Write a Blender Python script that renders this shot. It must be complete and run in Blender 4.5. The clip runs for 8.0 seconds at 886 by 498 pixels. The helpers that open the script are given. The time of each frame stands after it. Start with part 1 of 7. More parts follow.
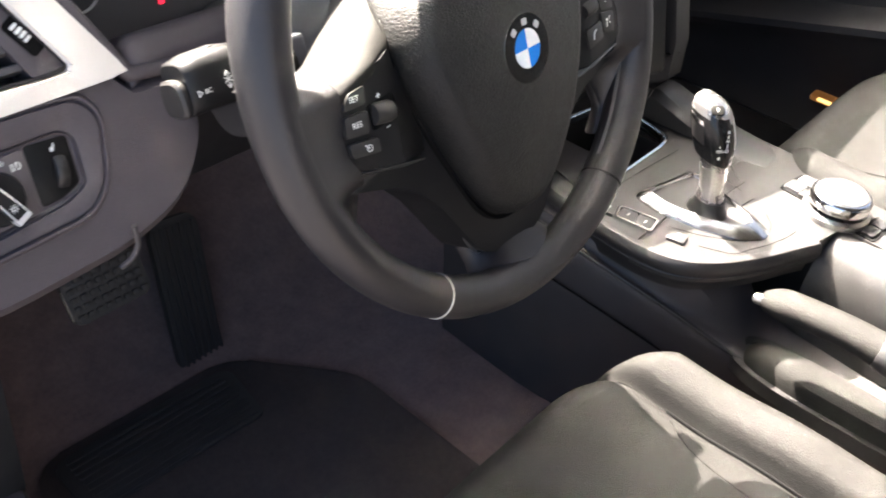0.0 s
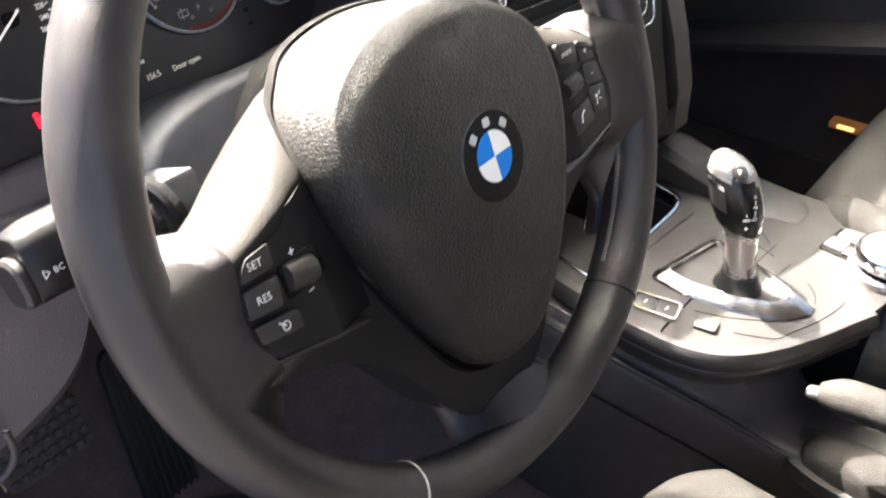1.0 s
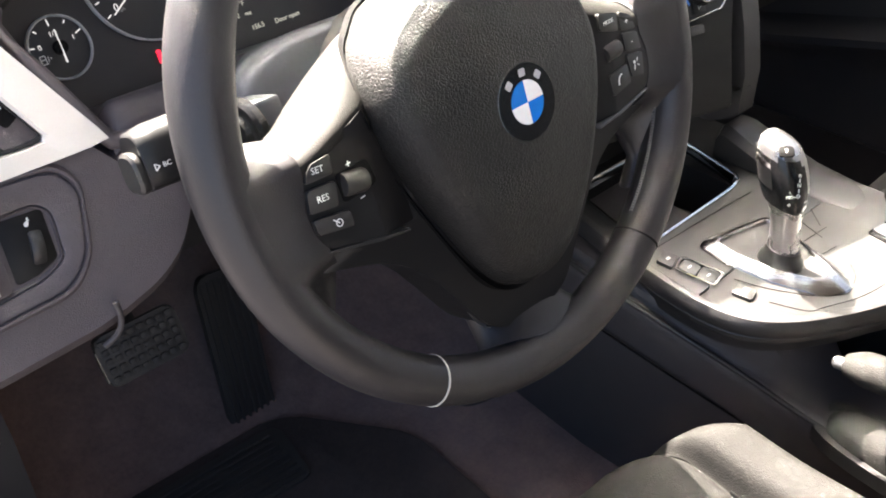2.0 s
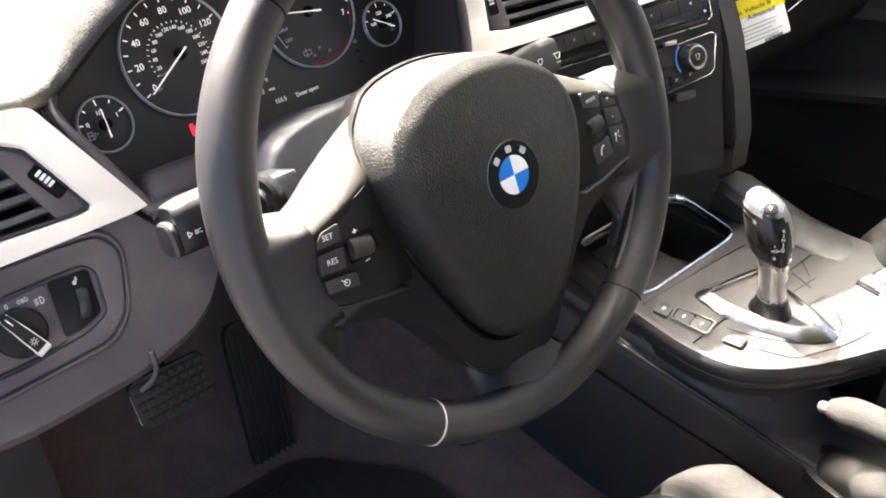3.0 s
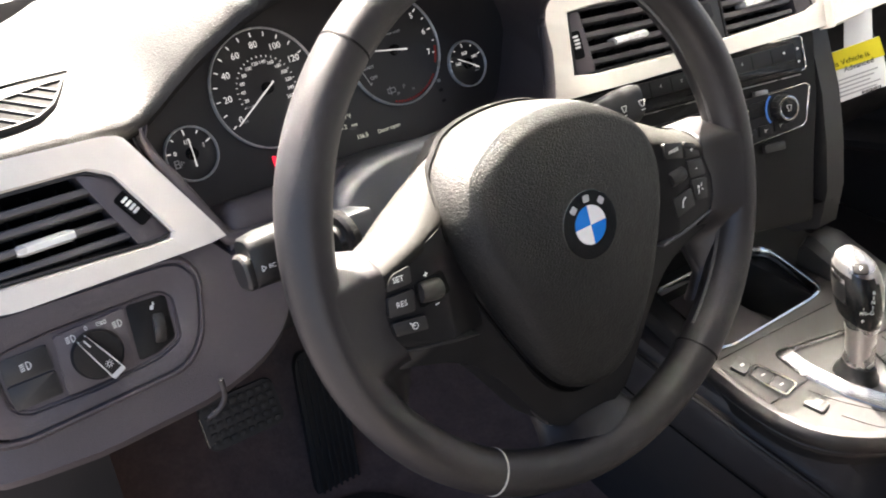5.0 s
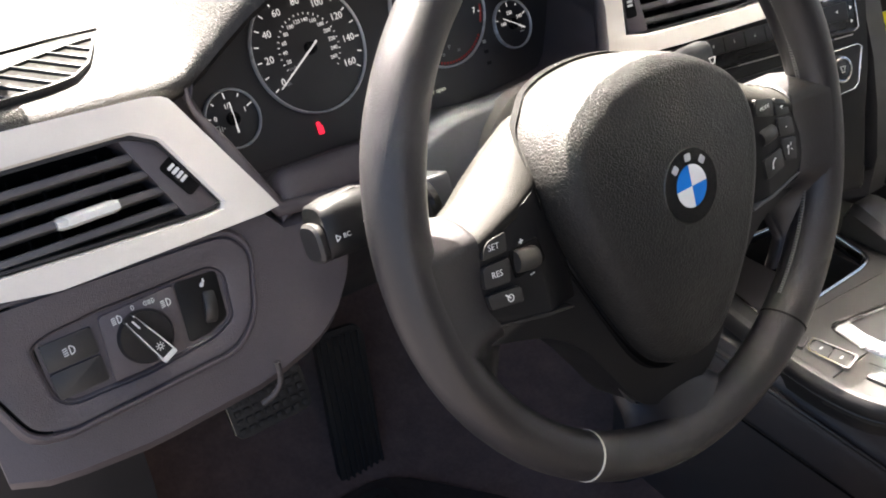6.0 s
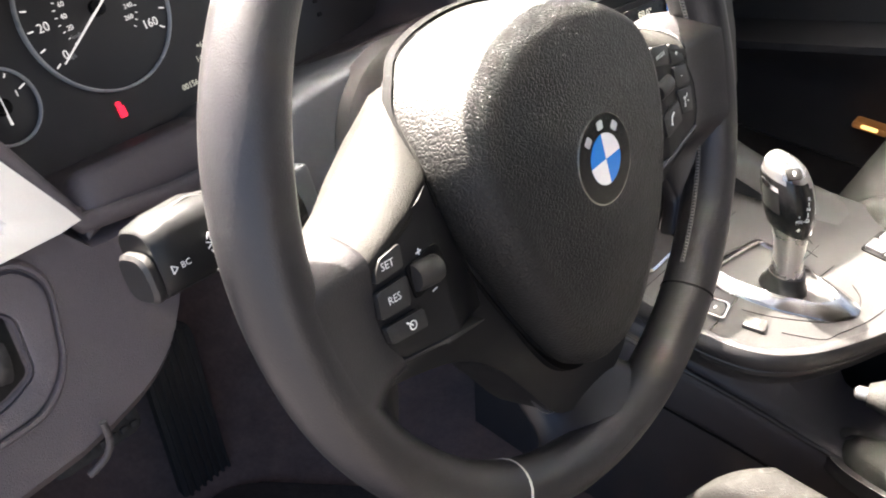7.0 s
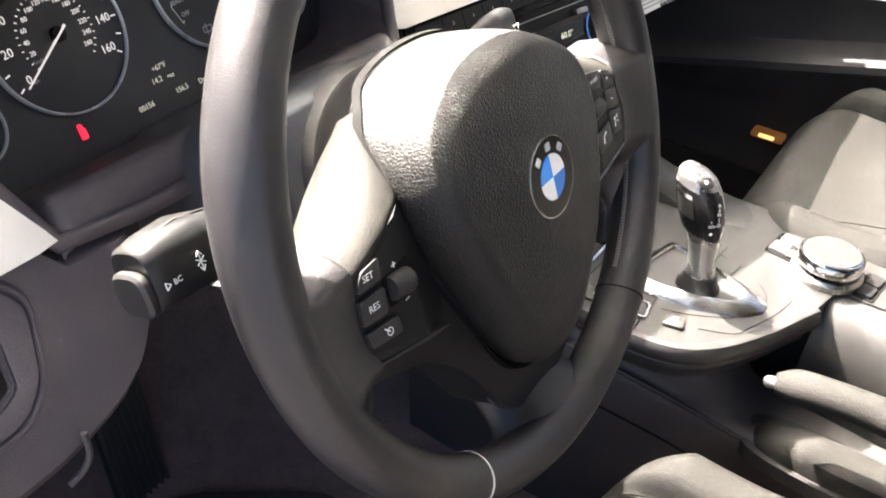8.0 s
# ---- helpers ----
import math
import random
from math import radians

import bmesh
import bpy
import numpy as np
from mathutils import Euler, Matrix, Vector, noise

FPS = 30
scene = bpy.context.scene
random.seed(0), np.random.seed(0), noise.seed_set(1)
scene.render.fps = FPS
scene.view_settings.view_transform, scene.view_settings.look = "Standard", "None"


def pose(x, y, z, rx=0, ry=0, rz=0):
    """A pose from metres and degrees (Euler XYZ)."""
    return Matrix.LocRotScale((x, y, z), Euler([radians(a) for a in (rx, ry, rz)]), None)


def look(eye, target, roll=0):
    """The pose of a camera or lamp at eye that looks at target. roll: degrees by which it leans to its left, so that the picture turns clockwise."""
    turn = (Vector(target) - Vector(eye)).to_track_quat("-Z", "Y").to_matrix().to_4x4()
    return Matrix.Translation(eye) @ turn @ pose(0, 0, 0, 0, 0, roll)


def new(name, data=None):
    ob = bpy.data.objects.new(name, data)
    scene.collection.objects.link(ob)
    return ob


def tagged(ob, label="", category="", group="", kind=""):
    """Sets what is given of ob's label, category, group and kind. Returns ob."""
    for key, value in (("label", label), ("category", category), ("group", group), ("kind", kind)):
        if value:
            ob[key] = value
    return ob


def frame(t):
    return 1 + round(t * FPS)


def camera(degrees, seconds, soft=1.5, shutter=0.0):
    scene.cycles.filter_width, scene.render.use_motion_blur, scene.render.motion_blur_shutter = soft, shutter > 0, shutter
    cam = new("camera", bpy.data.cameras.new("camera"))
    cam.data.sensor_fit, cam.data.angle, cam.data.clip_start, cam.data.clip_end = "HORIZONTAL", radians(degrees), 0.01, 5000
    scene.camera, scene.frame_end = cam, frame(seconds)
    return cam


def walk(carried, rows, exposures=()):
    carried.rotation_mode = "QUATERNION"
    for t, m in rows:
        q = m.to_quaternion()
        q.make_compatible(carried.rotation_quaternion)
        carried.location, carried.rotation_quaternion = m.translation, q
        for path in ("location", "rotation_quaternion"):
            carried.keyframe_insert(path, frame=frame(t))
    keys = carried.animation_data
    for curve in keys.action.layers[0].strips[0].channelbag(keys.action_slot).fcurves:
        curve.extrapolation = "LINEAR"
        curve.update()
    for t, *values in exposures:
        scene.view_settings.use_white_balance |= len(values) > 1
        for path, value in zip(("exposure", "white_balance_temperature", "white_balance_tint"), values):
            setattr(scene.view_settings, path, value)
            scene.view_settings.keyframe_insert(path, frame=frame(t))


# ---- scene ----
cam = camera(53.3, 8.0, soft=1.8, shutter=0.2)
PATH = [
    (0, (-0.42, -0.321, 0.863), (0.798, 0.66, -0.384), 5.4),
    (0.2, (-0.387, -0.299, 0.850), (0.557, 0.401, -0.082), 5.6),
    (0.5, (-0.343, -0.253, 0.841), (0.934, 0.704, -0.365), 2.4),
    (0.8, (-0.305, -0.240, 0.841), (0.653, 0.524, -0.024), -0.8),
    (1, (-0.288, -0.244, 0.83), (0.949, 0.793, -0.35), -0.8),
    (1.2, (-0.291, -0.252, 0.82), (0.873, 0.823, -0.4), -0.8),
    (2.3, (-0.339, -0.347, 0.865), (0.728, 0.867, -0.312), -0.7),
    (2.5, (-0.344, -0.357, 0.873), (0.723, 0.879, -0.282), -0.8),
    (2.8, (-0.345, -0.369, 0.888), (0.458, 0.568, 0.035), -1.6),
    (3, (-0.343, -0.37, 0.894), (0.724, 0.894, -0.23), -2.1),
    (3.2, (-0.340, -0.370, 0.902), (0.429, 0.603, 0.057), -3.4),
    (3.5, (-0.33, -0.367, 0.901), (0.618, 1.008, -0.199), -4.3),
    (3.8, (-0.321, -0.369, 0.906), (0.420, 0.651, 0.094), -2.6),
    (4, (-0.317, -0.367, 0.908), (0.695, 0.986, -0.162), -2.1),
    (4.5, (-0.325, -0.367, 0.907), (0.688, 1.004, -0.139), -0.7),
    (5, (-0.335, -0.365, 0.898), (0.622, 1.037, -0.161), -2.2),
    (5.2, (-0.345, -0.358, 0.891), (0.59, 1.058, -0.167), -2.9),
    (6.3, (-0.368, -0.269, 0.854), (0.674, 1.012, -0.274), -1.2),
    (6.5, (-0.356, -0.247, 0.842), (0.74, 0.964, -0.313), -0.4),
    (6.8, (-0.333, -0.214, 0.831), (0.568, 0.590, -0.059), 1.1),
    (7, (-0.323, -0.199, 0.836), (0.92, 0.805, -0.367), 1.0),
    (7.3, (-0.321, -0.195, 0.839), (0.642, 0.510, -0.070), 1.8),
    (7.5, (-0.325, -0.188, 0.838), (0.987, 0.72, -0.368), 3.1),
    (8, (-0.363, -0.195, 0.861), (1.008, 0.651, -0.324), 4.1),
]
walk(cam, [(t, look(eye, target, roll)) for t, eye, target, roll in PATH], [(t, stops, 6650, 16) for t, stops in ((0.0, 4.10), (1.0, 3.94), (2.5, 4.10), (3.0, 4.06), (3.5, 3.97), (4.3, 3.73), (5.0, 3.72), (6.5, 3.62), (7.0, 3.98), (8.0, 3.84))])

# ---------- light: high sun ahead of the car, blue sky ----------
SUN_DIR = Vector((0.08, 0.60, 0.79)).normalized()
world = bpy.data.worlds.new("sky")
scene.world = world
world.use_nodes = True
wn = world.node_tree
wn.nodes.clear()
sky = wn.nodes.new("ShaderNodeTexSky")
sky.sky_type = "NISHITA"
sky.sun_disc = False
sky.sun_elevation = math.asin(SUN_DIR.z)
sky.sun_rotation = math.atan2(SUN_DIR.x, SUN_DIR.y)
bgn = wn.nodes.new("ShaderNodeBackground")
bgn.inputs["Strength"].default_value = 0.0245
wout = wn.nodes.new("ShaderNodeOutputWorld")
wn.links.new(sky.outputs["Color"], bgn.inputs["Color"])
wn.links.new(bgn.outputs["Background"], wout.inputs["Surface"])
sun_data = bpy.data.lights.new("sun", "SUN")
sun_data.energy, sun_data.angle, sun_data.color = 5.0, radians(0.5), (1.0, 0.935, 0.82)
sun = new("sun", sun_data)
sun.matrix_world = look(SUN_DIR * 30, (0, 0, 0))


# ---------- materials ----------
def material(name, color, rough=0.5, metal=0.0, grain=0.0, grain_size=0.0015, vary=0.12, vary_size=0.05,
             kind="leather", coat=0.0, spec=0.5, wear=0.0, emit=None, emit_strength=0.0, islands=0.0, sheen=0.0):
    """Procedural surface: colour varied at two scales, uneven roughness, fine relief of a real size."""
    m = bpy.data.materials.new(name)
    m.use_nodes = True
    nt = m.node_tree
    b = nt.nodes["Principled BSDF"]
    b.inputs["Metallic"].default_value = metal
    b.inputs["Coat Weight"].default_value = coat
    b.inputs["Coat Roughness"].default_value = 0.06
    b.inputs["Specular IOR Level"].default_value = spec
    b.inputs["Sheen Weight"].default_value = sheen
    tc = nt.nodes.new("ShaderNodeTexCoord")
    big = nt.nodes.new("ShaderNodeTexNoise")
    big.inputs["Scale"].default_value = 1.0 / vary_size
    big.inputs["Detail"].default_value = 4.0
    small = nt.nodes.new("ShaderNodeTexNoise")
    small.inputs["Scale"].default_value = 1.0 / max(grain_size * 2.0, 0.0008)
    small.inputs["Detail"].default_value = 3.0
    for n in (big, small):
        nt.links.new(tc.outputs["Object"], n.inputs["Vector"])
    mixn = nt.nodes.new("ShaderNodeMath")
    mixn.operation = "MULTIPLY_ADD"
    mixn.inputs[1].default_value = 0.6
    nt.links.new(big.outputs["Fac"], mixn.inputs[0])
    half = nt.nodes.new("ShaderNodeMath")
    half.operation = "MULTIPLY"
    half.inputs[1].default_value = 0.4
    nt.links.new(small.outputs["Fac"], half.inputs[0])
    nt.links.new(half.outputs[0], mixn.inputs[2])
    fac = mixn.outputs[0]
    if islands:
        geo = nt.nodes.new("ShaderNodeNewGeometry")
        add = nt.nodes.new("ShaderNodeMath")
        add.operation = "MULTIPLY_ADD"
        add.inputs[1].default_value = islands
        nt.links.new(geo.outputs["Random Per Island"], add.inputs[0])
        nt.links.new(fac, add.inputs[2])
        fac = add.outputs[0]
    ramp = nt.nodes.new("ShaderNodeMapRange")
    ramp.inputs["From Min"].default_value = 0.25
    ramp.inputs["From Max"].default_value = 0.75
    ramp.inputs["To Min"].default_value = 1.0 - vary
    ramp.inputs["To Max"].default_value = 1.0 + vary
    nt.links.new(fac, ramp.inputs["Value"])
    tint = nt.nodes.new("ShaderNodeVectorMath")
    tint.operation = "SCALE"
    tint.inputs[0].default_value = color
    nt.links.new(ramp.outputs["Result"], tint.inputs["Scale"])
    nt.links.new(tint.outputs["Vector"], b.inputs["Base Color"])
    rr = nt.nodes.new("ShaderNodeMapRange")
    rr.inputs["From Min"].default_value = 0.3
    rr.inputs["From Max"].default_value = 0.7
    rr.inputs["To Min"].default_value = max(rough - 0.07 - wear, 0.02)
    rr.inputs["To Max"].default_value = min(rough + 0.07 + wear, 1.0)
    nt.links.new(big.outputs["Fac"], rr.inputs["Value"])
    nt.links.new(rr.outputs["Result"], b.inputs["Roughness"])
    if grain:
        bump = nt.nodes.new("ShaderNodeBump")
        bump.inputs["Strength"].default_value = grain
        bump.inputs["Distance"].default_value = grain_size * 0.22
        if kind == "leather":
            warp = nt.nodes.new("ShaderNodeTexNoise")
            warp.inputs["Scale"].default_value = 0.35 / grain_size
            warp.inputs["Detail"].default_value = 2.0
            nt.links.new(tc.outputs["Object"], warp.inputs["Vector"])
            off = nt.nodes.new("ShaderNodeVectorMath")
            off.operation = "MULTIPLY_ADD"
            off.inputs[1].default_value = (grain_size * 2.2,) * 3
            nt.links.new(warp.outputs["Color"], off.inputs[0])
            nt.links.new(tc.outputs["Object"], off.inputs[2])
            cell = nt.nodes.new("ShaderNodeTexVoronoi")
            cell.feature = "DISTANCE_TO_EDGE"
            cell.inputs["Scale"].default_value = 1.0 / grain_size
            nt.links.new(off.outputs["Vector"], cell.inputs["Vector"])
            top = nt.nodes.new("ShaderNodeMapRange")
            top.inputs["From Max"].default_value = 0.25
            nt.links.new(cell.outputs["Distance"], top.inputs["Value"])
            nt.links.new(top.outputs["Result"], bump.inputs["Height"])
        elif kind == "brushed":
            mp = nt.nodes.new("ShaderNodeMapping")
            mp.inputs["Scale"].default_value = (1.0, 18.0, 18.0)
            nt.links.new(tc.outputs["Object"], mp.inputs["Vector"])
            br = nt.nodes.new("ShaderNodeTexNoise")
            br.inputs["Scale"].default_value = 0.2 / grain_size
            nt.links.new(mp.outputs["Vector"], br.inputs["Vector"])
            nt.links.new(br.outputs["Fac"], bump.inputs["Height"])
        else:
            fine = nt.nodes.new("ShaderNodeTexNoise")
            fine.inputs["Scale"].default_value = 1.0 / grain_size
            fine.inputs["Detail"].default_value = 6.0
            nt.links.new(tc.outputs["Object"], fine.inputs["Vector"])
            nt.links.new(fine.outputs["Fac"], bump.inputs["Height"])
        nt.links.new(bump.outputs["Normal"], b.inputs["Normal"])
    if emit:
        b.inputs["Emission Color"].default_value = (*emit, 1)
        b.inputs["Emission Strength"].default_value = emit_strength
    return m


LEATHER = material("black_wheel_leather", (0.0180, 0.0166, 0.0178), 0.43, grain=0.16, grain_size=0.0015, spec=0.6, vary=0.1)
FAIRING = material("black_grained_spoke_leather", (0.0130, 0.0127, 0.0108), 0.62, grain=0.30, grain_size=0.0013, spec=0.25, vary=0.1)
PAD = material("black_grained_airbag_cover", (0.0125, 0.0125, 0.0120), 0.54, grain=0.50, grain_size=0.0021, spec=0.32, vary=0.1)
SOFT_DASH = material("black_soft_dash_skin", (0.013, 0.013, 0.0127), 0.58, spec=0.35, grain=0.5, grain_size=0.0019, vary=0.12)
LOWER = material("anthracite_lower_dash_plastic", (0.080, 0.068, 0.073), 0.48, grain=0.35, grain_size=0.0014, vary=0.1)
BLACK = material("black_matt_plastic", (0.021, 0.020, 0.020), 0.45, grain=0.2, grain_size=0.0008, kind="noise")
GLOVE = material("black_glovebox_skin", (0.014, 0.0135, 0.0135), 0.62, spec=0.15, grain=0.2, grain_size=0.0015)
BUTTON = material("black_soft_touch_button", (0.0125, 0.0125, 0.0130), 0.42, spec=0.25, grain=0.1, grain_size=0.0006, kind="noise")
GLOSS = material("black_gloss_plastic", (0.010, 0.010, 0.010), 0.22, spec=0.4, vary=0.05)
# Base colour raised to include the haze a cover glass would reflect.
DIALFACE = material("black_dial_face_with_glass_haze", (0.040, 0.038, 0.039), 0.45, spec=0.5, vary=0.05)
RINGPAINT = material("bright_silver_dial_ring", (0.72, 0.72, 0.71), 0.3, metal=0.2, vary=0.03)
DIALPRINT = material("backlit_dial_print", (0.7, 0.7, 0.68), 0.6, vary=0.03, emit=(1.0, 0.97, 0.92), emit_strength=0.045)
SLATS = material("satin_black_vent_slat", (0.105, 0.100, 0.100), 0.32, spec=0.6, vary=0.08)
FASCIA = material("black_fascia_plastic", (0.007, 0.0068, 0.0068), 0.45, spec=0.2, vary=0.05)
KEYGREY = material("dark_grey_key_plastic", (0.022, 0.0213, 0.0208), 0.45, grain=0.1, grain_size=0.0006, kind="noise")
SATIN = material("satin_chrome_frame", (0.52, 0.515, 0.51), 0.22, metal=1.0, vary=0.05)
# Weak emission imitates the door lamp's glow on its housing.
AMBERDIM = material("amber_lamp_housing_glow", (0.25, 0.12, 0.05), 0.4, emit=(1.0, 0.42, 0.10), emit_strength=0.007)
FLANK = material("black_console_flank_plastic", (0.048, 0.043, 0.044), 0.5, grain=0.3, grain_size=0.0014, vary=0.1)
GROOVE = material("black_shut_line", (0.005, 0.005, 0.005), 0.8, spec=0.1, vary=0.05)
DECOR = material("satin_silver_decor_trim", (0.75, 0.705, 0.635), 0.36, metal=0.0, grain=0.08, grain_size=0.0006, kind="noise", vary=0.05)
CHROME = material("satin_chrome", (0.80, 0.79, 0.77), 0.16, metal=1.0, vary=0.04)
SILVER = material("satin_silver_plastic", (0.40, 0.392, 0.385), 0.29, metal=0.92, vary=0.06)
SEAT = material("black_leatherette_seat", (0.0168, 0.0164, 0.0153), 0.74, spec=0.10, grain=0.35, grain_size=0.0022, vary=0.1)
STITCH = material("dark_grey_stitching_thread", (0.17, 0.165, 0.155), 0.7, vary=0.1)
THREAD = material("pale_grey_thread", (0.50, 0.48, 0.43), 0.7, vary=0.1)
CONSOLE = material("dark_grey_console_plastic", (0.020, 0.0192, 0.0185), 0.41, grain=0.2, grain_size=0.001, kind="noise", vary=0.08)
CARPET = material("black_velour_carpet", (0.165, 0.114, 0.105), 0.95, grain=1.0, grain_size=0.003, kind="noise", vary=0.35, vary_size=0.03, sheen=0.3)
MAT = material("black_floor_mat_pile", (0.044, 0.034, 0.032), 0.95, grain=1.0, grain_size=0.004, kind="noise", vary=0.35, vary_size=0.02)
RUBBER = material("black_pedal_rubber", (0.031, 0.029, 0.0285), 0.6, grain=0.3, grain_size=0.001, kind="noise")
WHITE = material("white_print", (0.75, 0.75, 0.73), 0.6, vary=0.04)
GREYPRINT = material("grey_print", (0.42, 0.42, 0.42), 0.6, vary=0.04)
RED = material("red_print", (0.45, 0.03, 0.03), 0.6, vary=0.04)
REDLAMP = material("lit_red_warning_lamp", (0.5, 0.01, 0.02), 0.5, emit=(1.0, 0.02, 0.05), emit_strength=0.14)
AMBER = material("lit_amber_door_lamp", (0.6, 0.3, 0.1), 0.5, emit=(1.0, 0.55, 0.17), emit_strength=0.16)
BLUE = material("blue_enamel", (0.004, 0.165, 0.58), 0.25, coat=0.6, vary=0.03)
ENAMEL = material("white_enamel", (0.80, 0.80, 0.80), 0.25, coat=0.6, vary=0.03)
YELLOW = material("yellow_tag_print", (0.80, 0.68, 0.02), 0.6, vary=0.04)
PAPER = material("white_tag_card", (0.86, 0.86, 0.84), 0.6, vary=0.04)
HEADLINER = material("anthracite_headliner_cloth", (0.07, 0.068, 0.065), 0.9, grain=0.4, grain_size=0.0015, kind="noise")
PILLAR = material("warm_grey_pillar_cloth", (0.40, 0.35, 0.30), 0.9, grain=0.4, grain_size=0.0015, kind="noise")
SHROUD = material("dark_grey_shroud_plastic", (0.070, 0.073, 0.081), 0.4, grain=0.25, grain_size=0.001, kind="noise")
PAINT = material("dark_car_paint", (0.05, 0.055, 0.06), 0.25, coat=1.0, metal=0.3, vary=0.05)
ASPHALT = material("grey_dry_asphalt", (0.060, 0.056, 0.060), 0.9, grain=0.8, grain_size=0.02, kind="noise", vary=0.25, vary_size=0.6)
CLOTH = material("grey_door_cloth", (0.036, 0.0355, 0.037), 0.8, grain=0.3, grain_size=0.0015, kind="noise")
BLUEPRINT = material("blue_print", (0.05, 0.18, 0.55), 0.5, vary=0.04)
SCREEN = material("lit_display_text", (0.5, 0.5, 0.4), 0.5, emit=(0.85, 0.85, 0.7), emit_strength=0.035)
GLASS = bpy.data.materials.new("clear_window_glass")
GLASS.use_nodes = True
gb = GLASS.node_tree.nodes["Principled BSDF"]
gb.inputs["Transmission Weight"].default_value = 1.0
gb.inputs["Roughness"].default_value = 0.0
gb.inputs["IOR"].default_value = 1.45
gb.inputs["Base Color"].default_value = (0.95, 0.97, 0.96, 1)
# Glass for the unseen rear windows, tinted dark to hold back fill light.
TINTED = GLASS.copy()
TINTED.name = "dark_tinted_glass"
TINTED.node_tree.nodes["Principled BSDF"].inputs["Base Color"].default_value = (0.16, 0.17, 0.17, 1)


# ---------- mesh helpers ----------
def thing(name, m, label, category, group="", kind=""):
    ob = new(name)
    ob.empty_display_size = 0.02
    ob.matrix_basis = m
    return tagged(ob, label, category, group, kind)


def part(name, bm, mat, parent=None, label="", smooth=40, at=None):
    """Links a bmesh as one mesh object under a thing or a part, in the parent's own axes."""
    if isinstance(bm, bmesh.types.BMesh):
        bmesh.ops.recalc_face_normals(bm, faces=bm.faces)
        for f in bm.faces:
            f.smooth = smooth > 0
        if smooth:
            for e in bm.edges:
                if len(e.link_faces) == 2 and e.calc_face_angle(0) > radians(smooth):
                    e.smooth = False
        me = bpy.data.meshes.new(name)
        bm.to_mesh(me)
        bm.free()
    else:
        me = bm
    if not me.materials:
        me.materials.append(mat)
    ob = new(name, me)
    if parent is not None:
        ob.parent = parent
    if at is not None:
        ob.matrix_basis = at
    if label:
        ob["label"] = label
    return ob


def prism(pts, z0, z1, bevel=0.0, seg=2, both=False):
    """A plate: an outline in x, y from z0 to z1, its upper edge (or both) rounded."""
    bm = bmesh.new()
    lo = [bm.verts.new((x, y, z0)) for x, y in pts]
    hi = [bm.verts.new((x, y, z1)) for x, y in pts]
    bm.faces.new(lo[::-1])
    bm.faces.new(hi)
    n = len(pts)
    for i in range(n):
        bm.faces.new((lo[i], lo[(i + 1) % n], hi[(i + 1) % n], hi[i]))
    if bevel:
        bm.edges.ensure_lookup_table()
        ed = [e for e in bm.edges if all(abs(v.co.z - z1) < 1e-7 for v in e.verts) or (both and all(abs(v.co.z - z0) < 1e-7 for v in e.verts))]
        bmesh.ops.bevel(bm, geom=ed, offset=bevel, segments=seg, affect="EDGES", profile=0.5, clamp_overlap=True)
    return bm


def rounded(pts, r, seg=4):
    """An outline whose corners are rounded by r (one radius, or one a corner)."""
    out, n = [], len(pts)
    for i in range(n):
        p, a, b = Vector(pts[i]), Vector(pts[i - 1]), Vector(pts[(i + 1) % n])
        rad = r[i] if isinstance(r, (list, tuple)) else r
        da, db = (a - p), (b - p)
        k = min(rad, da.length * 0.45, db.length * 0.45)
        if k < 1e-6:
            out.append((p.x, p.y))
            continue
        s, e = p + da.normalized() * k, p + db.normalized() * k
        for j in range(seg + 1):
            u = j / seg
            q = s * (1 - u) ** 2 + p * 2 * u * (1 - u) + e * u * u
            out.append((q.x, q.y))
    return out


def rect(cx, cy, w, h):
    return [(cx - w / 2, cy - h / 2), (cx + w / 2, cy - h / 2), (cx + w / 2, cy + h / 2), (cx - w / 2, cy + h / 2)]


def box(x0, x1, y0, y1, z0, z1, bevel=0.0, seg=2):
    bm = bmesh.new()
    bmesh.ops.create_cube(bm, size=1.0, matrix=Matrix.Translation(((x0 + x1) / 2, (y0 + y1) / 2, (z0 + z1) / 2)) @ Matrix.Diagonal((x1 - x0, y1 - y0, z1 - z0, 1)))
    if bevel:
        bmesh.ops.bevel(bm, geom=bm.edges[:], offset=bevel, segments=seg, affect="EDGES", profile=0.5, clamp_overlap=True)
    return bm


def loft(rings, close=True, caps=True):
    """A skin over rings of equal length."""
    bm = bmesh.new()
    vs = [[bm.verts.new(p) for p in ring] for ring in rings]
    n = len(rings[0])
    for a, b in zip(vs, vs[1:]):
        for i in range(n if close else n - 1):
            j = (i + 1) % n
            bm.faces.new((a[i], a[j], b[j], b[i]))
    if caps and close:
        bm.faces.new(vs[0][::-1])
        bm.faces.new(vs[-1])
    return bm


def lathe(profile, seg=32, close=False):
    """Turns r, z pairs about the z axis."""
    rings = [[(r * math.cos(2 * math.pi * k / seg), r * math.sin(2 * math.pi * k / seg), z) for k in range(seg)] for r, z in profile]
    if close:
        rings.append(rings[0])
    return loft(rings, True, not close)


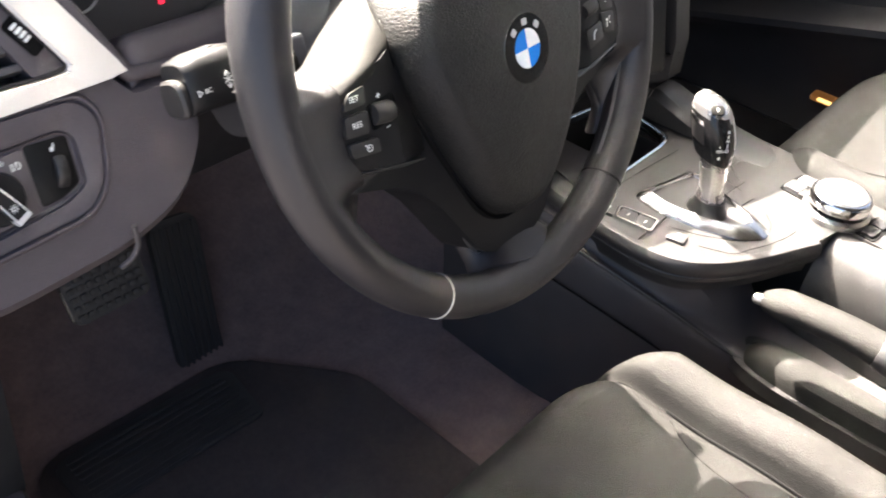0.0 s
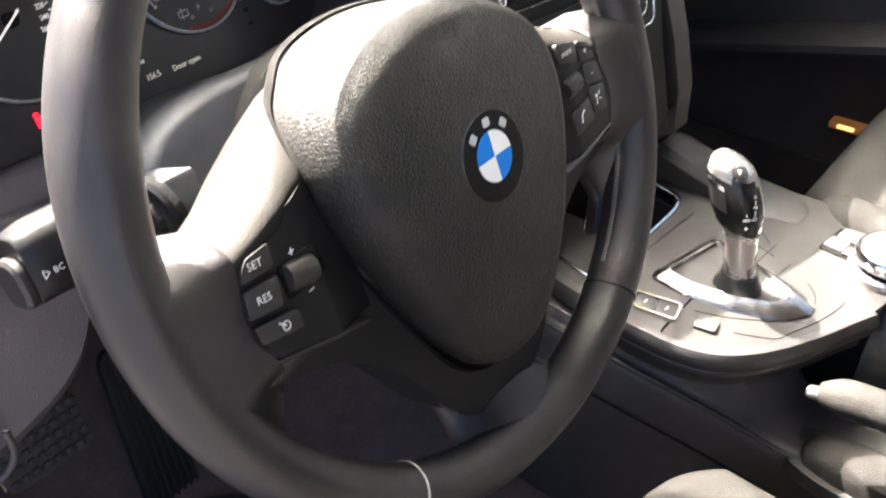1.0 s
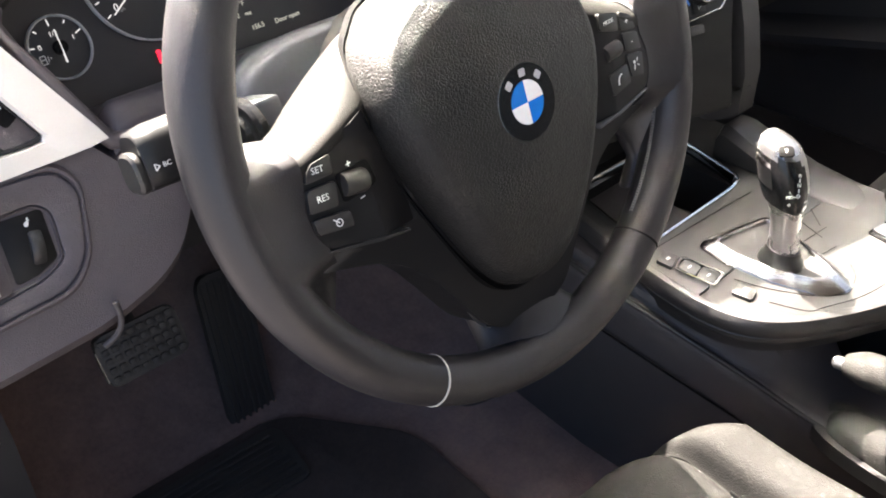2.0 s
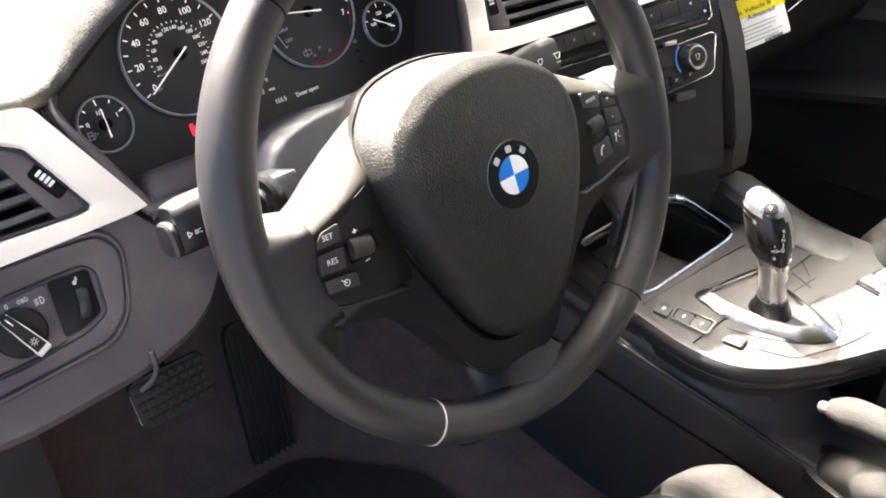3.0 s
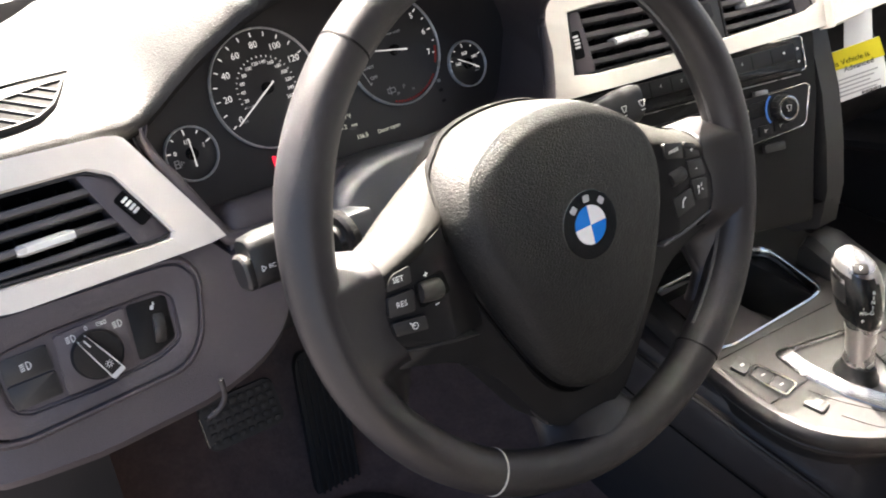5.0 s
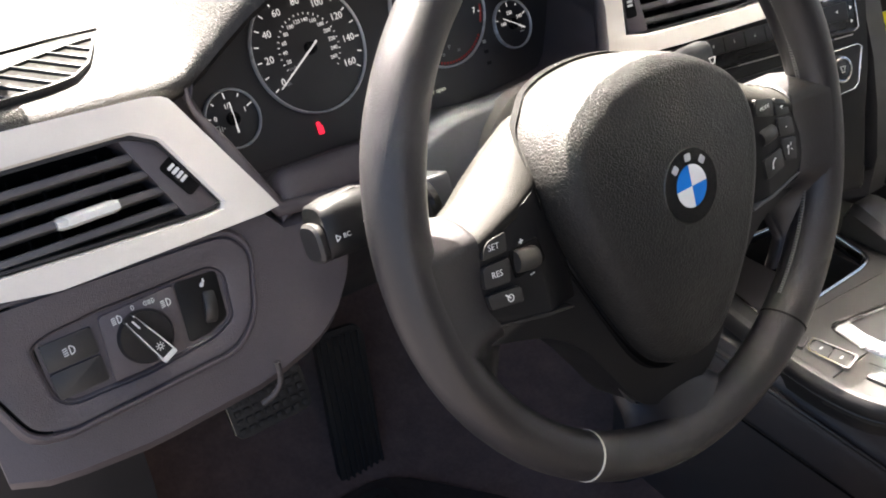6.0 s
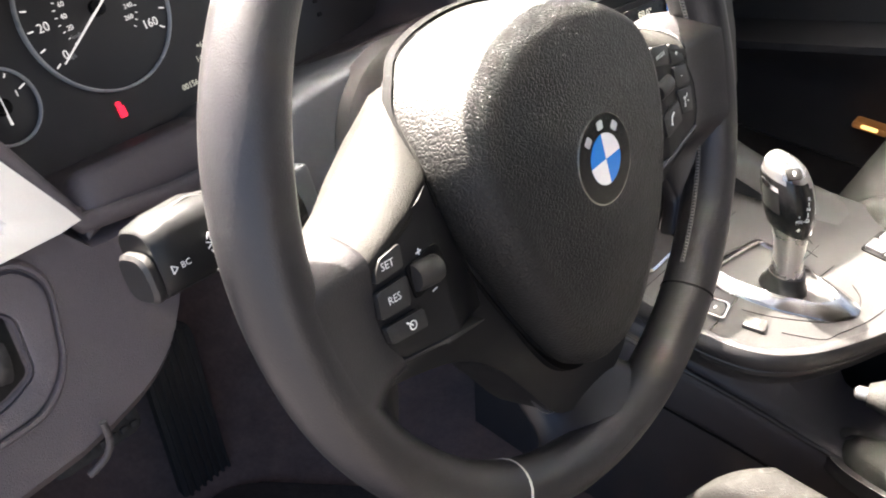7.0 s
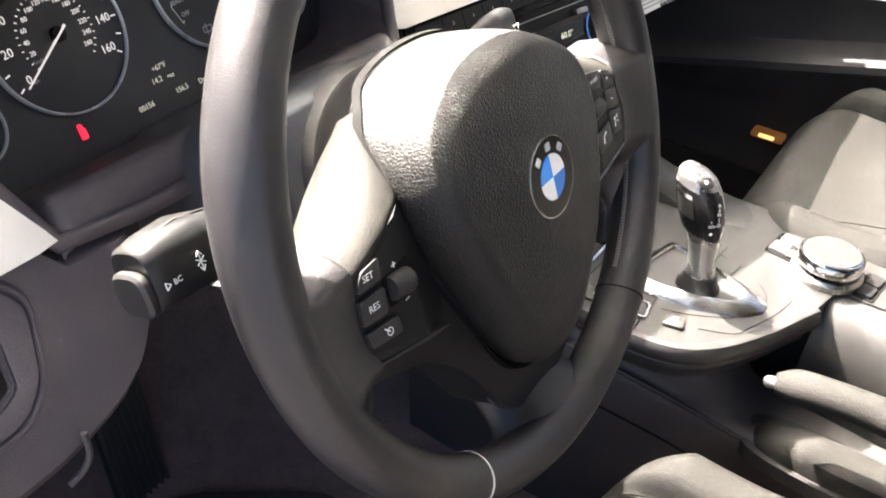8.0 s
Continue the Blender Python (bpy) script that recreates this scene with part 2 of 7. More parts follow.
def tube(path, radius, seg=8, caps=True, flat=1.0, up=(0, 0, 1)):
    """A round bar along a path; radius a number or one a point; flat squeezes it along its second axis."""
    pts = [Vector(p) for p in path]
    rings = []
    for i, p in enumerate(pts):
        d = (pts[min(i + 1, len(pts) - 1)] - pts[max(i - 1, 0)]).normalized()
        side = d.cross(Vector(up))
        if side.length < 1e-4:
            side = d.cross(Vector((0, 1, 0)))
        side.normalize()
        top = side.cross(d)
        r = radius[i] if isinstance(radius, (list, tuple)) else radius
        rings.append([p + side * r * math.cos(a) + top * r * flat * math.sin(a) for a in (2 * math.pi * k / seg for k in range(seg))])
    return loft(rings, True, caps)


def spline(pts, n=8, closed=False):
    """Points along a smooth curve through pts."""
    P = [Vector(p) for p in pts]
    out, m = [], len(P)
    for i in range(m if closed else m - 1):
        if closed:
            a, b, c, d = P[i - 1], P[i], P[(i + 1) % m], P[(i + 2) % m]
        else:
            a, b, c, d = P[max(i - 1, 0)], P[i], P[i + 1], P[min(i + 2, m - 1)]
        for k in range(n):
            t = k / n
            out.append(0.5 * (2 * b + (c - a) * t + (2 * a - 5 * b + 4 * c - d) * t * t + (3 * b - a - 3 * c + d) * t ** 3))
    if not closed:
        out.append(P[-1])
    return out


def joined(*bms):
    """One bmesh out of several."""
    out = bmesh.new()
    for b in bms:
        me = bpy.data.meshes.new("tmp")
        b.to_mesh(me)
        b.free()
        out.from_mesh(me)
        bpy.data.meshes.remove(me)
    return out


def moved(bm, m):
    bmesh.ops.transform(bm, matrix=m, verts=bm.verts)
    return bm


def words(text, size, x=0.0, y=0.0, z=0.0, turn=0.0, align="CENTER", shear=0.0):
    """Flat letters in the built-in font as a bmesh in the x, y plane."""
    cu = bpy.data.curves.new("letters", "FONT")
    cu.body, cu.size, cu.align_x, cu.align_y, cu.resolution_u, cu.shear = text, size, align, "CENTER", 2, shear
    cu.extrude = 0.00012
    tmp = bpy.data.objects.new("letters", cu)
    scene.collection.objects.link(tmp)
    bpy.context.view_layer.update()
    me = bpy.data.meshes.new_from_object(tmp.evaluated_get(bpy.context.evaluated_depsgraph_get()))
    bm = bmesh.new()
    bm.from_mesh(me)
    bpy.data.objects.remove(tmp)
    bpy.data.curves.remove(cu)
    bpy.data.meshes.remove(me)
    return moved(bm, Matrix.Translation((x, y, z)) @ Matrix.Rotation(radians(turn), 4, "Z"))


def strokes(lines, w, z=0.0, h=0.0003):
    """Flat bars along pairs of points in x, y."""
    bms = []
    for (x0, y0), (x1, y1) in lines:
        d = Vector((x1 - x0, y1 - y0)).normalized()
        s = Vector((-d.y, d.x)) * w / 2
        bms.append(prism([(x0 - s.x, y0 - s.y), (x1 - s.x, y1 - s.y), (x1 + s.x, y1 + s.y), (x0 + s.x, y0 + s.y)], z, z + h))
    return joined(*bms)


def facing(origin, normal):
    """A frame on a leaning surface: x level along it, y up it, z out of it."""
    n = Vector(normal).normalized()
    x = Vector((0, 0, 1)).cross(n).normalized()
    y = n.cross(x)
    return Matrix(((x.x, y.x, n.x, origin[0]), (x.y, y.y, n.y, origin[1]), (x.z, y.z, n.z, origin[2]), (0, 0, 0, 1)))


def on(m, x, z):
    """The x, y in the frame m of the point of its surface at the world's x and z."""
    v = (z - m[2][3]) / m[2][1]
    return ((x - m[0][3] - v * m[0][1]) / m[0][0], v)


WHEEL = Matrix.Translation((0, 0, 0.62)) @ Matrix.Rotation(radians(68), 4, "X")
DASH_L = facing((-0.26, 0.15, 0.52), (0, -1, 0.45))
STACK = facing((0.447, 0.132, 0.521), (-0.23, -1, 0.45))
DIALS = facing((0.0, 0.268, 0.60), (0.07, -1, 0.45))


def polar(pts, centre, n=72):
    """An outline resampled at even angles round a centre that sees all of it."""
    out = []
    m = len(pts)
    for k in range(n):
        a = 2 * math.pi * k / n
        d = (math.cos(a), math.sin(a))
        best = None
        for i in range(m):
            (x0, y0), (x1, y1) = pts[i], pts[(i + 1) % m]
            ex, ey = x1 - x0, y1 - y0
            den = d[0] * ey - d[1] * ex
            if abs(den) < 1e-12:
                continue
            s = ((x0 - centre[0]) * ey - (y0 - centre[1]) * ex) / den
            u = ((x0 - centre[0]) * d[1] - (y0 - centre[1]) * d[0]) / den
            if s > 0 and -1e-6 <= u <= 1 + 1e-6 and (best is None or s > best):
                best = s
        best = best or 0.001
        out.append((centre[0] + best * d[0], centre[1] + best * d[1]))
    return out


def ring_plate(outer, inner, z0, z1, n=72, round_in=0.0):
    """A plate with a hole, from z0 to z1."""
    cx = sum(p[0] for p in inner) / len(inner)
    cy = sum(p[1] for p in inner) / len(inner)
    o, i = polar(outer, (cx, cy), n), polar(inner, (cx, cy), n)
    mix = [((x0 + (x1 - x0) * 0.08), (y0 + (y1 - y0) * 0.08)) for (x0, y0), (x1, y1) in zip(i, o)]
    rings = [[(x, y, z0) for x, y in o], [(x, y, z1) for x, y in o], [(x, y, z1) for x, y in mix], [(x, y, z1 - round_in) for x, y in i], [(x, y, z0) for x, y in i]]
    rings.append(rings[0])
    return loft(rings, True, False)


def smooth01(t):
    t = min(max(t, 0.0), 1.0)
    return t * t * (3 - 2 * t)


def table(rows, x):
    """Straight lines between rows of x, value."""
    if x <= rows[0][0]:
        return rows[0][1]
    for (a, p), (b, q) in zip(rows, rows[1:]):
        if x <= b:
            return p + (q - p) * (x - a) / (b - a)
    return rows[-1][1]


# ---------- the setting: ground, car shell, floor ----------
GROUND_Z = -0.32
gm = bmesh.new()
bmesh.ops.create_grid(gm, x_segments=2, y_segments=2, size=900.0, matrix=Matrix.Translation((0, 0, GROUND_Z)))
tagged(part("ground", gm, ASPHALT), "grey dry asphalt ground round the car", "ground", kind="structure")

fl = []
for x in (-0.30, -0.1, 0.2, 0.5, 0.8, 1.06):
    fl.append([(x, -1.7, 0.0), (x, -0.6, 0.0), (x, 0.0, 0.0), (x, 0.36, 0.0), (x, 0.44, 0.012), (x, 0.62, 0.13), (x, 0.76, 0.30), (x, 0.80, 0.66),
               (x, 0.84, 0.66), (x, 0.82, 0.25), (x, 0.64, 0.06), (x, 0.44, -0.05), (x, -1.7, -0.05)])
floor = tagged(part("floor", loft(fl), CARPET), "black velour carpet of the footwell rising to the bulkhead", "car floor", kind="structure")

# body: sill, kick panel, pillars, roof, door, rear wall
body = thing("car_body", Matrix.Translation((0.37, 0, GROUND_Z)), "dark painted saloon body, its unseen rear windows darkened to cut light", "car body", kind="structure")
B0 = Matrix.Translation((-0.37, 0, -GROUND_Z))
sill = []
for y in (-1.2, -0.5, 0.0, 0.3, 0.5, 0.7):
    dx = 0.010 * smooth01((y - 0.3) / 0.4)
    sill.append([(-0.46, y, -0.16), (-0.46, y, 0.055), (-0.445, y, 0.078), (-0.40, y, 0.085), (-0.33, y, 0.098), (-0.285 + dx, y, 0.100), (-0.268 + dx, y, 0.092), (-0.262 + dx, y, 0.07), (-0.262 + dx, y, -0.02), (-0.30, y, -0.16)])
part("door_sill", moved(loft(sill), B0), LOWER, body, "dark grey plastic door sill cover")
part("sill_strip", moved(box(-0.345, -0.318, -0.9, 0.42, 0.094, 0.101, 0.002), B0), SILVER, body, "brushed metal sill strip")
part("kick_panel", moved(loft([[(-0.262, 0.36, 0.0), (-0.262, 0.80, 0.0), (-0.262, 0.80, 0.50), (-0.262, 0.30, 0.50), (-0.262, 0.27, 0.30), (-0.262, 0.31, 0.10)],
                               [(-0.40, 0.36, 0.0), (-0.40, 0.80, 0.0), (-0.40, 0.80, 0.50), (-0.40, 0.30, 0.50), (-0.40, 0.27, 0.30), (-0.40, 0.31, 0.10)]]), B0), BLACK, body, "black footwell side panel")


def pillar(path, w, d):
    pts = spline(path, 6)
    rings = []
    for i, p in enumerate(pts):
        t = (pts[min(i + 1, len(pts) - 1)] - pts[max(i - 1, 0)]).normalized()
        s = t.cross(Vector((0, 0, 1))).normalized()
        u = s.cross(t)
        rings.append([p + s * w * math.copysign(abs(math.cos(a)) ** 0.6, math.cos(a)) + u * d * math.copysign(abs(math.sin(a)) ** 0.6, math.sin(a)) for a in (2 * math.pi * k / 20 for k in range(20))])
    return loft(rings)


part("front_pillar_trim", moved(pillar([(-0.335, 0.53, 0.60), (-0.325, 0.46, 0.68), (-0.275, 0.20, 0.90), (-0.205, -0.08, 1.085), (-0.18, -0.3, 1.12)], 0.032, 0.03), B0), PILLAR, body, "warm grey cloth-covered windscreen pillar")
part("front_pillar_trim", moved(pillar([(1.03, 0.53, 0.60), (1.02, 0.46, 0.68), (0.97, 0.20, 0.90), (0.92, -0.08, 1.085), (0.90, -0.3, 1.12)], 0.035, 0.03), B0), PILLAR, body)
part("centre_pillar_trim", moved(pillar([(-0.40, -0.85, -0.1), (-0.38, -0.85, 0.5), (-0.25, -0.88, 0.95), (-0.17, -0.9, 1.12)], 0.05, 0.04), B0), PILLAR, body)
part("centre_pillar_trim", moved(pillar([(1.13, -0.85, -0.1), (1.11, -0.85, 0.5), (0.99, -0.88, 0.95), (0.91, -0.9, 1.12)], 0.05, 0.04), B0), PILLAR, body)
roof = []
for y in (-2.1, -1.6, -0.9, -0.3, -0.09):
    z = 1.13 - 0.03 * max(0, (y + 0.5)) - 0.10 * max(0, -(y + 1.2))
    roof.append([(-0.20, y, z - 0.05), (-0.10, y, z - 0.012), (0.13, y, z), (0.37, y, z + 0.004), (0.61, y, z), (0.84, y, z - 0.012), (0.94, y, z - 0.05), (0.94, y, z + 0.03), (0.37, y, z + 0.06), (-0.20, y, z + 0.03)])
tagged(part("ceiling", loft(roof), HEADLINER), "dark cloth headliner under the car roof", "headliner", kind="structure")
part("rear_wall", moved(box(-0.36, 1.10, -2.14, -2.08, -0.1, 0.70, 0.01), B0), BLACK, body, "black trim panel behind the rear seat")
part("rear_side", moved(box(-0.40, -0.36, -2.14, -0.9, -0.1, 0.66, 0.01), B0), BLACK, body)
part("rear_side", moved(box(1.10, 1.14, -2.14, -0.9, -0.1, 0.66, 0.01), B0), BLACK, body)
for sx_, name in ((-1, "left"), (1, "right")):
    cx_ = 0.37
    q = loft([[(cx_ + sx_ * 0.745, y, 0.62), (cx_ + sx_ * 0.70, y, 0.80), (cx_ + sx_ * 0.62, y, 1.0), (cx_ + sx_ * 0.57, y, 1.09), (cx_ + sx_ * 0.59, y, 1.09), (cx_ + sx_ * 0.64, y, 1.0), (cx_ + sx_ * 0.72, y, 0.80), (cx_ + sx_ * 0.765, y, 0.62)] for y in (-2.1, -1.62)])
    part("rear_pillar", moved(q, B0), PILLAR, body)
    g = loft([[(cx_ + sx_ * 0.75, y, 0.64), (cx_ + sx_ * 0.71, y, 0.80), (cx_ + sx_ * 0.63, y, 1.0), (cx_ + sx_ * 0.57, y, 1.09)] for y in (-1.64, -0.9)], False, False)
    bmesh.ops.solidify(g, geom=g.faces[:], thickness=0.004)
    part("rear_window", moved(g, B0), TINTED, body, "unseen rear side window, darkened to cut fill light")
g = loft([[(x, -2.10, 0.68), (x, -2.02, 0.86), (x, -1.92, 1.04)] for x in (-0.25, 0.1, 0.37, 0.64, 0.99)], False, False)
bmesh.ops.solidify(g, geom=g.faces[:], thickness=0.004)
part("rear_window", moved(g, B0), TINTED, body)
part("rear_shelf", moved(box(-0.30, 1.04, -2.1, -1.62, 0.60, 0.64, 0.01), B0), BLACK, body, "black rear shelf")
part("rear_bench", moved(loft([[(-0.33, y, z) for y, z in ((-0.98, 0.02), (-0.95, 0.28), (-1.40, 0.26), (-1.58, 0.68), (-1.68, 0.70), (-1.6, 0.02))], [(1.07, y, z) for y, z in ((-0.98, 0.02), (-0.95, 0.28), (-1.40, 0.26), (-1.58, 0.68), (-1.68, 0.70), (-1.6, 0.02))]]), B0), SEAT, body, "black leatherette rear bench")
part("scuttle", moved(loft([[(-0.34, 0.50, 0.60), (-0.34, 1.0, 0.56), (-0.34, 1.0, 0.62), (-0.34, 0.55, 0.655)], [(-0.1, 0.62, 0.60), (-0.1, 1.1, 0.58), (-0.1, 1.1, 0.64), (-0.1, 0.62, 0.66)],
                            [(0.37, 0.76, 0.60), (0.37, 1.2, 0.58), (0.37, 1.2, 0.66), (0.37, 0.78, 0.665)], [(0.84, 0.62, 0.60), (0.84, 1.1, 0.58), (0.84, 1.1, 0.64), (0.84, 0.62, 0.66)],
                            [(1.08, 0.50, 0.60), (1.08, 1.0, 0.56), (1.08, 1.0, 0.62), (1.08, 0.55, 0.655)]]), B0), BLACK, body, "black windscreen cowl")
bonnet = []
for y, w, z in ((0.98, 0.70, 0.64), (1.3, 0.70, 0.62), (1.8, 0.66, 0.55), (2.05, 0.60, 0.44), (2.12, 0.55, 0.2)):
    bonnet.append([(0.37 + w * u, y, z + 0.03 * (1 - u * u)) for u in (-1, -0.6, -0.2, 0.2, 0.6, 1)] + [(0.37 + w * u, y - 0.03, z - 0.04) for u in (1, 0.6, 0.2, -0.2, -0.6, -1)])
part("bonnet", moved(loft(bonnet), B0), PAINT, body, "dark metallic bonnet")
ws = []
for u in (0, 0.1, 0.25, 0.5, 0.75, 0.9, 1.0):
    bow = 1 - (2 * u - 1) ** 2
    foot = Vector((-0.30 + 1.34 * u, 0.55 + 0.20 * bow, 0.655))
    top = Vector((-0.165 + 1.07 * u, -0.10 + 0.05 * bow, 1.10 + 0.01 * bow))
    ws.append([foot.lerp(top, k / 6) + Vector((0, 0.02, 0.045)) * math.sin(math.pi * k / 6) for k in range(7)])
bmw = loft(ws, False, False)
bmesh.ops.solidify(bmw, geom=bmw.faces[:], thickness=0.004)
win = tagged(part("window_1", bmw, GLASS), "clear raked windscreen glass", "windscreen", kind="structure")
win.visible_shadow = False

# passenger door with its armrest, amber ambient lamp and window
door = thing("door_1", Matrix.Translation((1.05, -0.3, -0.1)), "closed passenger door with dark grey padded lining", "car door", kind="structure")
D0 = Matrix.Translation((-1.05, 0.3, 0.1))
rows_d = []
for k in range(15):
    y = 0.52 - 0.1 * k
    r = 0.237 * (0.276 - y)
    prof = [(1.15, -0.12), (1.045, -0.12), (1.03, -0.05), (1.03, 0.10), (1.055, 0.13), (1.058, 0.19), (1.05, 0.215 + 0.4 * r), (1.02, 0.236 + r), (1.000, 0.250 + r), (1.000, 0.262 + r), (1.020, 0.272 + r),
            (1.048, 0.285 + r), (1.052, 0.33 + r * 0.8), (1.035, 0.375 + r * 0.6), (1.022, 0.388 + r * 0.6), (1.045, 0.40 + r * 0.6), (1.05, 0.60), (1.07, 0.645), (1.15, 0.645)]
    rows_d.append([(x, y, z) for x, z in prof])
part("door_lining", moved(loft(rows_d), D0), CLOTH, door, "dark grey door lining with a sloping armrest")
part("lamp_housing", moved(box(1.032, 1.058, 0.024, 0.078, 0.1640, 0.1765, 0.004), D0), AMBERDIM, door, "amber lamp housing with the lamp's glow as emission")
part("door_lamp", moved(box(1.028, 1.044, 0.038, 0.064, 0.1690, 0.1745, 0.002), D0), AMBER, door, "lit amber lamp in the door pocket")
part("door_pocket", moved(loft([[(1.00, y, 0.02), (1.02, y, -0.08), (1.05, y, -0.08), (1.05, y, 0.10), (1.012, y, 0.115)] for y in (0.42, 0.1, -0.3, -0.72)]), D0), BLACK, door, "black plastic door pocket")
dg = loft([[(1.085, y, 0.64), (1.07, y, 0.78), (1.02, y, 0.95), (0.955, y, 1.07)] for y in (0.36, 0.1, -0.3, -0.84)], False, False)
bmesh.ops.solidify(dg, geom=dg.faces[:], thickness=0.004)
pane = part("pane", moved(dg, D0), GLASS, door, "clear side window glass")
pane.visible_shadow = False

# ---------- dashboard ----------
dash = thing("dashboard", Matrix.Translation((0.37, 0.35, 0.42)), "black soft-grained dashboard with satin silver decor strips, sunlit on top", "dashboard")
A0 = Matrix.Translation((-0.37, -0.35, -0.42))
TO_DASH = A0
RIM = [(-0.335, 0.660), (-0.19, 0.660), (-0.170, 0.672), (-0.15, 0.688), (-0.12, 0.709), (-0.09, 0.722), (-0.06, 0.728), (-0.03, 0.732), (0.0, 0.734), (0.05, 0.731), (0.09, 0.723), (0.128, 0.704), (0.155, 0.682), (0.178, 0.668), (0.22, 0.667), (1.04, 0.667)]


def hood(x):
    """How far the visor over the dials overhangs towards the driver."""
    return 0.093 * smooth01((x + 0.188) / 0.09) * (1 - smooth01((x - 0.160) / 0.042))


def lifted(x, z):
    return 0.907 - (0.907 - z) * (1 - hood(x) / 0.60)


def pad_front(x):
    z = lifted(x, table(RIM, x))
    left_y = 0.15 + 0.45 * (z - 0.52) - hood(x)
    stack_y = 0.132 + 0.45 * (z - 0.521) - 0.23 * (min(x, 0.5) - 0.447)
    k = smooth01((x - 0.15) / 0.06)
    return left_y + (stack_y - left_y) * k, z


pad = []
xs = [-0.385, -0.372, -0.36, -0.3475] + [-0.335 + 0.0125 * k for k in range(48)] + [0.28 + 0.04 * k for k in range(20)]
for xi in xs:
    yf, zf = pad_front(xi)
    yb = 0.53 + 0.22 * max(0.0, 1 - ((xi - 0.37) / 0.68) ** 2)
    row = [(xi, yf + 0.05, zf - 0.018), (xi, yf + 0.012, zf - 0.0165), (xi, yf + 0.003, zf - 0.013), (xi, yf - 0.0015, zf - 0.007), (xi, yf - 0.001, zf - 0.002), (xi, yf + 0.004, zf + 0.0025), (xi, yf + 0.011, zf + 0.005)]
    for k in range(1, 19):
        s = k / 18
        y = yf + 0.018 * (1 - s) + 0.004 + s * (yb - yf)
        z = 0.664 + (zf + 0.006 - 0.664) * (1 - smooth01(s * 1.5)) ** 1.0 + 0.004 * math.sin(math.pi * s) - 0.012 * smooth01((s - 0.7) / 0.3)
        x = xi
        if xi < -0.15:
            xl = -0.385 + max(0.0, y - 0.21) * 0.42
            x = -0.15 + (xi + 0.15) * (-0.15 - xl) / 0.235
        row.append((x, y, z))
    last = row[-1]
    row += [(last[0], last[1], 0.60), (row[0][0], max(row[0][1] + 0.05, 0.34), 0.60), (row[0][0], max(row[0][1] + 0.05, 0.34), zf - 0.02)]
    pad.append(row)
part("upper_pad", moved(loft(pad), TO_DASH), SOFT_DASH, dash, "soft grained black upper pad", smooth=50)

FRONT_Y = [(0.455, 0.1245), (0.463, 0.125), (0.474, 0.1275), (0.494, 0.1365), (0.523, 0.15), (0.552, 0.163), (0.575, 0.1735)]
FOOT_Z = [(-0.362, 0.481), (-0.28, 0.475), (-0.2, 0.479), (-0.165, 0.487), (-0.145, 0.496), (-0.132, 0.507), (-0.122, 0.522), (-0.112, 0.538), (-0.102, 0.550)]
low = []
for x in [-0.362 + 0.0195 * k for k in range(11)] + [-0.156, -0.148, -0.141, -0.134, -0.128, -0.1225, -0.1175, -0.113, -0.109, -0.1055, -0.103]:
    b = sum(table(FOOT_Z, x + d) for d in (-0.008, 0.0, 0.008)) / 3
    r = 0.012 * smooth01((-0.335 - x) / 0.03) + 0.045 * max(0.0, (x + 0.125) / 0.022) ** 3
    yb = table(FRONT_Y, b) + r
    zt = 0.575 - 0.014 * smooth01((x + 0.168) / 0.014)
    row = [(x, 0.34, b - 0.030), (x, yb + 0.055, b - 0.026), (x, yb + 0.020, b - 0.019), (x, yb + 0.0045, b - 0.009), (x, yb, b)]
    for k in (0.12, 0.3, 0.55, 0.8, 1.0):
        z = b + (zt - b) * k
        row.append((x, table(FRONT_Y, z) + r, z))
    low.append(row + [(x, 0.182 + r, zt + 0.004), (x, 0.34, zt - 0.010 if zt < 0.574 else 0.580)])
part("lower_panel", moved(loft(low), TO_DASH), LOWER, dash, "anthracite grained lower panel")
# bulkhead side of the knee area
part("knee_panel", moved(loft([[(x, 0.31, 0.43), (x, 0.36, 0.33), (x, 0.50, 0.24), (x, 0.56, 0.24), (x, 0.56, 0.45), (x, 0.34, 0.47)] for x in (-0.26, -0.05, 0.2)]), TO_DASH), BLACK, dash, "black under-dash cover")

# satin decor round the outer vent
VENT_L = [on(DASH_L, x, z) for x, z in ((-0.338, 0.590), (-0.206, 0.585), (-0.190, 0.586), (-0.217, 0.633), (-0.232, 0.640), (-0.338, 0.641))]
deco = [on(DASH_L, x, z) for x, z in ((-0.358, 0.582), (-0.30, 0.573), (-0.19, 0.574), (-0.155, 0.5745), (-0.203, 0.6545), (-0.215, 0.657), (-0.358, 0.661))]
IN_DASH = A0
part("decor_strip", moved(ring_plate(rounded(deco, 0.004), rounded(VENT_L, 0.003), -0.012, 0.006, 96, 0.002), IN_DASH @ DASH_L), DECOR, dash, "satin silver decor strip round the outer vent")

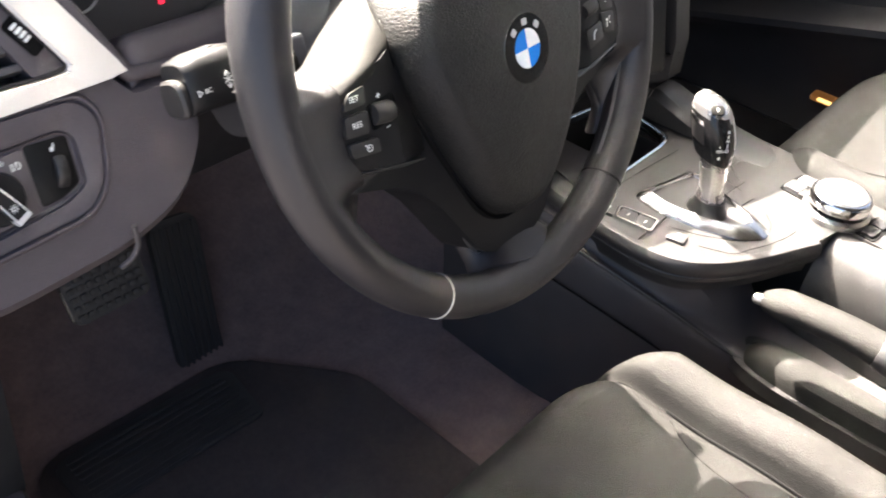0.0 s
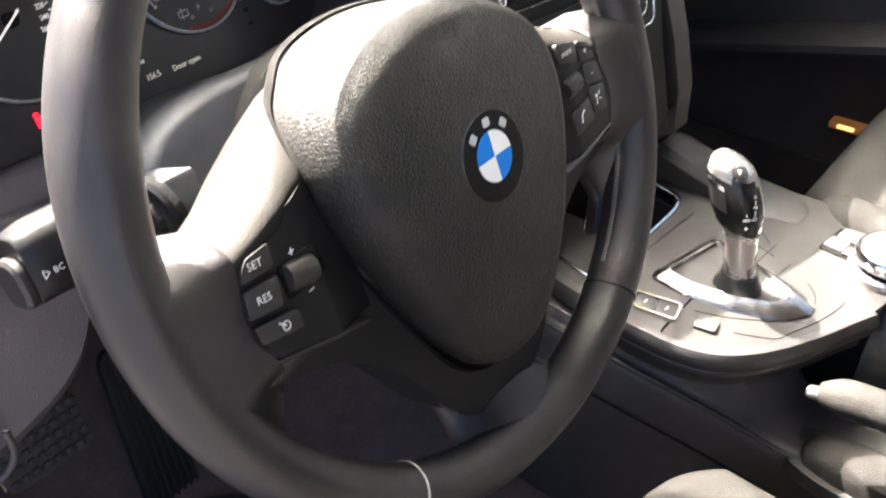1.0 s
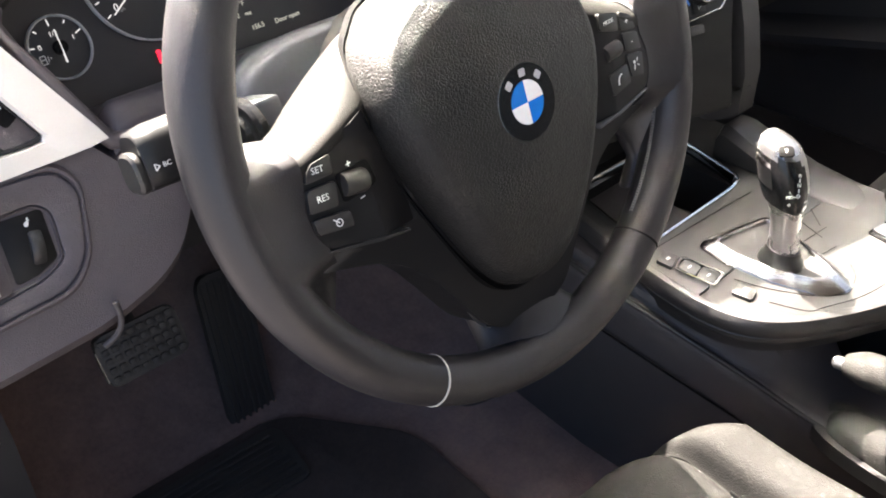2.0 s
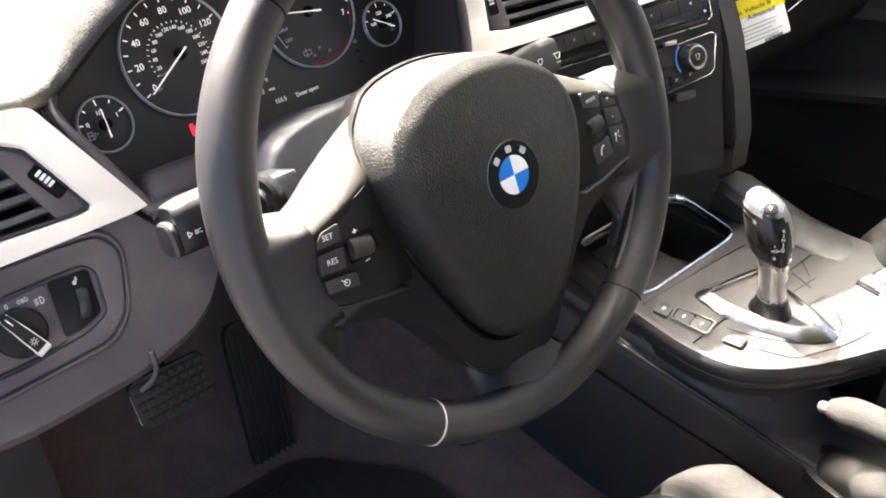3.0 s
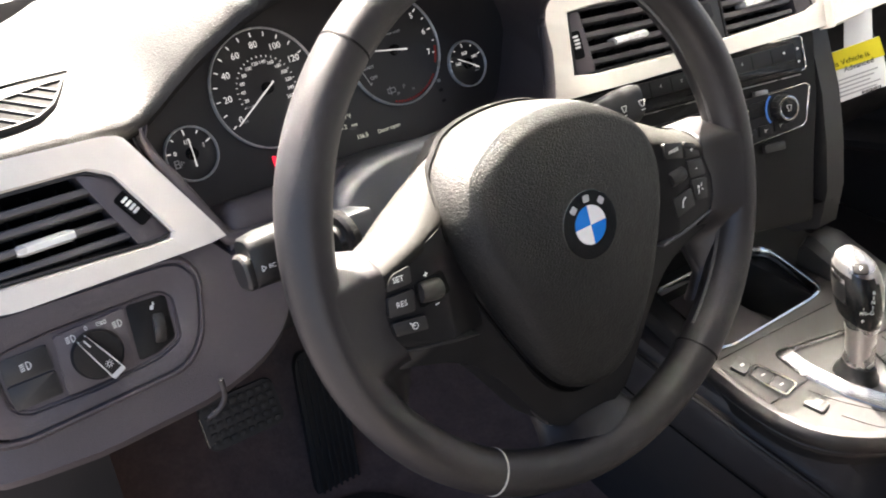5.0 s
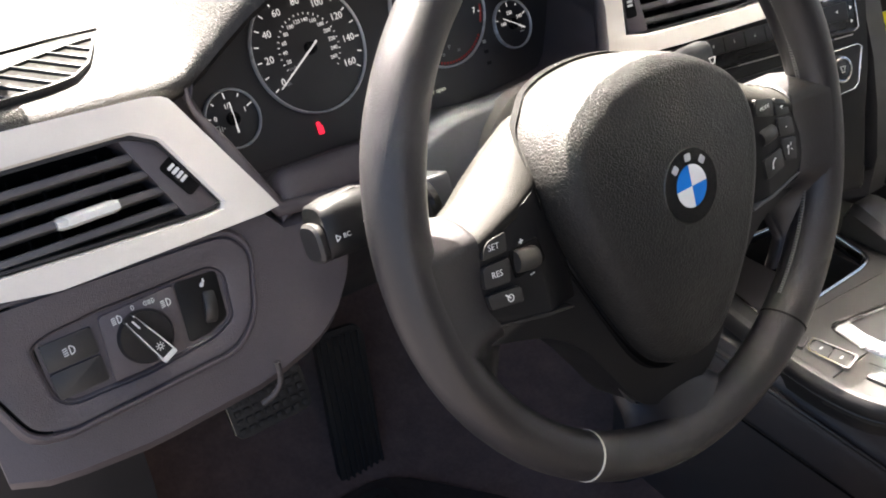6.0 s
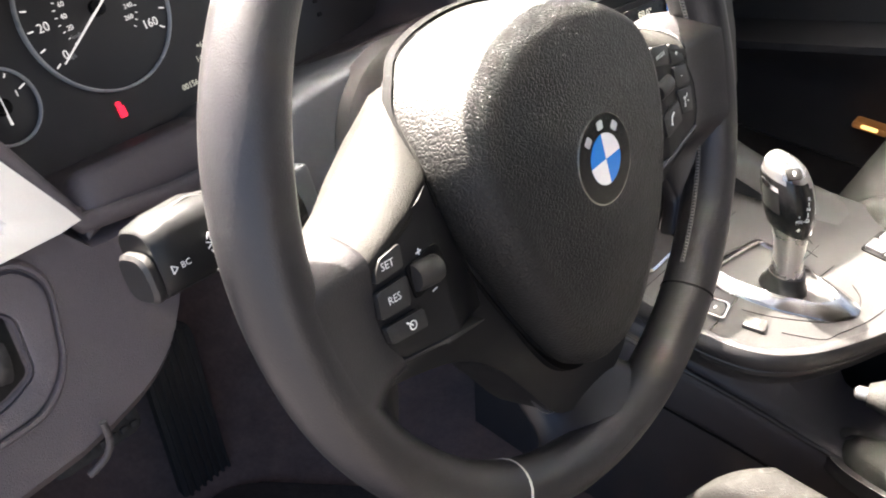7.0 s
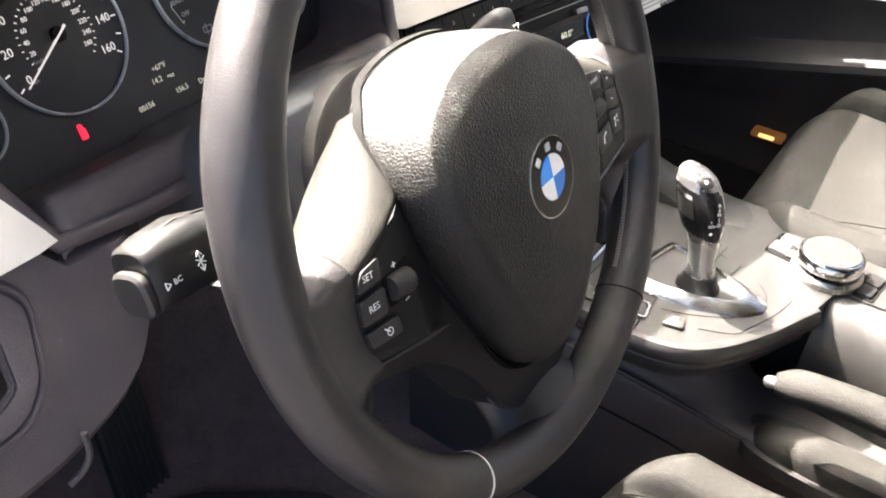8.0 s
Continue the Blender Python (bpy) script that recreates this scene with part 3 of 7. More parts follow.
# instrument binnacle
RIM_IN = [(-0.154, 0.573), (-0.172, 0.610), (-0.188, 0.645), (-0.186, 0.656), (-0.150, 0.684), (-0.120, 0.705), (-0.090, 0.718), (-0.060, 0.724), (0.0, 0.730), (0.060, 0.725), (0.100, 0.715), (0.132, 0.699), (0.166, 0.677),
          (0.186, 0.656), (0.188, 0.640), (0.1865, 0.620), (0.181, 0.597), (0.174, 0.581), (0.168, 0.575), (0.10, 0.571), (0.0, 0.567), (-0.10, 0.568)]
FACE = [(-0.148, 0.563), (-0.166, 0.590), (-0.179, 0.622), (-0.174, 0.650), (-0.145, 0.676), (-0.110, 0.690), (-0.05, 0.699), (0.0, 0.701), (0.05, 0.699), (0.11, 0.690), (0.155, 0.676), (0.186, 0.658), (0.196, 0.642), (0.195, 0.622), (0.180, 0.592), (0.166, 0.568), (0.155, 0.562), (0.10, 0.559), (0.0, 0.556), (-0.10, 0.557)]
ro, fi = polar(RIM_IN, (0, 0.635), 90), polar(FACE, (0, 0.635), 90)


def dials_y(x, z):
    return 0.268 + 0.07 * x + 0.45 * (z - 0.6)


def rim_y(x, z):
    """The binnacle's mouth: on the dash face at its foot, overhanging at its head."""
    k = smooth01((z - 0.63) / 0.06)
    return 0.15 + 0.45 * (z + (lifted(x, z) - z) * k - 0.52) - hood(x) * k + 0.006 * k + 0.024 * smooth01((x - 0.135) / 0.05) * smooth01((0.69 - z) / 0.04)


def rim_z(x, z):
    k = smooth01((z - 0.63) / 0.06)
    return z + (lifted(x, z) - z) * k


def under(z, k):
    """Keeps the mouth's upper edge below the skin of the visor."""
    return k - 0.022 * smooth01((z - 0.65) / 0.04)


rings_b = [[(x * 1.01, rim_y(x, z) + 0.02, 0.635 + (rim_z(x, z) - 0.635) * under(z, 1.01)) for x, z in ro],
           [(x * 1.01, rim_y(x, z) + 0.004, 0.635 + (rim_z(x, z) - 0.635) * under(z, 1.0)) for x, z in ro],
           [(x * 1.0, rim_y(x, z) - 0.0005, 0.635 + (rim_z(x, z) - 0.635) * under(z, 0.985)) for x, z in ro],
           [(x * 0.985, rim_y(x, z) + 0.004, 0.635 + (rim_z(x, z) - 0.635) * under(z, 0.955)) for x, z in ro],
           [(x, dials_y(x, z) - 0.004, z) for x, z in fi], [(x, dials_y(x, z) + 0.004, z) for x, z in fi]]
part("binnacle", moved(loft(rings_b, True, False), IN_DASH), LOWER, dash, "black hood surround of the instruments")

# lip along the foot of the instruments
lip = []
for x in [-0.154 + 0.0105 * k for k in range(31)]:
    e = 0.010 * smooth01((-0.146 - x) / 0.008) + 0.010 * smooth01((x - 0.150) / 0.012)
    lip.append([(x, y, z - e) for y, z in ((0.184, 0.5600), (0.1755, 0.5655), (0.1722, 0.5730), (0.1760, 0.5820), (0.1825, 0.5885), (0.1880, 0.5912), (0.1930, 0.5905), (0.1990, 0.5865), (0.2180, 0.5740), (0.2450, 0.5630), (0.2450, 0.5500), (0.1900, 0.5500))])
part("binnacle_lip", moved(loft(lip), IN_DASH), LOWER, dash, "raised anthracite lip below the instruments", smooth=60)

# centre stack
stk = [on(STACK, x, z) for x, z in ((0.235, 0.668), (0.505, 0.668), (0.505, 0.600), (0.497, 0.592), (0.486, 0.527), (0.462, 0.45), (0.450, 0.408), (0.25, 0.408), (0.235, 0.45), (0.235, 0.570))]
part("stack_panel", moved(prism(stk, -0.075, -0.025), IN_DASH @ STACK), FASCIA, dash, "black centre stack carrier")
fas = [on(STACK, x, z) for x, z in ((0.175, 0.580), (0.492, 0.596), (0.4965, 0.588), (0.486, 0.527), (0.470, 0.478), (0.452, 0.41), (0.25, 0.42), (0.21, 0.50))]
part("stack_fascia", moved(prism(rounded(fas, 0.006), -0.026, -0.001, 0.002), IN_DASH @ STACK), FASCIA, dash, "black fascia of the centre stack")
VENT_C = [on(STACK, x, z) for x, z in ((0.217, 0.588), (0.34, 0.5945), (0.481, 0.609), (0.501, 0.614), (0.490, 0.652), (0.36, 0.650), (0.225, 0.646))]
dc = [on(STACK, x, z) for x, z in ((0.183, 0.5705), (0.229, 0.5735), (0.28, 0.5760), (0.40, 0.5850), (0.512, 0.593), (0.520, 0.665), (0.189, 0.665), (0.1955, 0.645), (0.1965, 0.625), (0.190, 0.598))]
part("decor_strip", moved(ring_plate(dc, rounded(VENT_C, 0.003), -0.012, 0.006, 120, 0.002), IN_DASH @ STACK), DECOR, dash, "satin silver decor strip round the centre vents")
PASS_F = facing((0.75, 0.15, 0.60), (0.03, -1, 0.45))
dp = [on(PASS_F, x, z) for x, z in ((0.508, 0.594), (0.60, 0.599), (0.75, 0.602), (1.03, 0.606), (1.03, 0.664), (0.512, 0.664))]
part("decor_strip", moved(prism(dp, -0.012, 0.006, 0.003), IN_DASH @ PASS_F), DECOR, dash, "wide satin silver decor strip before the passenger")
glove = [[(x, 0.40, 0.36), (x, 0.27, 0.365), (x, 0.235, 0.385), (x, 0.215, 0.43), (x, 0.198, 0.54), (x, 0.180, 0.585), (x, 0.168, 0.596), (x, 0.40, 0.60)] for x in (0.512, 0.6, 0.8, 1.04)]
part("glovebox_lid", moved(loft(glove), IN_DASH), GLOVE, dash, "black glovebox lid")
side = [[(x + dx, y, z) for dx, y, z in ((0.0, 0.160, 0.593), (0.0, 0.128, 0.527), (-0.006, 0.108, 0.48), (-0.012, 0.092, 0.43), (-0.014, 0.090, 0.385), (-0.014, 0.12, 0.365), (-0.014, 0.22, 0.365), (0.0, 0.25, 0.593))] for x in (0.498, 0.528)]
part("stack_flank", moved(loft(side), IN_DASH), BLACK, dash, "dark grey side trim of the centre stack")

part("stack_recess", moved(loft([[(x, 0.12 - 0.2 * (x - 0.35), 0.415), (x, 0.180, 0.396), (x, 0.188, 0.38), (x, 0.190, 0.30), (x, 0.26, 0.30), (x, 0.26, 0.415)] for x in (0.22, 0.35, 0.50)]), IN_DASH), FASCIA, dash, "black recess above the tray")
# rolled rim of the binnacle, sides and foot
arc_b = [p for p in polar(RIM_IN, (0, 0.635), 180)]
start = min(range(len(arc_b)), key=lambda i: (arc_b[i][0] - 0.1) ** 2 + (arc_b[i][1] - 0.703) ** 2)
arc_b = arc_b[start:] + arc_b[:start]
if arc_b[1][1] >= arc_b[0][1]:
    arc_b = arc_b[::-1]
foot_b = []
for x, z in arc_b:
    if z > 0.672 and x < 0 and len(foot_b) > 20:
        break
    foot_b.append((x * 1.005, rim_y(x, z) + 0.0005, 0.635 + (rim_z(x, z) - 0.635) * 1.002))
part("binnacle_rim", moved(tube(foot_b, [(0.0034 + 0.0022 * smooth01((0.645 - p[2]) / 0.03)) * (0.15 + 0.85 * smooth01(min(i, len(foot_b) - 1 - i) / 9)) for i, p in enumerate(foot_b)], 10), IN_DASH), LOWER, dash, "rolled grey rim of the instrument hood")

# ---------- centre console ----------
console = thing("centre_console", Matrix.Translation((0.40, -0.2, 0.0)), "dark grey plastic centre console between the front seats", "console")
C0 = Matrix.Translation((-0.40, 0.2, 0.0))
EDGE = spline([(0.298, 0.20, 0), (0.277, 0.10, 0), (0.266, 0.04, 0), (0.261, -0.02, 0), (0.270, -0.066, 0), (0.299, -0.100, 0), (0.345, -0.128, 0), (0.385, -0.146, 0)], 5)
edge = [(p.x, p.y) for p in EDGE] + [(0.408, -0.157), (0.452, -0.160), (0.452, -0.70), (0.552, -0.70), (0.550, -0.14), (0.556, -0.06), (0.566, 0.06), (0.560, 0.20)]
TRAY = [(0.318, 0.172), (0.400, 0.172), (0.478, 0.164), (0.490, 0.150), (0.470, 0.070), (0.462, 0.062), (0.440, 0.058), (0.300, 0.057), (0.292, 0.066)]
top_i = rounded(TRAY, 0.006)
# top plate in two pieces: in front with the tray opening, behind solid
front = [p for p in edge if p[1] > -0.02] + [(0.556, -0.02)]
front = [p for p in edge[:16]] + [(0.261, -0.02), (0.556, -0.02), (0.566, 0.06), (0.560, 0.20)]
bm_top = ring_plate(front, top_i, 0.300, 0.322, 110, 0.0)
part("top_plate_front", moved(bm_top, C0), CONSOLE, console, "dark grey console top round the tray", smooth=30)
rear = [(0.2612, -0.0202)] + [p for p in edge if p[1] < -0.0202]
rear = rear + [(0.556, -0.0202)] if rear[-1][1] < -0.03 else rear
part("top_plate_rear", moved(prism(rear, 0.296, 0.322, 0.003), C0), CONSOLE, console, "dark grey console top round the gear lever", smooth=30)
part("top_plate_joint", moved(prism([(0.43, -0.0205), (0.5555, -0.0205), (0.563, 0.05), (0.496, 0.05)], 0.300, 0.3214), C0), CONSOLE, console, "dark grey console top beside the tray")
skirt = []
for i, (x, y) in enumerate(edge[:37]):
    a, b = Vector(edge[max(i - 1, 0)]), Vector(edge[i + 1])
    n = Vector(((b - a).y, -(b - a).x)).normalized()
    skirt.append((x, y, n))
rows_s = []
for off, z in ((-0.007, 0.3224), (-0.003, 0.3232), (0.001, 0.3222), (0.004, 0.318), (0.005, 0.311), (0.003, 0.3045), (0.0035, 0.3035), (0.000, 0.300), (-0.005, 0.295), (-0.007, 0.28)):
    rows_s.append([(x + n.x * off, y + n.y * off, z) for x, y, n in skirt])
part("edge_lip", moved(loft(rows_s, False, False), C0), BLACK, console, "black rolled lip of the console top")
CREST = [(-0.70, 0.345, 0.200), (-0.30, 0.340, 0.203), (-0.20, 0.322, 0.207), (-0.14, 0.312, 0.213), (-0.07, 0.290, 0.242), (0.0, 0.264, 0.272), (0.10, 0.254, 0.288), (0.24, 0.262, 0.296)]
deck = []
for y in (0.24, 0.17, 0.10, 0.06, 0.03, 0.0, -0.02, -0.04, -0.06, -0.08, -0.10, -0.12, -0.14, -0.17, -0.20, -0.25, -0.30, -0.45, -0.7):
    cx = sum(table([(r[0], r[1]) for r in CREST], y + d) for d in (-0.03, 0.0, 0.03)) / 3
    cz = sum(table([(r[0], r[2]) for r in CREST], y + d) for d in (-0.03, 0.0, 0.03)) / 3
    k = smooth01((-0.05 - y) / 0.08)

    def mix(a, b):
        return a + (b - a) * k

    deck.append([(cx + 0.030, y, 0.0), (cx + 0.012, y, cz - 0.10), (cx + 0.003, y, cz - 0.040), (cx - 0.001, y, cz - 0.016), (cx, y, cz - 0.006), (cx + 0.0022, y, cz - 0.0015), (cx + 0.006, y, cz), (mix(cx + 0.0075, cx + 0.012), y, mix(cz + 0.003, cz - 0.001)),
                 (mix(cx + 0.0085, cx + 0.022), y, mix(cz + 0.012, cz - 0.003)), (mix(0.285, 0.345), y, mix(0.300, cz - 0.005)), (0.402, y, mix(0.300, cz - 0.005)), (0.42, y, 0.15), (0.42, y, 0.0)])
part("side_panel", moved(loft(deck), C0), FLANK, console, "black console flank with a soft crease")
crest_pts = spline([(x - 0.0005, y, z - 0.0012) for y, x, z in CREST[1:]], 6)
part("crease_edge", moved(tube(crest_pts, 0.0028, 10), C0), CONSOLE, console, "rolled edge along the console flank")
part("flank_joint", moved(tube([(x + 0.0045, y, z - 0.062) for x, y, z in crest_pts[12:]], 0.0012, 6), C0), GROOVE, console, "dark joint low on the console flank")
part("right_rail", moved(loft([[(0.490, y, 0.316), (0.492 - 0.004 * k, y, 0.322 + 0.03 * k), (0.500 - 0.004 * k, y, 0.326 + 0.036 * k), (0.530, y, 0.326 + 0.036 * k), (0.556, y, 0.322 + 0.025 * k), (0.566, y, 0.316)] for y, k in ((0.113, 0.25), (0.1125, 0.75), (0.109, 0.98), (0.102, 1.02), (0.09, 0.88), (0.06, 0.55), (0.02, 0.15), (-0.02, 0.0), (-0.055, -0.13))]), C0), CONSOLE, console, "console rail that rises to a blunt front end")
part("inner_wall", moved(loft([[(0.47, y, 0.19), (x0, y, 0.19), (x0 + 0.001, y, 0.245), (x0 + 0.004, y, 0.272), (x0 + 0.011, y, 0.294), (x0 + 0.022, y, 0.309), (x0 + 0.037, y, 0.318), (x0 + 0.054, y, 0.3218), (0.47, y, 0.3222)] for y, x0 in ((-0.1565, 0.407), (-0.20, 0.402), (-0.25, 0.400), (-0.70, 0.398))]), C0), CONSOLE, console, "rounded console wall beside the parking brake", smooth=60)
part("right_flank", moved(loft([[(0.468, y, 0.0), (0.468, y, 0.31), (0.552, y, 0.315), (0.562, y, 0.30), (0.566, y, 0.0)] for y in (0.22, -0.1, -0.7)]), C0), CONSOLE, console)
# tray with chrome frame and cup holder
tr = polar(top_i, (0.39, 0.115), 60)
shrink = [(0.39 + (x - 0.39) * 0.93, 0.115 + (y - 0.115) * 0.9) for x, y in tr]
part("tray", moved(joined(loft([[(x, y, 0.321) for x, y in tr], [(x, y, 0.24) for x, y in shrink]], True, False), prism(shrink, 0.23, 0.2405)), C0), GROOVE, console, "deep black storage tray")
fr_o = [(0.39 + (x - 0.39) * 1.02, 0.115 + (y - 0.115) * 1.035) for x, y in tr]
fr_i = [(0.39 + (x - 0.39) * 0.985, 0.115 + (y - 0.115) * 0.97) for x, y in tr]
part("tray_frame", moved(loft([[(x, y, 0.319) for x, y in fr_o], [(x, y, 0.3255) for x, y in fr_o], [(x, y, 0.3265) for x, y in tr], [(x, y, 0.324) for x, y in fr_i], [(x, y, 0.315) for x, y in fr_i]], True, False), C0), CHROME, console, "thin chrome tray frame")
part("cup_ring", moved(lathe([(0.022, 0.241), (0.022, 0.256), (0.026, 0.258), (0.036, 0.258), (0.038, 0.255), (0.038, 0.241)], 36), C0 @ Matrix.Translation((0.425, 0.112, 0))), RUBBER, console, "round cup holder insert")

# ---------- steering wheel ----------
wheel = thing("steering_wheel", WHEEL, "black leather three-spoke steering wheel with multifunction buttons", "steering wheel")
R0, NSEG = 0.1705, 144
rings_w = []
for k in range(NSEG):
    a = 2 * math.pi * k / NSEG
    ca, sa = math.cos(a), math.sin(a)
    grip = math.exp(-((math.degrees(a) - 20) / 14) ** 2) + math.exp(-((math.degrees(a) - 160) / 14) ** 2)
    low_g = math.exp(-((math.degrees(a) - 270) / 30) ** 2)
    rr, rn = 0.0147 + 0.0012 * grip, 0.0164 + 0.001 * grip - 0.001 * low_g
    ring = []
    for j in range(20):
        b = 2 * math.pi * j / 20
        cr, sn = math.cos(b), math.sin(b)
        rad = R0 + rr * cr
        ring.append((rad * ca, rad * sa, rn * sn))
    rings_w.append(ring)
rings_w.append(rings_w[0])
part("rim", loft(rings_w, True, False), LEATHER, wheel, "smooth black leather rim")


def rim_band(deg, width, grow, mat, name, label):
    rings = []
    for d in (-width / 2, width / 2):
        a = radians(deg) + d / R0
        rings.append([((R0 + (0.0147 + grow) * math.cos(b)) * math.cos(a), (R0 + (0.0147 + grow) * math.cos(b)) * math.sin(a), (0.0164 + grow) * math.sin(b)) for b in (2 * math.pi * j / 24 for j in range(24))])
    part(name, loft(rings, True, True), mat, wheel, label)


for deg in (131.5, 48.5, 305):
    rim_band(deg, 0.0012, 0.0003, GROOVE, "seam", "dark stitched leather joint")
rim_band(237.5, 0.0011, 0.0004, THREAD, "seam", "pale edge of a leather joint")
st = []
for k in range(150):
    a = radians(-50 + k * 0.72)
    rad = R0 - 0.0150
    for s in (-1, 1):
        st.append(tube([(rad * math.cos(a - 0.004 * s), rad * math.sin(a - 0.004 * s), -0.0014), ((rad - 0.0007) * math.cos(a), (rad - 0.0007) * math.sin(a), 0.0), (rad * math.cos(a + 0.004 * s), rad * math.sin(a + 0.004 * s), 0.0014)], 0.00042, 4))
part("stitching", joined(*st), STITCH, wheel, "cross stitches along the inside of the rim")


def mirror(pts):
    return pts + [(-x, y) for x, y in reversed(pts) if abs(x) > 1e-6]


frame_l = [(0.0, 0.004), (-0.078, 0.010), (-0.105, 0.008), (-0.128, 0.003), (-0.146, 0.002), (-0.148, -0.050), (-0.134, -0.0560), (-0.118, -0.0600), (-0.098, -0.0665), (-0.083, -0.0755), (-0.0685, -0.0905), (-0.0540, -0.1120), (-0.0425, -0.1300), (-0.034, -0.1410), (-0.021, -0.1475), (0.0, -0.1495)]
bm_f = prism(rounded(mirror(frame_l), 0.006, 5), -0.040, -0.002, 0.007, 5)
for cut_y in (-0.075, -0.090, -0.105, -0.120, -0.135):
    bmesh.ops.bisect_plane(bm_f, geom=bm_f.verts[:] + bm_f.edges[:] + bm_f.faces[:], plane_co=(0, cut_y, 0), plane_no=(0, 1, 0))
for v in bm_f.verts:
    v.co.z -= 0.006 * smooth01((-0.07 - v.co.y) / 0.085)
part("spoke_frame", bm_f, BUTTON, wheel, "black three-spoke frame")


def spoke_root(sgn):
    """Leather that runs down from the rim's crown into the side spoke, its inner edge rolled under."""
    inner = [(-0.110, 0.1390), (-0.100, 0.1345), (-0.088, 0.1290), (-0.078, 0.1250), (-0.070, 0.1215), (-0.062, 0.1195), (-0.055, 0.1230), (-0.048, 0.1280), (-0.0425, 0.1300), (-0.033, 0.1355), (-0.020, 0.1365), (-0.004, 0.1320), (0.004, 0.1320), (0.0165, 0.1340)]
    rows = []
    for v in [0.0164, 0.0158, 0.0148, 0.0134, 0.0116, 0.0094, 0.0068, 0.0038, 0.0008] + [-0.003 - 0.004 * k for k in range(28)]:
        u0 = math.sqrt(R0 * R0 - v * v)
        u1 = min(table(inner, v), u0 - 0.012)
        low = smooth01((-0.044 - v) / 0.022)
        end = 0.0080 + 0.001 * smooth01((v + 0.006) / 0.006) - 0.023 * low
        x = min(max((v - 0.004) / 0.0125, 0.0), 1.0)
        drop = 0.023 * (1 - (1 - x ** 1.538) ** 0.65)
        ring = []
        for j in range(15):
            t = j / 14
            fall = smooth01(t ** (0.85 - 0.1 * low))
            ring.append((sgn * (u0 + (u1 - u0) * t), v, 0.0160 + (end - 0.0160) * fall - drop))
        end -= drop
        ring += [(sgn * (u1 - 0.0006), v, end - 0.003), (sgn * (u1 + 0.001), v, end - 0.008), (sgn * (u1 + 0.006), v, min(end - 0.012, -0.012 - drop)), (sgn * u0, v, -0.012 - drop)]
        rows.append(ring)
    return loft(rows)


for sgn in (-1, 1):
    part("spoke_root", spoke_root(sgn), LEATHER, wheel, "leather-covered root of a spoke", smooth=70)
foot = []
for v, w, n in ((-0.120, 0.030, -0.026), (-0.138, 0.0320, -0.0135), (-0.147, 0.0345, -0.0065), (-0.153, 0.0375, 0.0000), (-0.1575, 0.0420, 0.0060), (-0.1620, 0.050, 0.0108), (-0.167, 0.062, 0.0138), (-0.171, 0.076, 0.0146)):
    ring = []
    for k in range(40):
        a = 2 * math.pi * k / 40
        c, q = math.cos(a), math.sin(a)
        ring.append((w * math.copysign(abs(c) ** 0.75, c), v, n - 0.018 + 0.019 * math.copysign(abs(q) ** 0.75, q)))
    foot.append(ring)
part("lower_spoke", loft(foot), LEATHER, wheel, "leather foot of the lower spoke")


def fairing(sgn):
    """The grained upper face of a spoke, which falls back from the rim to the hub."""
    rows = []
    for u, fv, fn, tv, tn in ((0.138, 0.0005, 0.0085, 0.0155, -0.0160), (0.130, 0.0022, 0.0090, 0.0165, -0.019), (0.120, 0.0055, 0.0090, 0.0205, -0.021), (0.104, 0.0110, 0.0085, 0.0295, -0.0255), (0.085, 0.0170, 0.0025, 0.0400, -0.0285), (0.070, 0.0225, -0.010, 0.0475, -0.0300), (0.060, 0.026, -0.016, 0.0515, -0.033)):
        pts = [(sgn * u, fv - 0.010, fn - 0.006), (sgn * u, fv - 0.004, fn - 0.0005)]
        for k in range(0, 13):
            a = math.pi / 2 * k / 12
            pts.append((sgn * u, fv + (tv - fv) * math.sin(a) ** 1.30, tn + (fn - tn) * math.cos(a) ** 1.30))
        pts += [(sgn * u, tv - 0.001, tn - 0.004), (sgn * u, tv - 0.004, tn - 0.012), (sgn * u, fv - 0.010, tn - 0.012)]
        rows.append(pts)
    return loft(rows)


for sgn in (-1, 1):
    part("spoke_fairing", fairing(sgn), FAIRING, wheel, "grained upper face of a spoke", smooth=60)
# outline of the airbag cover with the depth of its edge, then the height of its face
PADL = [(0.0, 0.0685, -0.036), (-0.030, 0.0650, -0.036), (-0.053, 0.0550, -0.034), (-0.0690, 0.0430, -0.026), (-0.0780, 0.0275, -0.011), (-0.0810, 0.0100, -0.003), (-0.0780, -0.0100, 0.000), (-0.0690, -0.036, 0.001), (-0.0490, -0.0800, 0.001), (-0.0330, -0.1060, 0.000), (-0.016, -0.1190, -0.003), (0.0, -0.1215, -0.003)]
pl = [(p.x, p.y, p.z) for p in spline(PADL + [(-x, y, n) for x, y, n in reversed(PADL) if abs(x) > 1e-6], 8, True)]


def cover_face(x, y):
    d = y + 0.009
    return 0.0333 - 0.0070 * (x / 0.07) ** 2 - (0.0060 * (d / 0.067) ** 2 if d > 0 else 0.0150 * (d / 0.10) ** 2)


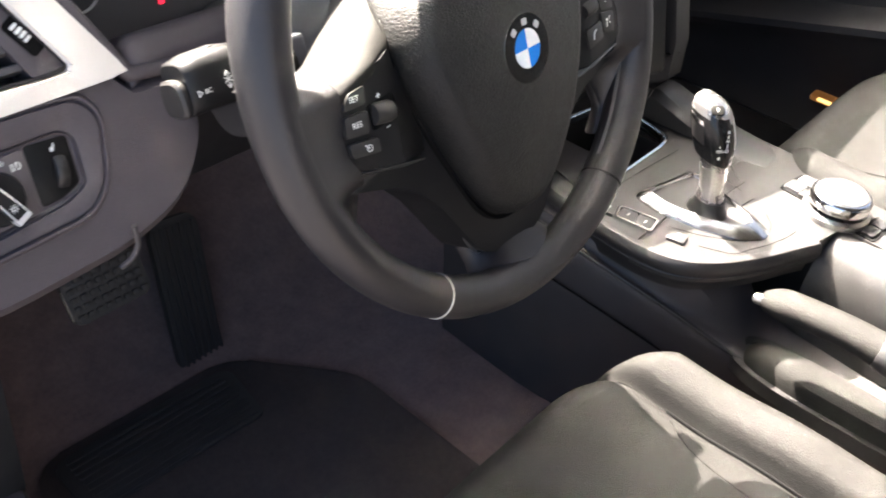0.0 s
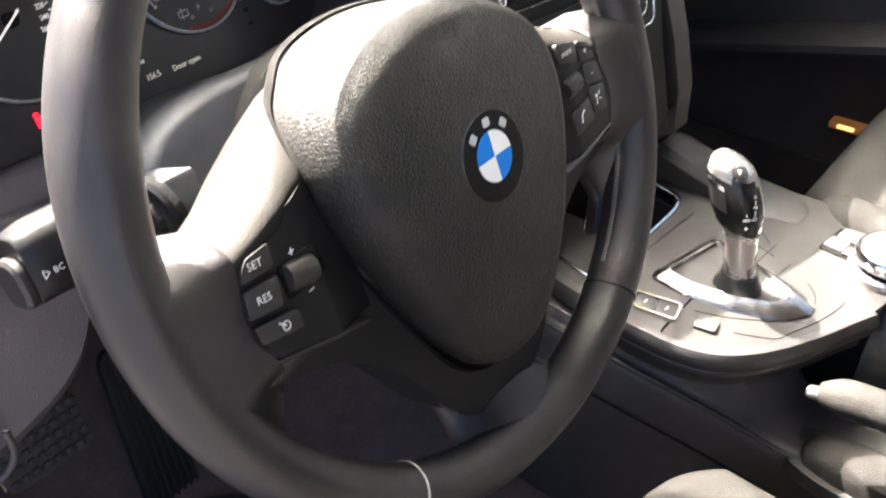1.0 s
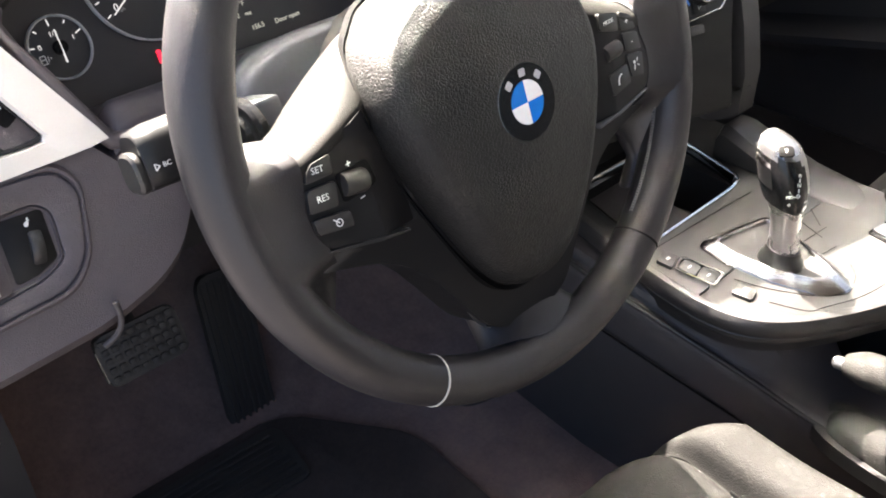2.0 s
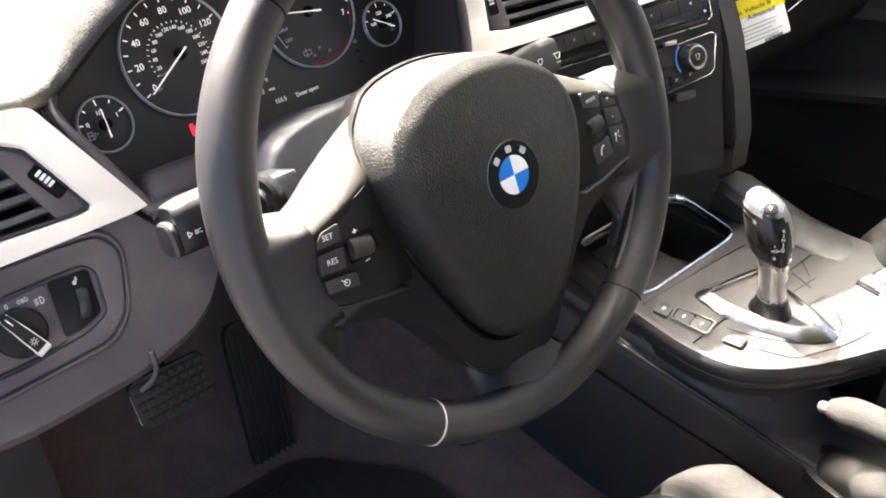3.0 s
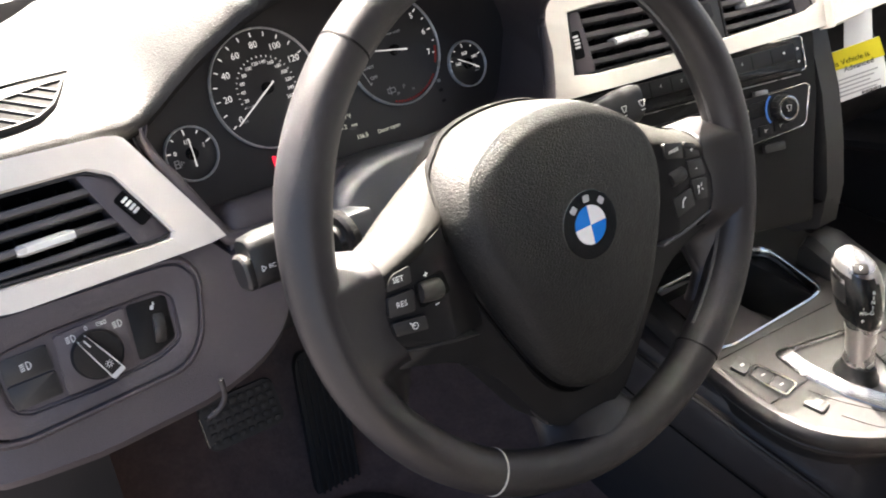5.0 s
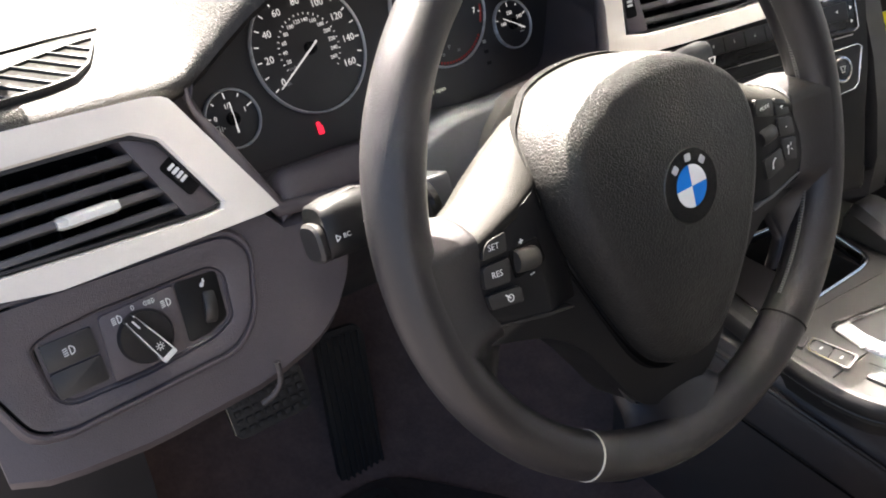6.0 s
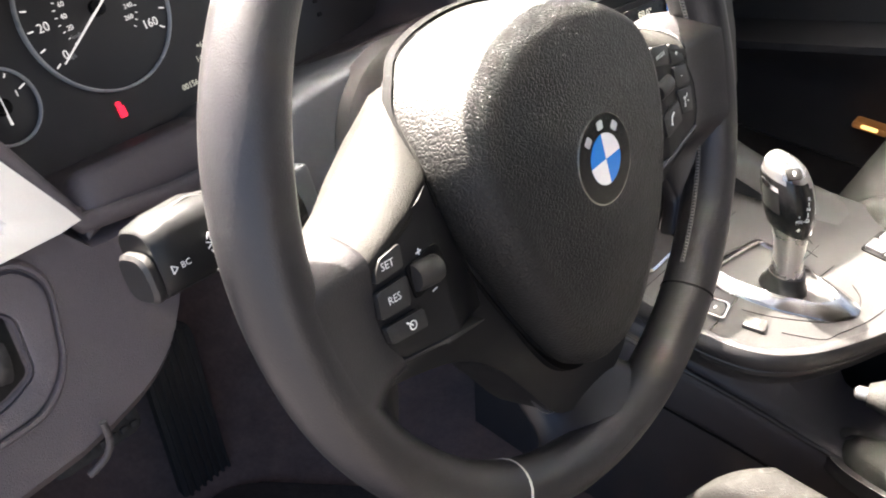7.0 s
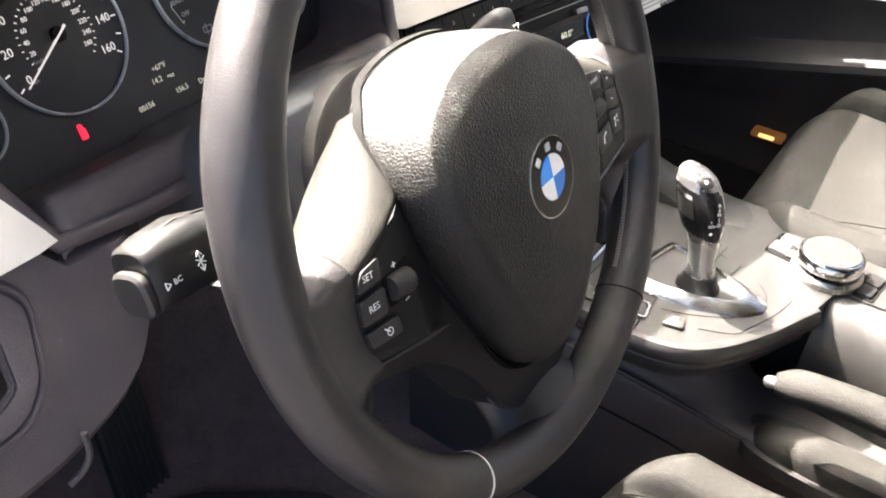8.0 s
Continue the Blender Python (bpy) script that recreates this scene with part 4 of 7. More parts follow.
inward = []
for i in range(len(pl)):
    ax, ay = pl[i - 2][:2]
    bx, by = pl[(i + 2) % len(pl)][:2]
    inward.append(Vector((-(by - ay), bx - ax)).normalized())
if inward[0].y > 0:
    inward = [-w for w in inward]
rings_p = [[(x * 0.95, y * 0.95, n - 0.008) for x, y, n in pl], [(x, y, n) for x, y, n in pl]]
for k in range(1, 15):
    a = math.pi / 2 * k / 14
    ring = []
    for (x, y, n), w in zip(pl, inward):
        wide = 0.0165 - 0.0020 * smooth01((y - 0.01) / 0.03) + 0.006 * smooth01((-0.06 - y) / 0.05)
        px, py = x + w.x * wide * (1 - math.cos(a)), y + w.y * wide * (1 - math.cos(a))
        ex, ey = x + w.x * wide, y + w.y * wide
        rise = cover_face(ex, ey) - n
        ring.append((px, py, n + rise * math.sin(a) ** 0.86))
    rings_p.append(ring)
last = rings_p[-1]
for k in range(1, 11):
    g = 1 - k / 10.6
    rings_p.append([(x * g, -0.010 + (y + 0.010) * g, cover_face(x * g, -0.010 + (y + 0.010) * g)) for x, y, n in last])
part("airbag_cover", loft(rings_p), PAD, wheel, "black deeply grained airbag cover", smooth=75)
gap = [[(x * (1 + (g - 1) * (1 - 0.35 * smooth01((y - 0.020) / 0.02))), y * (1 + (g - 1) * (1 - 0.35 * smooth01((y - 0.020) / 0.02))), n - d + 0.0070 * smooth01((y + 0.006) / 0.014) * smooth01((0.062 - y) / 0.012)) for x, y, n in pl] for g, d in ((0.97, 0.006), (1.010, 0.003), (1.035, 0.0008), (1.050, 0.006))]
part("cover_gap", loft(gap, True, False), GROOVE, wheel, "dark gap round the airbag cover")
# round badge: silver edge, black ring, four quarters
BADGE = Matrix.Translation((0, -0.009, -0.0042)) @ Matrix.Rotation(radians(1.5), 4, "X")
badge = part("badge", moved(lathe([(0.0, 0.0335), (0.0219, 0.0335), (0.0219, 0.0364), (0.0217, 0.0374), (0.0213, 0.0374), (0.0211, 0.0368), (0.0, 0.0368)], 48), BADGE), CHROME, wheel, "round emblem with a silver edge")
part("badge_ring", moved(lathe([(0.0124, 0.0366), (0.0124, 0.0376), (0.0211, 0.0376), (0.0211, 0.0366)], 48, True), BADGE), GLOSS, badge, "black emblem ring")
for q in range(4):
    a0 = math.pi / 2 * q + radians(2)
    pts = [(0.0, 0.0)] + [(0.0122 * math.cos(a0 + math.pi / 2 * j / 10), 0.0122 * math.sin(a0 + math.pi / 2 * j / 10)) for j in range(11)]
    part("badge_quarter", moved(prism(pts, 0.0366, 0.0378), BADGE), (ENAMEL, BLUE)[q % 2], badge, ("white emblem quarter", "blue emblem quarter")[q % 2])
for deg in (90, 48, 132):
    part("badge_mark", moved(prism(rounded(rect(0.0166, 0, 0.0042, 0.0046), 0.001), 0.0374, 0.0379), BADGE @ Matrix.Rotation(radians(deg), 4, "Z")), GREYPRINT, badge, "small silver mark")
# lower spoke trim
trim_l = spline([(sx * x, y, n) for sx, x, y, n in ((-1, 0.0440, -0.1250, -0.0130), (-1, 0.0370, -0.1375, -0.0150), (-1, 0.027, -0.1455, -0.0160), (-1, 0.014, -0.1490, -0.0160), (1, 0.0, -0.1500, -0.0160), (1, 0.014, -0.1490, -0.0160), (1, 0.027, -0.1455, -0.0160), (1, 0.0370, -0.1375, -0.0150), (1, 0.0440, -0.1250, -0.0130))], 5)
part("lower_spoke_trim", tube(trim_l, 0.0015, 8), SILVER, wheel, "thin bright edge at the foot of the lower spoke")

# left key block
LB = [(-0.083, 0.0165), (-0.112, 0.0080), (-0.1255, 0.0025), (-0.1330, -0.0045), (-0.1370, -0.020), (-0.1362, -0.033), (-0.131, -0.0425), (-0.098, -0.0495), (-0.0645, -0.0530)]


def key_block(pts):
    """A raised plate that sinks towards the hub."""
    bm = prism(rounded(pts, 0.003), -0.025, 0.0075, 0.0015, 2)
    for u in (0.096, 0.088):
        for q in (-1, 1):
            bmesh.ops.bisect_plane(bm, geom=bm.verts[:] + bm.edges[:] + bm.faces[:], plane_co=(q * u, 0, 0), plane_no=(1, 0, 0))
    for v in bm.verts:
        v.co.z -= 0.0105 * smooth01((0.098 - abs(v.co.x)) / 0.026)
    return bm


lb = part("button_panel", key_block(LB), BUTTON, wheel, "black cruise control key block")


def key(name, pts, label, text="", size=0.005, parent=None, z0=0.006, z1=0.0105, r=0.0015, dx=0.0, turn=0.0, bev=0.0012):
    k = part(name, prism(rounded(pts, r), z0, z1, bev, 2), KEYGREY, parent, label)
    if text:
        cx, cy = sum(p[0] for p in pts) / len(pts), sum(p[1] for p in pts) / len(pts)
        part("lettering", words(text, size, cx + dx, cy, z1, turn), WHITE, k, "white letters")
    return k


key("key", [(-0.1327, -0.0066), (-0.1305, -0.0015), (-0.1268, 0.0018), (-0.1150, 0.0032), (-0.1164, -0.0068)], "black set key", "SET", 0.0047, lb, turn=-4)
key("key", [(-0.1356, -0.0212), (-0.1336, -0.0100), (-0.1164, -0.0105), (-0.1188, -0.0232)], "black resume key", "RES", 0.0047, lb, turn=-4)
k3 = key("key", [(-0.1345, -0.0330), (-0.1352, -0.0248), (-0.1135, -0.0275), (-0.1134, -0.0362)], "black cruise cancel key", "", 0.005, lb)
part("symbol", joined(lathe([(0.0016, 0.0104), (0.0016, 0.0107), (0.0021, 0.0107), (0.0021, 0.0104)], 20, True), ), WHITE, k3, "white dial symbol", at=Matrix.Translation((-0.1215, -0.0312, 0)))
part("symbol", strokes([((-0.1245, -0.0285), (-0.1215, -0.0312))], 0.0007, 0.0105), WHITE, k3)
# A raised black plate gives the rocker's recess its shade by colour.
part("key_well", prism(rounded([(-0.1145, -0.0090), (-0.0945, -0.0070), (-0.0920, -0.0210), (-0.1140, -0.0240)], 0.002), 0.006, 0.0085, 0.0006), GROOVE, lb, "black plate for the shade of the rocker recess")
part("rocker", moved(lathe([(0.001, -0.0075), (0.0058, -0.007), (0.0064, -0.005), (0.0064, 0.005), (0.0058, 0.007), (0.001, 0.0075)], 24), Matrix.Translation((-0.1055, -0.0157, 0.0085)) @ Matrix.Rotation(radians(-8), 4, "Z") @ Matrix.Rotation(radians(90), 4, "Y")), KEYGREY, lb, "ribbed black speed rocker")
part("symbol", joined(strokes([((-0.1075, -0.0058), (-0.1045, -0.0055)), ((-0.1061, -0.0070), (-0.1058, -0.0042))], 0.0006, 0.0092), strokes([((-0.1045, -0.0252), (-0.1015, -0.0248))], 0.0006, 0.0085)), WHITE, lb, "white plus and minus")
part("button_trim", prism([(-0.131, -0.0428), (-0.098, -0.0497), (-0.0800, -0.0525), (-0.0800, -0.0540), (-0.100, -0.0515), (-0.131, -0.0446)], -0.025, 0.0080, 0.0006), KEYGREY, lb, "gloss lower edge of the key block")

# right key block
RB = [(-x, y) for x, y in LB][::-1]
rb = part("button_panel", key_block(RB), BUTTON, wheel, "black audio key block")
key("key", [(0.0955, 0.004), (0.0965, 0.0145), (0.1135, 0.0110), (0.1125, -0.0005)], "black mode key", "MODE", 0.0034, rb, z1=0.0088, turn=4)
key("key", [(0.1145, -0.0010), (0.1155, 0.0105), (0.126, 0.0065), (0.129, -0.0030)], "black plus key", "+", 0.006, rb, z1=0.0088)
key("key", [(0.1155, -0.0150), (0.1150, -0.0030), (0.1295, -0.0050), (0.1310, -0.0170)], "black minus key", "-", 0.006, rb, z1=0.0088)
key("key", [(0.1170, -0.0320), (0.1155, -0.0170), (0.1310, -0.0190), (0.1290, -0.0340)], "black voice key", "", 0.006, rb, z1=0.0088)
part("symbol", joined(lathe([(0.0, 0.0087), (0.0011, 0.0087), (0.0011, 0.0090), (0.0, 0.0090)], 14)), WHITE, rb, "white speech symbol", at=Matrix.Translation((0.1215, -0.0235, 0)))
part("symbol", strokes([((0.1215, -0.0250), (0.1205, -0.0285)), ((0.1240, -0.0235), (0.1250, -0.0215)), ((0.1240, -0.0255), (0.1255, -0.0265))], 0.0006, 0.0088), WHITE, rb)
pk = key("key", [(0.0965, -0.0385), (0.0955, -0.0250), (0.1145, -0.0220), (0.1155, -0.0350)], "black telephone key", "", 0.006, rb, z1=0.0088)
part("symbol", moved(tube(spline([(-0.0022, 0.0030, 0), (-0.0012, -0.0005, 0), (0.0022, -0.0028, 0)], 5), [0.0008, 0.0006, 0.0005, 0.0005, 0.0005, 0.0005, 0.0005, 0.0005, 0.0005, 0.0006, 0.0008], 6), Matrix.Translation((0.1050, -0.0300, 0.0088)) @ Matrix.Rotation(radians(-70), 4, "Z")), WHITE, pk, "white handset symbol")
part("rocker", moved(lathe([(0.001, -0.0075), (0.0052, -0.007), (0.0058, -0.005), (0.0058, 0.005), (0.0052, 0.007), (0.001, 0.0075)], 24), Matrix.Translation((0.1045, -0.0110, 0.0055)) @ Matrix.Rotation(radians(8), 4, "Z") @ Matrix.Rotation(radians(90), 4, "Y")), KEYGREY, rb, "ribbed black volume rocker")
part("button_trim", prism([(-x, y) for x, y in reversed([(-0.131, -0.0428), (-0.098, -0.0497), (-0.0800, -0.0525), (-0.0800, -0.0540), (-0.100, -0.0515), (-0.131, -0.0446)])], -0.025, 0.0080, 0.0006), SHROUD, rb)

# ---------- steering column and stalks ----------
column = thing("steering_column", WHEEL, "dark grey plastic steering column shroud behind the wheel", "steering column")
col = []
for n, w, up, dn in ((-0.0865, 0.100, 0.050, -0.052), (-0.0885, 0.104, 0.053, -0.056), (-0.094, 0.1065, 0.055, -0.060), (-0.112, 0.1040, 0.055, -0.062), (-0.135, 0.088, 0.053, -0.064), (-0.16, 0.073, 0.050, -0.066), (-0.20, 0.062, 0.046, -0.070), (-0.27, 0.055, 0.042, -0.075)):
    ring = []
    for k in range(48):
        a = 2 * math.pi * k / 48
        c, s = math.cos(a), math.sin(a)
        ring.append((w * math.copysign(abs(c) ** 0.5, c), (up if s > 0 else -dn) * math.copysign(abs(s) ** 0.6, s), n))
    col.append(ring)
part("shroud", loft(col), SHROUD, column, "dark grey plastic shroud")
part("collar", lathe([(0.026, -0.040), (0.030, -0.066), (0.044, -0.074), (0.0560, -0.0765), (0.0585, -0.0785), (0.0595, -0.084), (0.0605, -0.090)], 56), BLACK, column, "round black collar behind the hub")
part("shroud_joint", strokes([((-0.104, -0.004), (-0.062, -0.004))], 0.0012, -0.0868), GROOVE, column)


STALK_L = ((0.080, 0.002, -0.092, 0.010, 0.013), (0.100, 0.006, -0.087, 0.0115, 0.0145), (0.125, 0.0145, -0.080, 0.0160, 0.0165), (0.148, 0.0200, -0.0755, 0.0175, 0.0175), (0.168, 0.0205, -0.0740, 0.0170, 0.0152), (0.1780, 0.0195, -0.0740, 0.0160, 0.0142), (0.1792, 0.0194, -0.0740, 0.0148, 0.0132))
STALK_R = ((0.080, 0.018, -0.083, 0.010, 0.0065), (0.102, 0.0220, -0.085, 0.0125, 0.0073), (0.130, 0.0265, -0.088, 0.0160, 0.0083), (0.152, 0.0278, -0.091, 0.0175, 0.0088), (0.172, 0.0308, -0.092, 0.0152, 0.0088), (0.1766, 0.0313, -0.092, 0.0132, 0.0081))


def stalk(name, sgn, path, label, pivot=None):
    """A flattened lever out of the column, its edges chamfered, on a round pivot."""
    s = thing(name, WHEEL, label, "stalk")
    rings = []
    for u, cy, cz, h, d in path:
        ring = []
        for k in range(28):
            a = 2 * math.pi * k / 28
            c, q = math.cos(a), math.sin(a)
            ring.append((sgn * u, cy + h * math.copysign(abs(q) ** 0.6, q), cz + d * math.copysign(abs(c) ** 0.6, c)))
        rings.append(ring)
    part("arm", loft(rings), BUTTON, s, "black flattened stalk arm")
    if pivot is None:
        return s
    pu, pv, pn = pivot
    part("root", moved(lathe([(0.0, 0.0), (0.0185, 0.0), (0.0200, 0.0015), (0.0200, 0.006), (0.0180, 0.008), (0.0125, 0.008), (0.0110, 0.011), (0.0, 0.011)], 32), Matrix.Translation((sgn * pu, pv, pn)) @ Matrix.Rotation(radians(sgn * 78), 4, "Y")), GLOSS, s, "black gloss pivot")
    part("pivot_housing", moved(box(-0.011, 0.011, -0.016, 0.016, -0.030, 0.010, 0.003), Matrix.Translation((sgn * (pu - 0.011), pv - 0.001, pn - 0.004))), SHROUD, s, "grey pivot housing")
    return s


ls = stalk("indicator_stalk", -1, STALK_L, "black indicator stalk with a grey end button", (0.1165, 0.0150, -0.0640))
bcap = []
for u, g in ((0.1780, 0.74), (0.1800, 0.84), (0.1828, 0.84), (0.1845, 0.72)):
    bcap.append([(-u, 0.0150 + 0.0135 * g * math.copysign(abs(math.sin(a)) ** 0.6, math.sin(a)), -0.0735 + 0.0145 * g * math.copysign(abs(math.cos(a)) ** 0.6, math.cos(a))) for a in (2 * math.pi * k / 28 for k in range(28))])
part("end_button", loft(bcap), KEYGREY, ls, "grey computer button")
# A paler tube draws the sunlight on the arm's upper chamfer.
part("lit_edge", tube([(-0.1700, 0.0362, -0.0700), (-0.1520, 0.0375, -0.0705), (-0.1320, 0.0335, -0.0745)], [0.0006, 0.0010, 0.0006], 6), KEYGREY, ls, "paler upper edge standing for its sunlit chamfer")
part("lettering", joined(words("BC", 0.0038, -0.1685, 0.0165, -0.0583), strokes([((-0.1752, 0.0184), (-0.1752, 0.0148)), ((-0.1752, 0.0184), (-0.1726, 0.0166)), ((-0.1752, 0.0148), (-0.1726, 0.0166))], 0.0005, -0.0583)), WHITE, ls, "white letters and arrow")
part("symbol", strokes([((-0.1550, 0.0230), (-0.1550, 0.0150)), ((-0.1565, 0.0165), (-0.1550, 0.0140)), ((-0.1535, 0.0165), (-0.1550, 0.0140)), ((-0.1565, 0.0215), (-0.1550, 0.0240)), ((-0.1535, 0.0215), (-0.1550, 0.0240)), ((-0.1574, 0.0205), (-0.1526, 0.0175)), ((-0.1574, 0.0175), (-0.1526, 0.0205))], 0.0005, -0.0572), WHITE, ls, "white arrow symbols")
rs = stalk("wiper_stalk", 1, STALK_R, "black wiper stalk with white symbols")
for x0 in (0.152, 0.172):
    k = 0.0027 if x0 < 0.16 else 0.0036
    part("symbol", strokes([((x0 - k, 0.0325), (x0 + k, 0.0325)), ((x0 - k, 0.0325), (x0 - 0.4 * k, 0.028)), ((x0 + k, 0.0325), (x0 + 0.4 * k, 0.028)), ((x0 - 0.4 * k, 0.028), (x0 + 0.4 * k, 0.028)), ((x0 - 0.6 * k, 0.025), (x0 + 0.6 * k, 0.025))], 0.0005, -0.0815), WHITE, rs, "white wiper symbol")

# ---------- seats ----------
def seat(name, m, label):
    s = thing(name, m, label, "car seat", "front seats")

    def field(x0, x1, y0, y1, top, low, edge, nx=28, ny=36, round_e=0.05, skip=()):
        bm = bmesh.new()
        grid = []
        for j in range(ny + 1):
            row = []
            for i in range(nx + 1):
                u, v = i / nx, j / ny
                u, v = 0.5 - 0.5 * math.cos(math.pi * u), v ** 1.6
                x, y = x0 + (x1 - x0) * u, y0 + (y1 - y0) * v
                y += edge(x) * (1 - v) ** 3
                e = [x - x0 if "l" not in skip else 9, x1 - x if "r" not in skip else 9, (y0 + edge(x)) - y if "f" not in skip else 9, y - y1 if "b" not in skip else 9]
                d = max(min(e), 0.0)
                t = min(d / round_e, 1.0)
                z = low + (top(x, y) - low) * math.sqrt(max(0.0, 1 - (1 - t) ** 2.4))
                row.append(bm.verts.new((x, y, z)))
            grid.append(row)
        for a, b in zip(grid, grid[1:]):
            for i in range(nx):
                bm.faces.new((a[i], a[i + 1], b[i + 1], b[i]))
        return bm

    def edge(x):
        return -0.030 * smooth01((abs(x) - 0.12) / 0.09) - 0.050 * smooth01((abs(x) - 0.19) / 0.07)

    def top(x, y):
        ax = abs(x)
        mid = 0.246 + 0.04 * max(0.0, y + 0.20) - 0.03 * max(0.0, -y - 0.25) + 0.0015 * math.sin(40 * y) - 0.004 * (x / 0.15) ** 2
        roll = 0.026 * math.sqrt(max(0.0, 1 - ((ax - 0.213) / 0.050) ** 2)) + 0.04 * max(0.0, -y - 0.15) if ax > 0.162 else 0.0
        valley = 0.010 * math.exp(-((ax - 0.165) / 0.006) ** 2)
        return mid + roll * smooth01((ax - 0.160) / 0.014) - valley

    part("cushion", field(-0.165, 0.165, -0.050, -0.62, top, 0.09, edge, 34, 48, 0.075, "lr"), SEAT, s, "smooth leatherette seat cushion")
    part("bolster", field(0.165, 0.262, -0.050, -0.62, top, 0.09, edge, 22, 48, 0.070, "l"), SEAT, s, "padded side bolster")
    part("bolster", field(-0.262, -0.165, -0.050, -0.62, top, 0.09, edge, 22, 48, 0.070, "r"), SEAT, s)
    part("seat_base", loft([[(-0.21, -0.15, z), (0.21, -0.15, z), (0.22, -0.62, z), (-0.22, -0.62, z)] for z in (-0.075, 0.08, 0.17)]), BLACK, s, "black seat base on its rails")
    sm = [(0.165, y, top(0.165, y) + 0.0012) for y in [-0.165 - 0.02 * k for k in range(22)]]
    part("seam", tube(sm, 0.0012, 5), GROOVE, s, "stitched seam")
    part("seam", tube([(-x, y, z) for x, y, z in sm], 0.0012, 5), GROOVE, s)
    welt = spline([(0.152, -0.175, 0), (0.136, -0.205, 0), (0.126, -0.25, 0), (0.122, -0.34, 0), (0.122, -0.5, 0)], 6)
    for q in (-1, 1):
        part("welt", tube([(q * p.x, p.y, top(p.x, p.y) - 0.0004) for p in welt], 0.0016, 6), SEAT, s, "fine welt across the cushion")
    back = []
    for k in range(13):
        t = k / 12
        y, z, w = -0.58 - 0.26 * t, 0.26 + 0.62 * t, 0.24 - 0.03 * t - 0.05 * max(0, t - 0.8) * 5
        ring = []
        for q in range(24):
            a = 2 * math.pi * q / 24
            c, sn = math.cos(a), math.sin(a)
            ring.append((w * math.copysign(abs(c) ** 0.5, c), y + 0.055 * math.copysign(abs(sn) ** 0.7, sn) + (0.03 * max(0, abs(c) - 0.6)), z))
        back.append(ring)
    part("backrest", loft(back), SEAT, s, "upright leatherette backrest")
    hr = [[(w * math.cos(a), -0.86 + 0.04 * math.sin(a), z) for a in (2 * math.pi * q / 20 for q in range(20))] for z, w in ((0.90, 0.09), (0.93, 0.13), (1.0, 0.14), (1.05, 0.12), (1.065, 0.08))]
    part("headrest", loft(hr), SEAT, s, "padded headrest")
    return s


seat("front_seat", Matrix.Translation((-0.008, 0.024, 0.012)), "black leatherette driver's seat with padded side bolsters")
seat("front_seat", Matrix.Translation((0.747, 0.055, 0.070)), "black leatherette passenger seat with a smooth backrest")

# ---------- instrument cluster ----------
cluster = thing("instrument_cluster", DIALS, "black instrument cluster with four silver-ringed round dials", "instruments")
face = [on(DIALS, x, z) for x, z in FACE]
part("face", prism([(p.x, p.y) for p in spline([(x, y, 0) for x, y in face], 3, True)], -0.006, -0.001), DIALFACE, cluster, "black instrument face, its colour lifted for reflected haze")


def dial(x, z, r, label, well=True):
    cx, cy = on(DIALS, x, z)
    at = Matrix.Translation((cx, cy, 0))
    d = part("dial", moved(lathe([(0.0, -0.002), (r, -0.002), (r, 0.0), (r * 0.96, 0.0004), (0.0, 0.0004)], 64), at), DIALFACE, cluster, label)
    part("dial_ring", moved(lathe([(r - 0.0012, -0.001), (r - 0.0012, 0.0022), (r - 0.0004, 0.0030), (r + 0.0004, 0.0022), (r + 0.0004, -0.001)], 96, True), at), RINGPAINT, d, "thin silver dial ring")
    return d, cx, cy


def ticks(d, cx, cy, spec, mat=DIALPRINT, name="scale"):
    """spec: angle, inner radius, outer radius, width."""
    part(name, strokes([((cx + a * math.cos(radians(g)), cy + a * math.sin(radians(g))), (cx + b * math.cos(radians(g)), cy + b * math.sin(radians(g)))) for g, a, b, w in spec], spec[0][3], 0.0005), mat, d)


def numerals(d, cx, cy, spec, size, mat=DIALPRINT):
    for tx, g, r in spec:
        part("numeral", words(tx, size, cx + r * math.cos(radians(g)), cy + r * math.sin(radians(g)), 0.0006), mat, d)


def needle(d, cx, cy, g, tip, tail, w, mat=DIALPRINT):
    c, s = math.cos(radians(g)), math.sin(radians(g))
    part("needle", moved(prism([(-tail, -w), (tip, -w * 0.45), (tip, w * 0.45), (-tail, w)], 0.0030, 0.0042, 0.0002), Matrix.Translation((cx, cy, 0)) @ Matrix.Rotation(radians(g), 4, "Z")), mat, d, "white needle")
    part("needle_hub", moved(lathe([(0.0, 0.0005), (0.005, 0.0005), (0.0046, 0.0040), (0.0, 0.0042)], 24), Matrix.Translation((cx, cy, 0))), GLOSS, d, "black needle hub")


sp, sx, sy = dial(-0.064, 0.6325, 0.049, "speedometer dial")
numerals(sp, sx, sy, [(str(20 * k), 211 - 30.4 * k, 0.0355) for k in range(9)], 0.0076)
ticks(sp, sx, sy, [(211 - 15.2 * k, 0.0420, 0.0456, 0.0009) for k in range(17)])
numerals(sp, sx, sy, [(str(20 * k), 213.5 - 18.9 * k, 0.0212) for k in range(1, 14)], 0.0042)
ticks(sp, sx, sy, [(213.5 - 9.45 * k, 0.0252, 0.0268, 0.0006) for k in range(28)], DIALPRINT, "inner_scale")
for tx, x, y in (("mph", sx - 0.0275, sy - 0.0205), ("km/h", sx - 0.0190, sy - 0.0105)):
    part("lettering", words(tx, 0.0034, x, y, 0.0006), GREYPRINT, sp, "small grey unit")
needle(sp, sx, sy, 213, 0.0416, 0.0072, 0.0008)

